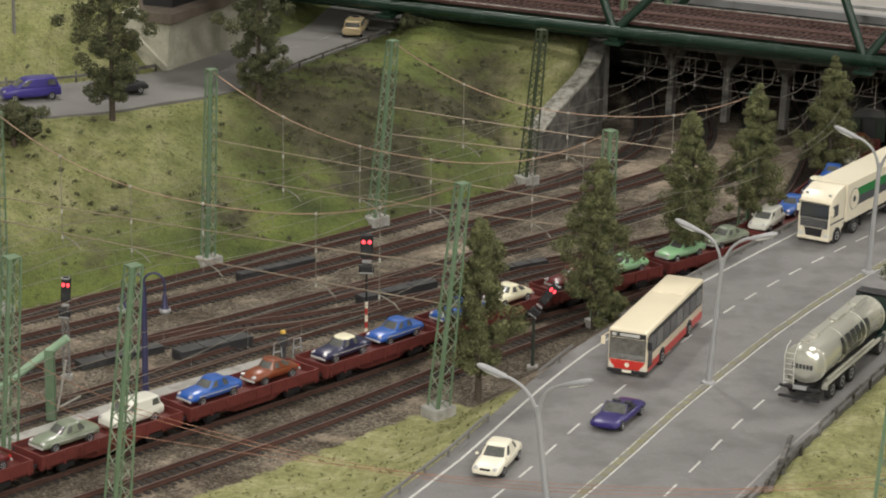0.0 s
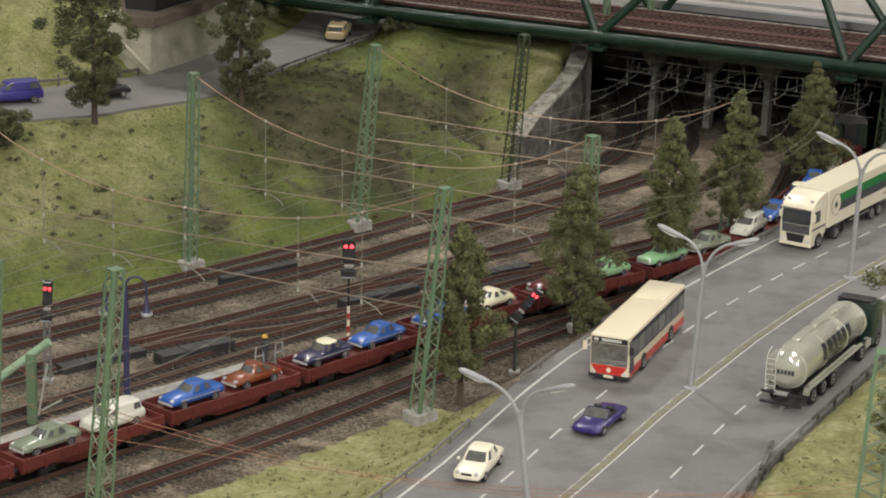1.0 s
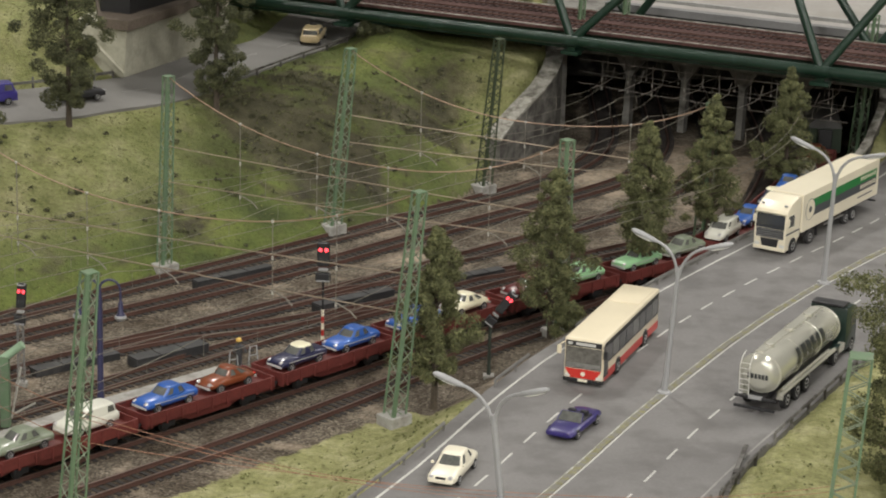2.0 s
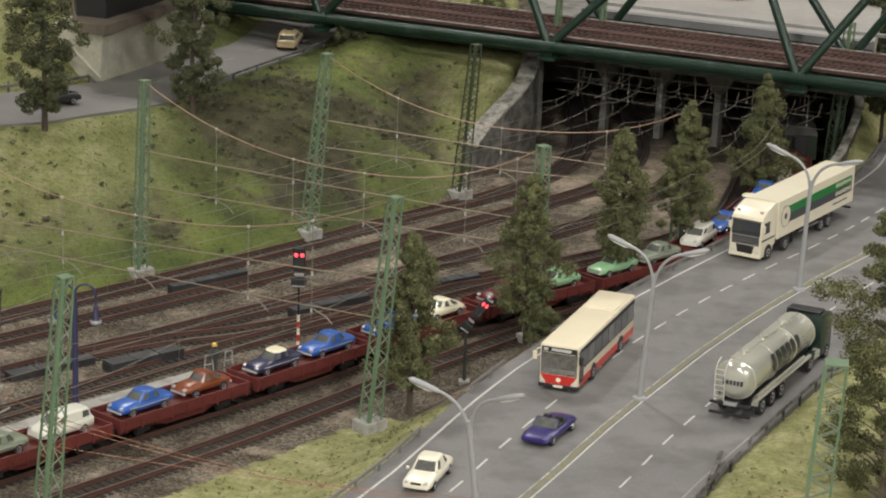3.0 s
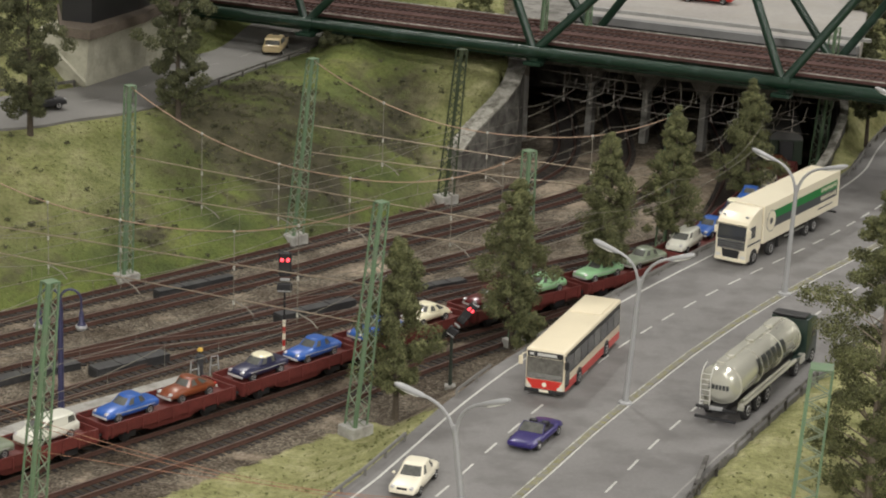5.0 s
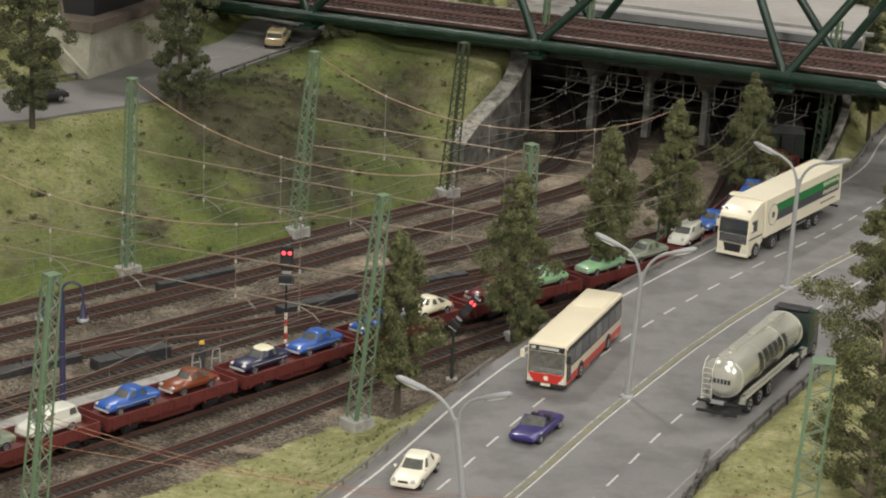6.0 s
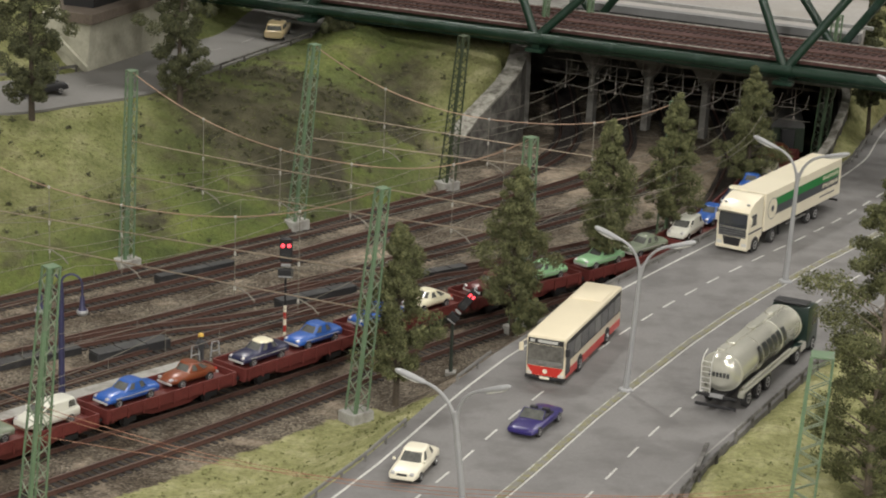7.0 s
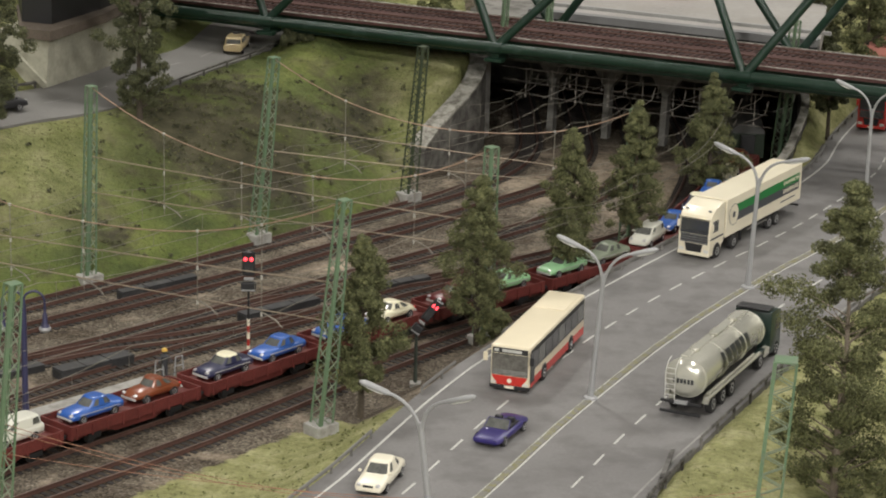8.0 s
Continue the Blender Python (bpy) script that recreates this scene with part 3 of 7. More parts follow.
def road():
    bm = bmesh.new()
    a, b = weave(LEFT - 1.0), weave(np.full(len(ROAD), 8.3))
    prev = None
    for p, q in zip(a, b):
        ring = [bm.verts.new((p[0], p[1], -0.5)), bm.verts.new((q[0], q[1], -0.5)), bm.verts.new((q[0], q[1], 0.0)), bm.verts.new((p[0], p[1], 0.0))]
        if prev:
            for k in range(4):
                bm.faces.new((prev[k], prev[(k + 1) % 4], ring[(k + 1) % 4], ring[k]))
        else:
            bm.faces.new(ring[::-1])
        prev = ring
    bm.faces.new(prev)
    ob = tagged(part("road", bm, ASPHALT, kind="structure"), "grey four-lane model road with white markings", "road")
    for o, m, half in ((LEFT, LINE, 0.075), (FAR_EDGE, FADED, 0.065)):
        bm = bmesh.new()
        part("edge_line", ribbon(bm, weave(o), -half, half, 0.004, 0.016), m, ob)
    for o, m in ((-0.27, FADED_LINE), (0.29, LINE)):
        bm = bmesh.new()
        part("centre_line", ribbon(bm, weave(MEDIAN + o), -0.05, 0.05, 0.004, 0.02), m, ob)
    bm = bmesh.new()
    part("median_strip", ribbon(bm, weave(MEDIAN), -0.2, 0.2, 0.003, 0.05, 0.05), MOSS, ob, "patchy yellow-green mossy median strip")
    for o, first, step, slow, length in ((LANE, 45.27, 3.7, 0.0137, 1.78), (RIGHT_LANE, 50.4, 3.75, 0.008, 1.8)):
        line = weave(o)
        for k in range(-9, 46):
            d0 = first + step * k - slow * k * k
            a, b = (np.array([np.interp(u, ROAD_S, line[:, c]) for c in (0, 1)]) for u in (d0, d0 + length))
            d = (b - a) / np.linalg.norm(b - a)
            n = np.array([d[1], -d[0]]) * 0.065
            bm = bmesh.new()
            slab(bm, [a - n, b - n, b + n, a + n], 0.004, 0.016)
            part("lane_dash", bm, LINE, ob)
    return ob


road()


def guard_rail(o, y0, y1, label, mat=None):
    mat = mat or GUARD
    line = weave(np.zeros(len(ROAD)) + o)
    line = line[(line[:, 1] > y0) & (line[:, 1] < y1)]
    ob = thing("guard_rail", at(0, 0, 0), label, "guard rail", "roadside guard rails")
    bm = bmesh.new()
    for off, z0, z1 in ((0.0, 0.36, 0.42), (0.05, 0.42, 0.50), (0.0, 0.50, 0.56)):
        ribbon(bm, np.column_stack([line, line[:, :1]])[:, :2], -0.03 + off, 0.05 + off, z0, z1)
    part("rail", bm, mat, ob)
    for p in line[::3]:
        bm = bmesh.new()
        box(bm, p[0] - 0.08, p[0] + 0.08, p[1] - 0.08, p[1] + 0.08, -0.3, 0.45)
        part("post", bm, mat, ob)


for y0, y1 in ((108, 131.5), (137.5, 143.5), (149, 232)):
    guard_rail(LEFT - 0.8, y0, y1, "weathered grey steel guard rail along the road edge")
for o, y0, y1 in ((8.42, 100, 112.4), (8.3, 113, 121.0), (8.5, 121.6, 129.4), (8.32, 130, 146.5), (8.42, 147, 180), (8.35, 180.6, 232)):
    guard_rail(o, y0, y1, "weathered grey guard rail along the grass verge", OLD_RAIL)
loose = thing("loose_rail", at(0, 0, 0), "broken length of guard rail lying at the verge", "guard rail", "roadside guard rails")
bm = bmesh.new()
plate(bm, (13.6, 121.2, 0.12), (15.5, 128.6, 0.5), (15.75, 128.5, 0.55), (13.85, 121.1, 0.12), 0.08)
part("rail", bm, OLD_RAIL, loose)
for p in ((14.6, 124.6), (15.3, 127.6)):
    bm = bmesh.new()
    box(bm, p[0] - 0.08, p[0] + 0.12, p[1] - 0.08, p[1] + 0.08, -0.1, 0.42)
    part("post", bm, OLD_RAIL, loose)

bm = bmesh.new()
ribbon(bm, weave(LEFT - 1.0)[(ROAD[:, 1] > 150) & (ROAD[:, 1] < 215)], -0.36, -0.004, -2.4, -0.02)
tagged(part("retaining_wall", bm, DARK_CONCRETE, kind="structure"), "dark stained concrete retaining wall beside the track", "wall")


# ---- railway tracks ----
def track(key, label):
    line = TRACKS[key]
    ob = thing("railway_track", at(0, 0, 0), label, "railway track", "railway tracks", "structure")
    nrm = normals2(line)
    z0 = BED - 0.30 + (0.02 if key in "gh" else 0)
    if key in "ab":
        bm = bmesh.new()
        box(bm, -1.25, 1.25, -0.14, 0.14, -0.1, 0.075, 0.02, 1)
        first = part("sleeper", bm, SLEEPER, ob, "dark wooden sleeper")
        for i, (p, n) in enumerate(zip(line, nrm)):
            if not 118 < p[1] < 178:
                continue
            sl = first if i < 1 else new("sleeper", first.data)
            sl.parent = ob
            sl.matrix_basis = at(p[0] + n[0] * random.uniform(-0.04, 0.04), p[1], z0 + random.uniform(-0.02, 0.01), math.degrees(math.atan2(n[1], n[0])) + random.uniform(-1.2, 1.2))
        keep = [i for i in range(len(line)) if not 118 < line[i][1] < 178]
        first.matrix_basis = at(*line[keep[0]][:2], z0, math.degrees(math.atan2(nrm[keep[0]][1], nrm[keep[0]][0])))
        line_rest, nrm_rest = line[keep], nrm[keep]
    else:
        line_rest, nrm_rest = line, nrm
    verts, faces = [], []
    for i, (p, n) in enumerate(zip(line_rest, nrm_rest)):
        d = np.array([-n[1], n[0]])
        b = len(verts)
        for zz in (z0 - 0.1, z0 + 0.075):
            for su, sv in ((-1, -1), (1, -1), (1, 1), (-1, 1)):
                q = p[:2] + n * 1.25 * su + d * 0.16 * sv
                verts.append((q[0] * K, q[1] * K, zz * K))
        faces += [(b + 4, b + 5, b + 6, b + 7), (b, b + 1, b + 5, b + 4), (b + 1, b + 2, b + 6, b + 5), (b + 2, b + 3, b + 7, b + 6), (b + 3, b, b + 4, b + 7)]
    me = bpy.data.meshes.new("sleepers")
    me.from_pydata(verts, [], faces)
    me.materials.append(SLEEPER)
    sl = tagged(new("sleepers", me), "dark wooden sleepers", kind="stuff")
    sl.parent = ob
    for o in (-0.72, 0.72):
        bm = bmesh.new()
        ribbon(bm, line, o - 0.09, o + 0.09, z0 + 0.06, z0 + 0.15)
        ribbon(bm, line, o - 0.035, o + 0.035, z0 + 0.15, z0 + 0.28)
        rail = part("rail", bm, RUST, ob, "rusty steel rail")
        bm = bmesh.new()
        ribbon(bm, line, o - 0.05, o + 0.05, z0 + 0.28, z0 + 0.33)
        part("rail_head", bm, RAIL_HEAD, rail, "dull worn rail head")


for key in TRACKS:
    track(key, "rusty rails on dark sleepers in brown ballast")


# ---- tunnel portal ----
def portal():
    """The front stands parallel to the bridge: u runs along it, v into the tunnel."""
    ob = thing("tunnel_portal", at(0, 0, 0), "dark multi-bay concrete tunnel portal with flared columns", "tunnel portal", kind="structure")

    def put(bm):
        for v in bm.verts:
            u, w = v.co.x, v.co.y
            v.co.x, v.co.y = 18.0 + 0.906 * u + 0.424 * w, 208.8 - 0.424 * u + 0.906 * w
        return bm
    for u in (-5.3, -0.1, 5.25, 10.5):
        bm = bmesh.new()
        lean = 0.03
        prev = None
        for z, hw in ((BED - 0.5, 0.3), (2.45, 0.27), (2.7, 0.34), (4.0, 1.25), (5.4, 1.25)):
            ring = [bm.verts.new((u + lean * z + sx * hw, sy, z)) for sx, sy in ((-1, -0.42), (1, -0.42), (1, 0.5), (-1, 0.5))]
            if prev:
                for i in range(4):
                    bm.faces.new((prev[i], prev[(i + 1) % 4], ring[(i + 1) % 4], ring[i]))
            else:
                bm.faces.new(ring[::-1])
            prev = ring
        bm.faces.new(prev)
        put(bm)
        for v in bm.verts:
            v.co.x, v.co.y = v.co.x * 1.024, v.co.y + 5.0
        part("column", bm, COLUMN_GREY, ob, "grey flared column")
    bm = bmesh.new()
    box(bm, -11.6, 18.2, -0.45, 0.7, 5.3, 6.6, 0.06)
    part("lintel", put(bm), DARK_CONCRETE, ob)
    bm = bmesh.new()
    box(bm, -11.0, 17.4, -0.62, -0.46, 5.2, 5.5, 0.02)
    part("lintel_edge", put(bm), COLUMN_GREY, ob, "grey lower lintel edge")
    bm = bmesh.new()
    slab(bm, [(7.6, 214.4), (34.6, 201.8), (35.4, 240), (6.7, 240)], 5.4, 6.3)
    part("roof", bm, COLUMN_GREY, ob)
    # Added rear wall and dark-toned sides keep the tunnel's depth in shade.
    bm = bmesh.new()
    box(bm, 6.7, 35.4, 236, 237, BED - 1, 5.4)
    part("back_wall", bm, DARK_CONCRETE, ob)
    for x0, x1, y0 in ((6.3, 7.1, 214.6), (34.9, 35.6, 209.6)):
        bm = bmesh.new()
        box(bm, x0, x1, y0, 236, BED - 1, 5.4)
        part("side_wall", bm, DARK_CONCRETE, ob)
    bm = bmesh.new()
    box(bm, -12.6, -11.5, -0.9, 0.4, BED - 0.5, 7.0, 0.08)
    part("pier", put(bm), CONCRETE, ob, "weathered grey concrete pier")


portal()


def wing_wall(name, pts, label, half):
    """A wall with a sloping coping: pts of (x, y, top)."""
    ob = thing(name, at(0, 0, 0), label, "wall", kind="structure")
    body, cop = bmesh.new(), bmesh.new()
    for bmx, w, lo, hi in ((body, half - 0.1, None, 0.0), (cop, half, 0.0, 0.2)):
        prev = None
        for i, (x, y, t) in enumerate(pts):
            p, q = np.array(pts[max(i - 1, 0)][:2]), np.array(pts[min(i + 1, len(pts) - 1)][:2])
            d = (q - p) / np.linalg.norm(q - p)
            n = np.array([d[1], -d[0]]) * w
            z0 = BED - 0.6 if lo is None else t + lo
            ring = [bmx.verts.new((x - n[0], y - n[1], z0)), bmx.verts.new((x + n[0], y + n[1], z0)), bmx.verts.new((x + n[0], y + n[1], t + hi)), bmx.verts.new((x - n[0], y - n[1], t + hi))]
            if prev:
                for k in range(4):
                    bmx.faces.new((prev[k], prev[(k + 1) % 4], ring[(k + 1) % 4], ring[k]))
            else:
                bmx.faces.new(ring[::-1])
            prev = ring
        bmx.faces.new(prev)
    part("wall_face", body, DARK_CONCRETE, ob)
    part("coping", cop, COPING, ob, "pale weathered coping")


wing_wall("wing_wall", [(1.2, 199.2, 0.2), (2.4, 201.5, 1.4), (3.75, 203.6, 2.45), (5.0, 205.8, 3.3), (6.0, 207.8, 4.35), (6.45, 209.6, 5.2), (6.6, 213.4, 5.6)], "stained concrete wing wall with a pale sloping coping", 0.8)
wing_wall("wing_wall", [(31.3, 197.2, -1.2), (31.9, 199.0, -0.3), (32.9, 200.5, 0.6), (33.85, 202.8, 1.7), (34.65, 205.0, 2.55), (35.05, 207.0, 3.1), (35.3, 209.4, 3.7)], "stained concrete wing wall with a pale coping, rising to the tunnel", 0.36)


# ---- truss bridge ----
BX = Vector((-12.35, 212.4, 0))
BD = (Vector((27.6, 193.7, 0)) - BX).normalized()
BN = Vector((-BD.y, BD.x, 0))
CH = 7.9


def on_bridge(s, o, z):
    """A point of the bridge: s along it, o across it."""
    return BX + BD * s + BN * o + Vector((0, 0, z))


def run(s0, s1, o, z):
    return [on_bridge(s0, o, z), on_bridge(s1, o, z)]


def bridge():
    ob = thing("truss_bridge", at(0, 0, 0), "dark green steel truss railway bridge with a brown deck", "bridge", kind="structure")
    panel = 22.05
    s0, s1 = -2 * panel, 4.2 * panel
    for o in (0.0, 11.0):
        bm = bmesh.new()
        rise = 0.0 if o else 0.28
        tube(bm, run(s0, s1, o, CH + rise), 0.47, 16)
        part("bottom_chord", bm, BRIDGE_GREEN, ob, smooth=True)
        bm = bmesh.new()
        tube(bm, run(s0, s1, 11.0 if o else 4.6, CH + 15), 0.6, 12)
        part("top_chord", bm, BRIDGE_GREEN, ob, smooth=True)
        for k in range(-2, 4):
            ds, peak = (1.1, (0.8, 11.0)) if o else (0.0, ({1: 3.2, 2: -0.7}.get(k, 2.6), 4.6))
            a, b, c = on_bridge(k * panel + ds, o, CH + rise), on_bridge((k + 0.5) * panel + peak[0], peak[1], CH + 15), on_bridge((k + 1) * panel + ds, o, CH + rise)
            for p, q in ((a, b), (b, c)):
                bm = bmesh.new()
                rod(bm, p, q, 0.37, n=12)
                part("diagonal", bm, BRIDGE_GREEN, ob, smooth=True)
        for k in range(-2, 5):
            bm = bmesh.new()
            c = on_bridge(k * panel + (1.1 if o else 0.0), o, CH + rise)
            lathe(bm, [(0.3, -0.75), (0.53, -0.7), (0.53, 0.7), (0.3, 0.75)], 14, "x")
            for v in bm.verts:
                v.co = c + BD * v.co.x + BN * v.co.y + Vector((0, 0, v.co.z))
            part("node_sleeve", bm, BRIDGE_GREEN, ob, smooth=True)
            if o == 0.0:
                bm = bmesh.new()
                beam(bm, on_bridge(k * panel, 0, CH - 0.6), on_bridge(k * panel, 11, CH - 0.6), 0.7)
                part("cross_girder", bm, BRIDGE_GREEN, ob)
                bm = bmesh.new()
                box(bm, -0.8, 0.8, -0.45, 0.45, -1.2, -0.9, 0.05)
                for v in bm.verts:
                    v.co = c + BD * v.co.x + BN * v.co.y + Vector((0, 0, v.co.z))
                part("bearing_plate", bm, BRIDGE_GREEN, ob)
    bm = bmesh.new()
    slab(bm, run(s0, s1, 1.35, 0) + run(s0, s1, 10.2, 0)[::-1], CH + 0.7, CH + 0.95)
    part("deck", bm, BRIDGE_DECK, ob, "red-brown plank deck")
    bm = bmesh.new()
    slab(bm, run(s0, s1, 2.1, 0) + run(s0, s1, 2.4, 0)[::-1], CH - 0.9, CH + 0.69)
    part("edge_girder", bm, BRIDGE_GREEN, ob)
    for o in (1.5, 10.3):
        bm = bmesh.new()
        tube(bm, run(s0, s1, o, CH + 0.98), 0.058, 4)
        part("kerb", bm, FADED_LINE, ob, "pale worn deck kerb")
    stations = np.arange(s0, s1, 0.65)
    for oc in (3.7, 8.0):
        verts, faces = [], []
        for st in stations:
            b = len(verts)
            for zz in (CH + 0.9, CH + 1.04):
                for su, sv in ((-1, -1), (1, -1), (1, 1), (-1, 1)):
                    q = BX + BD * (st + 0.17 * sv) + BN * (oc + 1.35 * su)
                    verts.append((q.x * K, q.y * K, zz * K))
            faces += [(b + 4, b + 5, b + 6, b + 7), (b, b + 1, b + 5, b + 4), (b + 1, b + 2, b + 6, b + 5), (b + 2, b + 3, b + 7, b + 6), (b + 3, b, b + 4, b + 7)]
        me = bpy.data.meshes.new("sleepers")
        me.from_pydata(verts, [], faces)
        me.materials.append(BRIDGE_SLEEPER)
        sl = tagged(new("sleepers", me), "brown bridge sleepers", kind="stuff")
        sl.parent = ob
        for o in (-0.72, 0.72):
            bm = bmesh.new()
            tube(bm, run(s0, s1, oc + o, CH + 1.13), 0.077, 4)
            part("rail", bm, RUST, ob)


bridge()


def far_deck():
    ob = thing("road_deck", at(0, 0, 0), "pale concrete road deck with grey parapets", "bridge deck", kind="structure")
    s0, s1 = 19, 46
    bm = bmesh.new()
    slab(bm, [on_bridge(s0, 15.7, 0), on_bridge(s1, 15.7, 0), on_bridge(s1 - 11, 60, 0), on_bridge(s0 - 6, 60, 0)], 6.4, 8.5)
    part("deck", bm, PALE_DECK, ob)
    # The BLACK strip is painted shade for the groove under the parapet.
    for o, w, z0, z1, mt, label in ((14.6, 0.5, 6.2, 7.95, EDGE_BEAM, "pale grey edge beam"), (14.75, 0.3, 7.95, 8.2, BLACK, "black strip standing in for the shaded gap below the parapet"), (14.6, 1.0, 8.2, 8.85, PARAPET_GREY, "grey parapet"), (19.0, 0.4, 8.5, 8.8, EDGE_BEAM, "low kerb")):
        bm = bmesh.new()
        slab(bm, [on_bridge(s0, o, 0), on_bridge(s1, o, 0), on_bridge(s1, o + w, 0), on_bridge(s0, o + w, 0)], z0, z1)
        part("parapet", bm, mt, ob, label)


far_deck()


# ---- back road and overpass ----
def back_road():
    bm = bmesh.new()
    a, b = BACK_F, BACK_N
    prev = None
    for p, q in zip(a, b):
        z, zf = float(back_height(np.array(q[0]), 0)), float(back_height(np.array(p[0]), 0))
        ring = [bm.verts.new((p[0], p[1], zf - 0.5)), bm.verts.new((q[0], q[1], z - 0.5)), bm.verts.new((q[0], q[1], z)), bm.verts.new((p[0], p[1], zf))]
        if prev:
            for k in range(4):
                bm.faces.new((prev[k], prev[(k + 1) % 4], ring[(k + 1) % 4], ring[k]))
        prev = ring
    ob = tagged(part("back_road", bm, BACK_ASPHALT, kind="structure"), "grey two-lane road on top of the embankment", "road")
    s = np.r_[0, np.cumsum(np.linalg.norm(np.diff(BACK, axis=0), axis=1))]
    for d0 in np.arange(1, s[-1] - 6, 6.0):
        a, b = (np.array([np.interp(u, s, BACK[:, k]) for k in (0, 1)]) for u in (d0, d0 + 2.6))
        d = (b - a) / np.linalg.norm(b - a)
        n = np.array([d[1], -d[0]]) * 0.08
        z = float(back_height(np.array(a[0]), 0)) + 0.02
        z2 = float(back_height(np.array(b[0]), 0)) + 0.02
        bm = bmesh.new()
        plate(bm, (*(a + n), z), (*(b + n), z2), (*(b - n), z2), (*(a - n), z), 0.015)
        part("lane_dash", bm, FADED, ob)


back_road()


# ---- lattice masts ----
def lattice_mast(x, y, z, h, lean=0.0, w0=0.82, w1=0.6, turn=42, bars=20, dark=False, foot="a concrete footing"):
    label = ("dark green" if dark else "green") + " steel lattice catenary mast on " + foot
    ob = thing("catenary_mast", at(x, y, z, turn), label, "catenary mast", "catenary masts")
    m, bar = (DARK_MAST, DARK_MAST) if dark else (MAST_GREEN, LATTICE_GREEN)
    c = [(-1, -1), (1, -1), (1, 1), (-1, 1)]
    lx = h * math.tan(radians(lean))

    def corner(k, t):
        w = (w0 * (1 - t) + w1 * t) / 2
        dx = lx * t
        a = radians(-turn)
        return Vector((c[k][0] * w + dx * math.cos(a), c[k][1] * w + dx * math.sin(a), h * t))
    for k in range(4):
        bm = bmesh.new()
        beam(bm, corner(k, 0), corner(k, 1), 0.2 if k == 0 else 0.1)
        part("upright", bm, m, ob)
    for k in range(4):
        bm = bmesh.new()
        for i in range(bars):
            t0, t1 = i / bars, (i + 1) / bars
            a, b = (k, (k + 1) % 4) if i % 2 else ((k + 1) % 4, k)
            beam(bm, corner(a, t0), corner(b, t1), 0.055)
        part("lattice", bm, bar, ob)
    bm = bmesh.new()
    cx, cy, cw = lx * math.cos(radians(-turn)), lx * math.sin(radians(-turn)), w1 / 2 + 0.04
    box(bm, cx - cw, cx + cw, cy - cw, cy + cw, h - 0.06, h + 0.03, 0.02)
    part("cap", bm, m, ob)
    if "concrete" in foot:
        bm = bmesh.new()
        box(bm, -0.85, 0.85, -0.7, 0.7, -0.7, 0.2, 0.08)
        part("footing", bm, CONCRETE, ob, "pale concrete footing")
    return ob


MASTS = {"X": (-34.6, 153.4, -1.5, 13.5, 1.0), "A": (-22.2, 165.85, -1.5, 13.87, 1.6), "B": (-10.89, 177.45, -1.5, 13.78, 4.77), "E": (0.51, 190.46, -1.5, 12.2, 4.31),
         "C": (-4.53, 136.85, -1.6, 14.05, 4.82), "D": (5.6, 154.6, -1.7, 13.14, 0.97), "H": (17.0, 175.6, BED - 0.2, 11.4, 1.0), "P": (32.8, 205.8, BED - 0.2, 12.6, 3.4),
         "F": (-21.1, 119.71, -1.8, 14.05, 4.89), "W": (-28.6, 127, -1.8, 12.07, 3.6), "G": (19.08, 116.38, -0.9, 11.04, 3.0)}
TOPS = {}
for key, (x, y, z, h, lean) in MASTS.items():
    w0, w1 = {"G": (1.25, 1.1), "F": (1.02, 0.66), "A": (0.74, 0.56), "D": (0.9, 0.64), "W": (0.95, 0.7)}.get(key, (0.94, 0.6))
    lattice_mast(x, y, z, h, lean, w0, w1, turn=-9 if key == "G" else 42, dark=key == "E")
    TOPS[key] = Vector((x + h * math.tan(radians(lean)), y, z + h))


for sb, across in ((20.4, 5.85), (22.9, 10.0)):
    p = on_bridge(sb, across, CH + 0.95)
    lattice_mast(p.x, p.y, p.z, 9.0, 2.0, 0.42, 0.32, turn=20, bars=14, foot="the bridge deck")


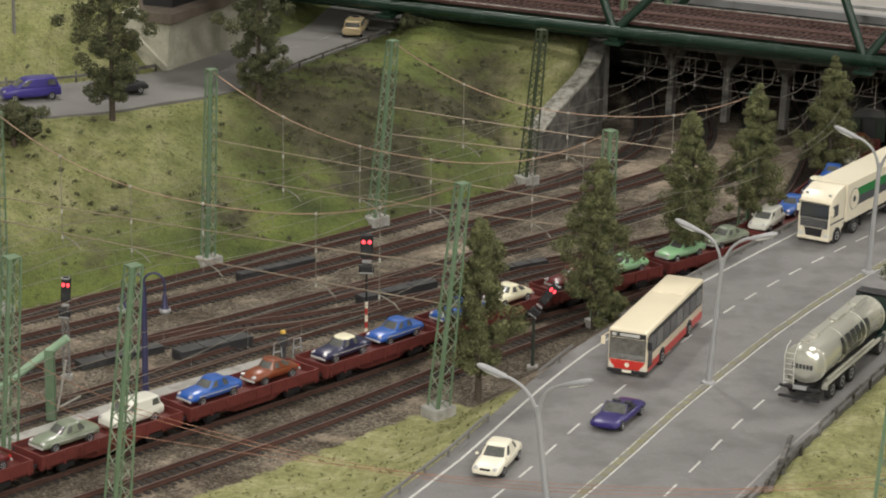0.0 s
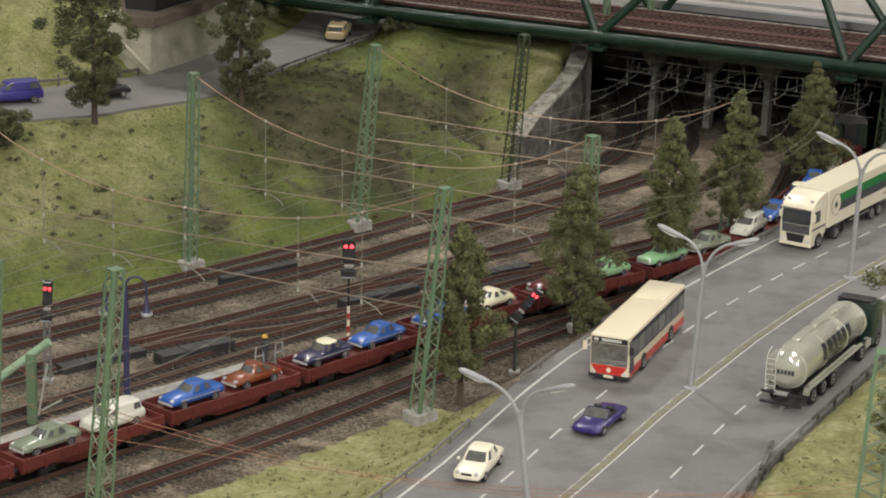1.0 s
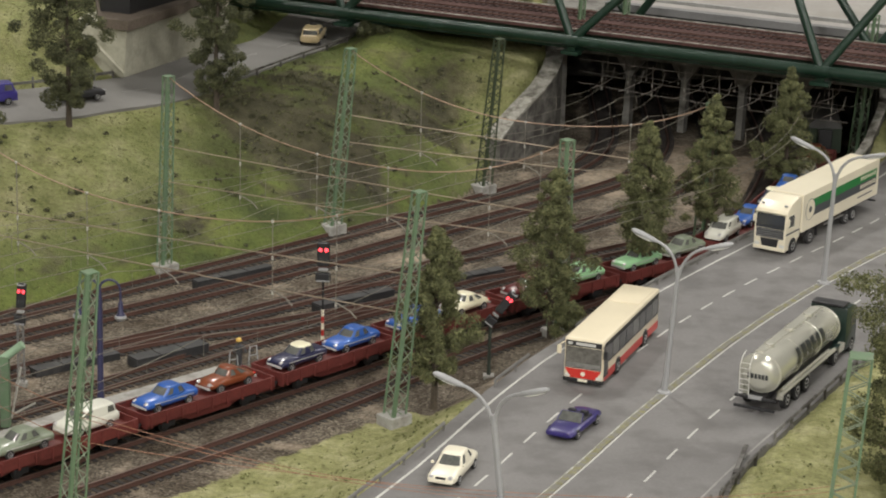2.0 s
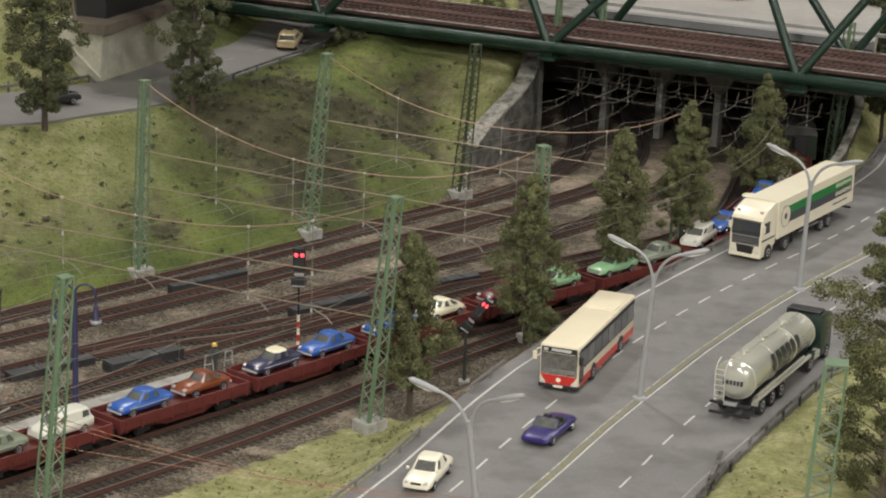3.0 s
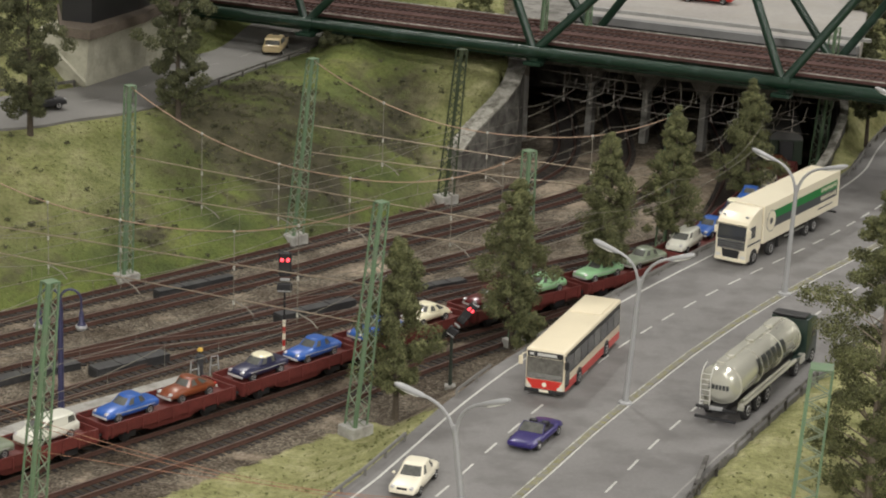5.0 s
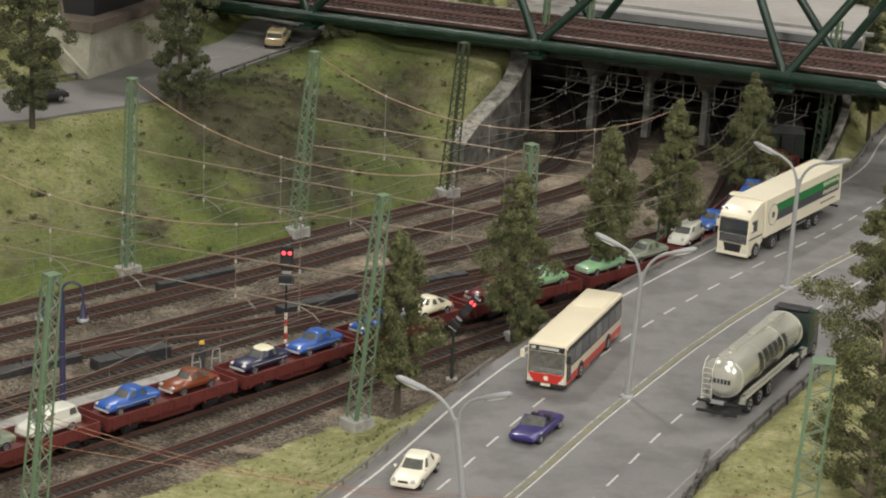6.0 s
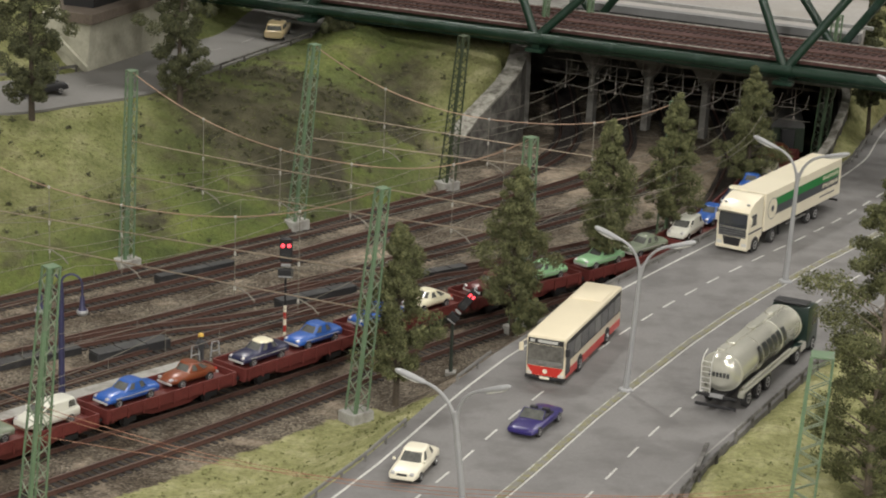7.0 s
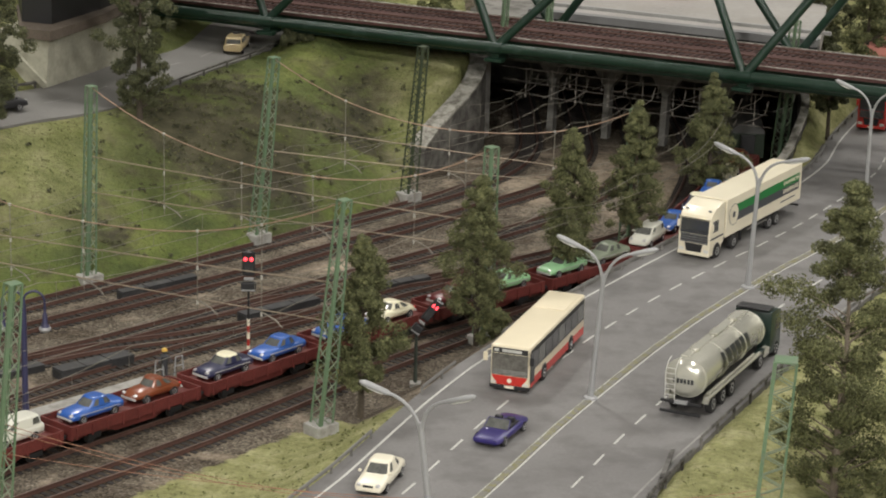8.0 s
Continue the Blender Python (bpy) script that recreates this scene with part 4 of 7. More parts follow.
# ---- street lamps ----
def street_lamp():
    ob = thing("street_lamp", at(0, 0, 0), "grey twin-arm street lamp on the road's median", "street lamp", "street lamps on the median")
    bm = bmesh.new()
    lathe(bm, [(0.45, 0.0), (0.42, 0.14), (0.2, 0.2), (0.16, 1.2), (0.13, 7.6), (0.10, 7.9)], 10)
    part("post", bm, LAMP_GREY, ob, smooth=True)
    for s in (-1, 1):
        ctrl = [Vector((s * 0.04, 0, 7.3)), Vector((s * 0.18, 0, 8.6)), Vector((s * 0.75, 0, 9.1)), Vector((s * 1.45, 0, 9.36))]
        pts = []
        for t in np.linspace(0, 1, 12):
            q = 1 - t
            pts.append(ctrl[0] * q ** 3 + ctrl[1] * 3 * q * q * t + ctrl[2] * 3 * q * t * t + ctrl[3] * t ** 3)
        bm = bmesh.new()
        tube(bm, pts, 0.09, 8)
        arm = part("arm", bm, LAMP_GREY, ob, smooth=True)
        e = Vector(pts[-1])
        bm = bmesh.new()
        loft(bm, [(0, 0.09, -0.08, 0.09), (0.25, 0.17, -0.13, 0.14), (1.1, 0.21, -0.15, 0.18), (1.5, 0.2, -0.13, 0.16), (1.68, 0.11, -0.05, 0.09)], 12, 2.4)
        for v in bm.verts:
            c, q = math.cos(0.32), math.sin(0.32)
            v.co = Vector((e.x + s * (v.co.x * c - v.co.z * q), v.co.y, e.z - 0.03 + v.co.x * q + v.co.z * c))
        head = part("lamp_head", bm, LAMP_GREY, ob, smooth=True)
        bm = bmesh.new()
        loft(bm, [(0.35, 0.12, -0.18, -0.05), (0.5, 0.16, -0.2, -0.05), (1.1, 0.16, -0.2, -0.04), (1.4, 0.1, -0.17, -0.04)], 10, 2.4)
        for v in bm.verts:
            v.co = Vector((e.x + s * (v.co.x * c - v.co.z * q), v.co.y, e.z - 0.03 + v.co.x * q + v.co.z * c))
        part("lens", bm, LAMP_GLASS, head, "milky lamp lens", smooth=True)
    return ob


def leaning(x, y, z, turn, lean, reach=1.0, rise=1.0):
    """A pose turned about the upright and then leaning towards +x, in degrees, with its reach and height."""
    return Matrix.Translation((x * K, y * K, z * K)) @ Matrix.Rotation(radians(lean), 4, "Y") @ Matrix.Rotation(radians(turn), 4, "Z") @ Matrix.Diagonal((reach, 1, rise, 1))


lamp = street_lamp()
lamp.matrix_world = leaning(11.64, 138.12, 0, -12, 3.4)
copy_thing(lamp, leaning(24.25, 161.69, 0, -27, 2.1, 1.14))
copy_thing(lamp, leaning(2.02, 114.28, -0.02, -34, -6.8, 1.14, 0.91))
copy_thing(lamp, leaning(36.4, 184.0, 0, -24, 0))


# ---- trees ----
def leaf_cloud(points, normals, size, rng):
    """Many small bent leaf clumps round given points."""
    p, count = np.asarray(points), len(points)
    n = np.asarray(normals) + rng.normal(0, 0.55, (count, 3))
    n /= np.linalg.norm(n, axis=1)[:, None]
    a = np.cross(n, rng.normal(0, 1, (count, 3)))
    a /= np.linalg.norm(a, axis=1)[:, None] + 1e-9
    b = np.cross(n, a)
    s = size * rng.uniform(0.6, 1.5, (count, 1))
    t = 0.8 * s * rng.uniform(0.6, 1.0, (count, 1))
    verts = np.stack([p - a * s, p + b * t + n * 0.25 * s, p + a * s, p - b * t + n * 0.2 * s, p + n * 0.5 * s], 1).reshape(-1, 3)
    i = np.arange(count)[:, None] * 5
    faces = np.concatenate([i + np.array(f) for f in ((0, 1, 4), (1, 2, 4), (2, 3, 4), (3, 0, 4))], 1).reshape(-1, 3)
    return verts, faces.tolist()


def tree(name, m, seed, height, radius, trunk, profile, leaf, clumps, per, size, label, group, sheath=0.2, bark=None, clump=None):
    """Tapered trunk, limbs, and a crown of small leaf clumps with gaps."""
    rng = np.random.default_rng(seed)
    bark = bark or BARK
    ob = thing(name, m, label, "tree", group)
    bm = bmesh.new()
    bend = rng.normal(0, 0.02, 2)
    axis = [(bend[0] * z * math.sin(z * 0.5), bend[1] * z * math.sin(z * 0.4), z) for z in np.linspace(-0.3, height * 0.94, 10)]
    rr = np.linspace(trunk, 0.03, 10)
    prev = None
    for (x, y, z), r in zip(axis, rr):
        ring = [bm.verts.new((x + r * math.cos(k * math.pi / 4), y + r * math.sin(k * math.pi / 4), z)) for k in range(8)]
        if prev:
            for k in range(8):
                bm.faces.new((prev[k], prev[(k + 1) % 8], ring[(k + 1) % 8], ring[k]))
        prev = ring
    bm.faces.new(prev)
    part("trunk", bm, bark, ob)
    P, Nn = [], []
    for c in range(clumps):
        t = (c + rng.uniform(0, 1)) / clumps
        z = height * (sheath + (1 - sheath) * t)
        rmax = radius * np.interp(t, *zip(*profile))
        a = c * 2.399 + rng.normal(0, 0.5)
        rmax *= 1 + (0.48 if clump else 0.32) * math.sin(2 * a + seed + 11 * t) + 0.15 * math.sin(23 * t + seed)
        rad = rmax * rng.uniform(0.35, 1.08)
        q = np.array([math.cos(a) * rad, math.sin(a) * rad, z + rng.normal(0, 0.15)])
        if clump or c % 3 == 0:
            limb = bmesh.new()
            rod(limb, (0, 0, max(0.3, z - rad * 0.6)), q, trunk * 0.28 * (1 - t) + 0.02, 0.015, 5)
            part("limb", limb, bark, ob)
        cs = (0.55 + 0.45 * rmax / radius) * radius * (rng.uniform(0.2, 0.36) if clump is None else rng.uniform(0.7, 1.2) * clump)
        d = rng.normal(0, 1, (per, 3))
        d /= np.linalg.norm(d, axis=1)[:, None]
        shell = rng.uniform(0.45, 1.0, (per, 1))
        off = d * shell * cs * np.array([1, 1, 0.8 if clump is None else 0.55])
        P.append(q + off)
        Nn.append(d)
    V, F = leaf_cloud(np.vstack(P), np.vstack(Nn), size, rng)
    me = bpy.data.meshes.new("crown")
    me.from_pydata((V * K).tolist(), [], F)
    me.materials.append(leaf)
    cr = tagged(new("crown", me), "crown of olive-green foam leaf clumps")
    cr.parent = ob
    return ob


CONE = [(0, 0.55), (0.12, 0.95), (0.3, 1.0), (0.6, 0.72), (0.85, 0.4), (1.0, 0.1)]
POPLAR = "slender cone-shaped olive-green model tree beside the road"
GROUP = "roadside trees"
for i, (x, y, z, h, r) in enumerate([(-2.2, 138.4, -1.3, 10.9, 2.15), (5.1, 152.3, -1.2, 10.9, 2.15), (12.0, 166.2, -1.0, 10.8, 2.05), (17.3, 174.4, -0.9, 10.9, 2.0), (25.0, 191.5, -0.6, 8.9, 2.1)]):
    tree("roadside_tree", at(x, y, z, i * 67), 11 + i, h, r, 0.22, CONE, LEAF_OLIVE, 150, 200, 0.072, POPLAR, GROUP, 0.16 if i != 4 else 0.05)
tree("bush", at(6.4, 151.4, -1.5, 15), 61, 2.6, 1.3, 0.1, [(0, 0.8), (0.4, 1.0), (1.0, 0.4)], LEAF_OLIVE, 40, 150, 0.075, "low olive-green bush at the foot of a roadside tree", "roadside bushes", 0.1)
tree("roadside_tree", at(37.1, 206.5, -0.2, 20), 31, 8.6, 1.7, 0.22, CONE, LEAF_DARK, 110, 150, 0.09, "dark slender model tree beside the road bank", GROUP, 0.35)
FIR = [(0, 0.65), (0.2, 0.8), (0.35, 0.74), (0.5, 1.0), (0.65, 0.78), (0.77, 0.48), (0.9, 0.22), (1.0, 0.03)]
tree("conifer", at(24.3, 125.3, -1.2, 0), 51, 18.3, 3.9, 0.26, FIR, LEAF_OLIVE, 118, 520, 0.075, "tall shaggy olive-green model conifer on the verge", "verge conifers", 0.05, PALE_BARK, 0.3)
tree("conifer", at(29.4, 122.5, -1.5, 130), 52, 15.5, 3.8, 0.26, FIR, LEAF_OLIVE, 95, 460, 0.078, "tall open-branched model conifer on the verge", "verge conifers", 0.05, PALE_BARK, 0.32)
for i, (x, y, z, h, r) in enumerate([(43.4, 224, 0, 13.5, 2.6), (39.4, 226, 0, 11.0, 2.0), (46.6, 229, 0, 14.5, 3.0), (41.2, 232, 0, 13.0, 2.4)]):
    tree("far_tree", at(x, y, z, i * 80), 91 + i, h, r, 0.25, CONE, LEAF_DARK if i % 2 else LEAF_OLIVE, 90, 150, 0.12, "olive-green model tree behind the bridge", "trees behind the bridge", 0.08)
tree("far_tree", at(3.2, 228, 5.0, 40), 95, 4.0, 1.6, 0.2, CONE, LEAF_OLIVE, 60, 120, 0.12, "small bushy model tree behind the bridge", "trees behind the bridge", 0.2)
OAK = [(0, 0.35), (0.2, 0.8), (0.5, 1.0), (0.8, 0.8), (1.0, 0.35)]
for i, (x, y, h, r) in enumerate([(-31.0, 178.2, 12.6, 2.7), (-20.8, 187.0, 12.4, 2.5), (-37.1, 171.3, 3.0, 1.9)]):
    tree("embankment_tree", at(x, y, ground_height(x, y) - 0.1, i * 50), 71 + i, h, r, 0.26, OAK, LEAF_DARK, 85, 300, 0.088, "dark olive-green leafy model tree on the embankment", "embankment trees", (0.14, 0.14, 0.3)[i])
tree("embankment_tree", at(-9.7, 213.9, 4.7, 150), 74, 2.4, 1.7, 0.2, OAK, LEAF_DARK, 30, 150, 0.12, "dark leafy model tree under the bridge", "embankment trees", 0.55)


# ---- vehicles ----
def wheel(ob, x, y, r, w):
    bm = bmesh.new()
    lathe(bm, [(r * 0.6, -w / 2), (r * 0.93, -w / 2), (r, -w / 2 + 0.04), (r, w / 2 - 0.04), (r * 0.93, w / 2), (r * 0.6, w / 2)], 18, "y", (x, y, r))
    ty = part("wheel", bm, RUBBER, ob, "black rubber tyre", smooth=True)
    bm = bmesh.new()
    s = 1 if y > 0 else -1
    lathe(bm, [(r * 0.6, s * (w / 2 - 0.02)), (r * 0.56, s * (w / 2 + 0.015)), (r * 0.2, s * (w / 2 - 0.03)), (r * 0.1, s * (w / 2 + 0.03))], 14, "y", (x, y, r))
    part("hub", bm, HUB, ty, "silver wheel hub", smooth=True)


def car(m, colour, label, group="", L=4.3, W=1.72, H=1.42, kind="sedan", roof=None, wheel_r=0.3):
    """A car by its shape; the front is towards +x."""
    ob = thing("car", m, label, "car", group)
    a, w = L / 2, W / 2
    hood = {"sedan": 0.62, "round": 0.66, "van": 0.66, "cabrio": 0.62, "fin": 0.66}[kind] * H
    if kind == "cabrio":
        hood = 0.72
    bm = bmesh.new()
    if kind == "round":
        secs = [(-a, w * 0.5, 0.32, 0.55), (-a + 0.15, w * 0.78, 0.25, 0.72), (-a * 0.6, w * 0.96, 0.2, 0.88), (-a * 0.25, w, 0.2, 0.92), (a * 0.3, w, 0.2, 0.9), (a * 0.6, w * 0.96, 0.2, 0.85), (a - 0.2, w * 0.8, 0.24, 0.7), (a, w * 0.5, 0.34, 0.52)]
    else:
        secs = [(-a, w * 0.86, 0.32, hood * 0.93), (-a + 0.1, w * 0.95, 0.24, hood * 0.99), (-a * 0.55, w, 0.2, hood + 0.03), (0, w, 0.18, hood + 0.02), (a * 0.45, w, 0.2, hood), (a - 0.25, w * 0.95, 0.22, hood * 0.86), (a - 0.06, w * 0.88, 0.26, hood * 0.76), (a, w * 0.76, 0.32, hood * 0.66)]
    loft(bm, secs, 20, {"round": 2.5, "cabrio": 2.9, "van": 3.6, "fin": 2.8}.get(kind, 3.3))
    body = part("body", bm, colour, ob, smooth=True)
    z0 = hood - 0.03 if kind != "round" else 0.84
    c = {"sedan": (-a * 0.72, -a * 0.42, a * 0.08, a * 0.42), "fin": (-a * 0.62, -a * 0.4, a * 0.06, a * 0.36), "round": (-a * 0.78, -a * 0.22, a * 0.12, a * 0.36), "van": (-a * 0.95, -a * 0.85, a * 0.2, a * 0.62), "cabrio": (0, 0, a * 0.02, a * 0.26)}[kind]
    if kind == "cabrio":
        bm = bmesh.new()
        for s in (-1, 1):
            beam(bm, (a * 0.3, s * w * 0.82, hood), (a * 0.06, s * w * 0.72, H), 0.05)
        beam(bm, (a * 0.06, -w * 0.72, H), (a * 0.06, w * 0.72, H), 0.05)
        part("windscreen_frame", bm, colour, ob)
        bm = bmesh.new()
        plate(bm, (a * 0.3, -w * 0.8, hood), (a * 0.3, w * 0.8, hood), (a * 0.06, w * 0.7, H), (a * 0.06, -w * 0.7, H), 0.02)
        part("windscreen", bm, PALE_GLASS, ob)
        bm = bmesh.new()
        box(bm, -a * 0.5, a * 0.12, -w * 0.78, w * 0.78, hood - 0.2, hood + 0.07, 0.05)
        part("cockpit", bm, BLACK, ob)
        for s in (-1, 1):
            bm = bmesh.new()
            box(bm, -a * 0.36, -a * 0.24, s * w * 0.42 - 0.24, s * w * 0.42 + 0.24, hood, hood + 0.34, 0.08)
            part("seat", bm, BLACK, ob)
    else:
        wb, wt = w * 0.9, w * (0.68 if kind != "van" else 0.78)
        power = {"round": 2.7, "fin": 3.4, "sedan": 4.6, "van": 6.0}[kind]

        def ring_at(u, grow, n=32):
            x0, x1 = c[0] + (c[1] - c[0]) * u, c[3] + (c[2] - c[3]) * u
            ww = wb + (wt - wb) * max(u, 0.0) ** 1.2
            z = z0 + (H - z0) * u
            pts = []
            for k in range(n):
                an = 2 * math.pi * (k + 0.5) / n
                cx, sy = math.cos(an), math.sin(an)
                pts.append(((x0 + x1) / 2 + grow * (x1 - x0) / 2 * math.copysign(abs(cx) ** (2 / power), cx), grow * ww * math.copysign(abs(sy) ** (2 / power), sy), z))
            return pts

        def stack(levels, cap):
            b2 = bmesh.new()
            prev = None
            for u, grow in levels:
                ring = [b2.verts.new(p) for p in ring_at(u, grow)]
                if prev:
                    for k in range(32):
                        b2.faces.new((prev[k], prev[(k + 1) % 32], ring[(k + 1) % 32], ring[k]))
                prev = ring
            if cap:
                b2.faces.new(prev)
            return b2
        part("glasshouse", stack([(0.0, 1.0), (0.84, 1.0)], True), PALE_GLASS, ob, "dark car glazing", smooth=True)
        part("roof", stack([(0.78, 1.012), (0.86, 1.015), (0.93, 0.985), (0.98, 0.9), (1.0, 0.72)], True), roof or colour, ob, smooth=True)
        part("belt", stack([(-0.12, 1.02), (0.06, 1.02), (0.08, 0.98)], False), colour, ob, smooth=True)
        for k in (3, 4, 11, 12, 19, 20, 27, 28, 7, 24):
            lo_r, hi_r = ring_at(0.0, 1.014), ring_at(0.82, 1.014)
            b2 = bmesh.new()
            plate(b2, lo_r[k], lo_r[(k + 1) % 32], hi_r[(k + 1) % 32], hi_r[k], 0.006)
            part("pillar", b2, colour, ob)
    for x in (-a + 0.78, a - 0.82):
        for s in (-1, 1):
            wheel(ob, x, s * (w - 0.1), wheel_r, 0.2)
    for s in (-1, 1):
        bm = bmesh.new()
        loft(bm, [(a - 0.2, 0.13, hood * 0.64, hood * 0.82), (a - 0.04, 0.13, hood * 0.62, hood * 0.78), (a + 0.0, 0.08, hood * 0.65, hood * 0.75)], 10, 2.6)
        for v in bm.verts:
            v.co.y += s * w * 0.62
        part("headlight", bm, colour if kind == "cabrio" else HUB, ob, "covered headlight" if kind == "cabrio" else "clear headlight", smooth=True)
        bm = bmesh.new()
        box(bm, -a + 0.01, -a + 0.14, s * w * 0.6 - 0.1, s * w * 0.6 + 0.1, hood * 0.6, hood * 0.74, 0.03)
        part("tail_light", bm, RED, ob, "red tail light")
        if kind in ("sedan", "van"):
            bm = bmesh.new()
            box(bm, a * 0.36, a * 0.43, s * (w + 0.03) - 0.08, s * (w + 0.03) + 0.08, hood + 0.02, hood + 0.16, 0.03)
            part("mirror", bm, colour, ob)
    for x in (a - 0.03, -a + 0.02):
        bm = bmesh.new()
        box(bm, x - 0.05, x + 0.05, -w * 0.8, w * 0.8, 0.3, 0.46, 0.03)
        part("bumper", bm, CHROME if kind in ("round", "fin") else colour, ob)
    if kind == "fin":
        for s in (-1, 1):
            bm = bmesh.new()
            box(bm, -a * 0.8, a * 0.72, s * (w + 0.002) - 0.012, s * (w + 0.002) + 0.012, hood * 0.66, hood * 0.71)
            part("chrome_strip", bm, CHROME, ob)
    if kind == "sedan":
        bm = bmesh.new()
        box(bm, a - 0.05, a + 0.02, -w * 0.34, w * 0.34, hood * 0.6, hood * 0.74, 0.02)
        part("grille", bm, BLACK, ob)
        bm = bmesh.new()
        box(bm, a, a + 0.04, -0.26, 0.26, 0.36, 0.46)
        part("number_plate", bm, WHITE, ob, "plain white plate")
    return ob


car(at(-0.86, 123.8, 0, -107.2), WHITE, "cream-white four-door model saloon on the road", L=4.25, W=1.71)
car(at(5.97, 131.4, 0, -114.8), BLUE_DEEP, "dark blue open-top model roadster on the road", L=4.4, W=1.83, H=1.14, kind="cabrio")


BUS_GLASS = material("bus_windscreen", (0.13, 0.125, 0.11), 0.12, vary=0.6, scale=1.6, fine=3, bump=0.0, coat=0.5)
DASH = material("dashboard_grey", (0.2, 0.2, 0.185), 0.2, vary=0.3, scale=1.2, fine=5, bump=0.0, coat=0.4)


def bus():
    ob = thing("bus", at(8.79, 144.6, 0, -110.0), "cream model city bus with red lower panels and dark windows", "bus")
    a, w, h = 5.97, 1.25, 2.98
    bm = bmesh.new()
    box(bm, -a, a, -w, w, 0.32, h, 0.16, 3)
    part("body", bm, CREAM, ob, smooth=True)
    bm = bmesh.new()
    box(bm, -a + 0.5, -a + 4.0, -w * 0.82, w * 0.82, h - 0.02, h + 0.05, 0.03)
    part("roof_unit", bm, CREAM, ob, smooth=True)
    for s in (-1, 1):
        y = s * (w + 0.004)
        for x0, x1 in ((-a + 0.2, -3.45), (-2.35, 2.35), (3.45, a - 0.3)):
            bm = bmesh.new()
            box(bm, x0, x1, y - 0.012, y + 0.012, 0.36, 0.86, 0.008, 1)
            part("red_panel", bm, RED, ob, "red lower side panel")
        bm = bmesh.new()
        box(bm, -a + 0.25, a - 0.35, y - 0.012, y + 0.012, 1.36, 2.76, 0.01, 1)
        part("window_band", bm, BLACK, ob, "black window band")
        for i in range(8):
            x0 = -a + 0.42 + i * 1.4
            bm = bmesh.new()
            box(bm, x0, x0 + 1.28, y - 0.02 + s * 0.008, y + 0.02 + s * 0.008, 1.46, 2.5, 0.01, 1)
            part("side_window", bm, GLASS if i % 3 else PALE_GLASS, ob)
        for x in (-3.0 + 0.1, 2.9):
            bm = bmesh.new()
            lathe(bm, [(0.58, s * (w - 0.2)), (0.58, s * (w + 0.02))], 20, "y", (x, 0, 0.52))
            part("wheel_arch", bm, BLACK, ob, smooth=True)
            wheel(ob, x, s * (w - 0.1), 0.48, 0.3)
        bm = bmesh.new()
        tube(bm, [(a - 0.1, s * (w - 0.05), 2.65), (a + 0.25, s * (w + 0.1), 2.62), (a + 0.3, s * (w + 0.22), 2.45)], 0.035)
        arm = part("mirror_arm", bm, CREAM if s < 0 else BLACK, ob)
        bm = bmesh.new()
        box(bm, a + 0.2, a + 0.34, s * (w + 0.22) - 0.14, s * (w + 0.22) + 0.14, 1.95, 2.5, 0.06)
        part("mirror", bm, CREAM if s < 0 else BLACK, arm)
    bm = bmesh.new()
    box(bm, a - 1.0, a - 0.16, w + 0.004, w + 0.03, 0.62, 2.72, 0.01, 1)
    door = part("front_door", bm, BLACK, ob, "black-framed front door")
    for x0 in (a - 0.95, a - 0.55):
        bm = bmesh.new()
        box(bm, x0, x0 + 0.35, w + 0.024, w + 0.038, 0.75, 2.6, 0.01, 1)
        part("door_pane", bm, GLASS, door)
    bm = bmesh.new()
    box(bm, a - 0.02, a + 0.012, -w + 0.1, w - 0.1, 1.05, 2.42, 0.01, 1)
    screen = part("windscreen", bm, BUS_GLASS, ob, "large grey windscreen")
    bm = bmesh.new()
    box(bm, a + 0.008, a + 0.018, -w + 0.14, w - 0.14, 1.08, 1.42, 0.004, 1)
    part("dashboard", bm, DASH, screen, "pale grey dashboard behind the glass")
    for y0 in (-0.55, 0.45):
        bm = bmesh.new()
        beam(bm, (a + 0.03, y0, 1.1), (a + 0.03, y0 + 0.6, 1.2), 0.03)
        part("wiper", bm, BLACK, screen)
    bm = bmesh.new()
    box(bm, a - 0.02, a + 0.018, -w + 0.12, w - 0.12, 2.45, 2.8, 0.01, 1)
    part("destination_board", bm, BLACK, ob, "black destination board")
    for y0, y1 in ((-1.0, -0.72), (-0.5, 0.75)):
        bm = bmesh.new()
        box(bm, a + 0.016, a + 0.026, y0, y1, 2.54, 2.72)
        part("route_text", bm, LINE, ob, "pale unreadable route text")
    bm = bmesh.new()
    pts = [(-1.16, 1.03), (1.16, 1.03), (0.78, 0.46), (-0.78, 0.46)]
    f = [bm.verts.new((a + 0.018, p[0], p[1])) for p in pts]
    g = [bm.verts.new((a - 0.05, p[0], p[1])) for p in pts]
    bm.faces.new(f)
    bm.faces.new(g[::-1])
    for k in range(4):
        bm.faces.new((f[k], f[(k + 1) % 4], g[(k + 1) % 4], g[k]))
    part("front_panel", bm, RED, ob, "red tapered front panel")
    bm = bmesh.new()
    lathe(bm, [(0.15, a + 0.012), (0.15, a + 0.03)], 16, "x", (0, 0, 0.74))
    part("badge", bm, WHITE, ob, "round pale badge")
    bm = bmesh.new()
    box(bm, a - 0.3, a + 0.05, -w - 0.01, w + 0.01, 0.2, 0.44, 0.05)
    part("bumper", bm, BLACK, ob, "black front bumper")
    bm = bmesh.new()
    box(bm, a + 0.04, a + 0.062, -0.3, 0.3, 0.26, 0.42)
    part("number_plate", bm, WHITE, ob, "plain white plate")
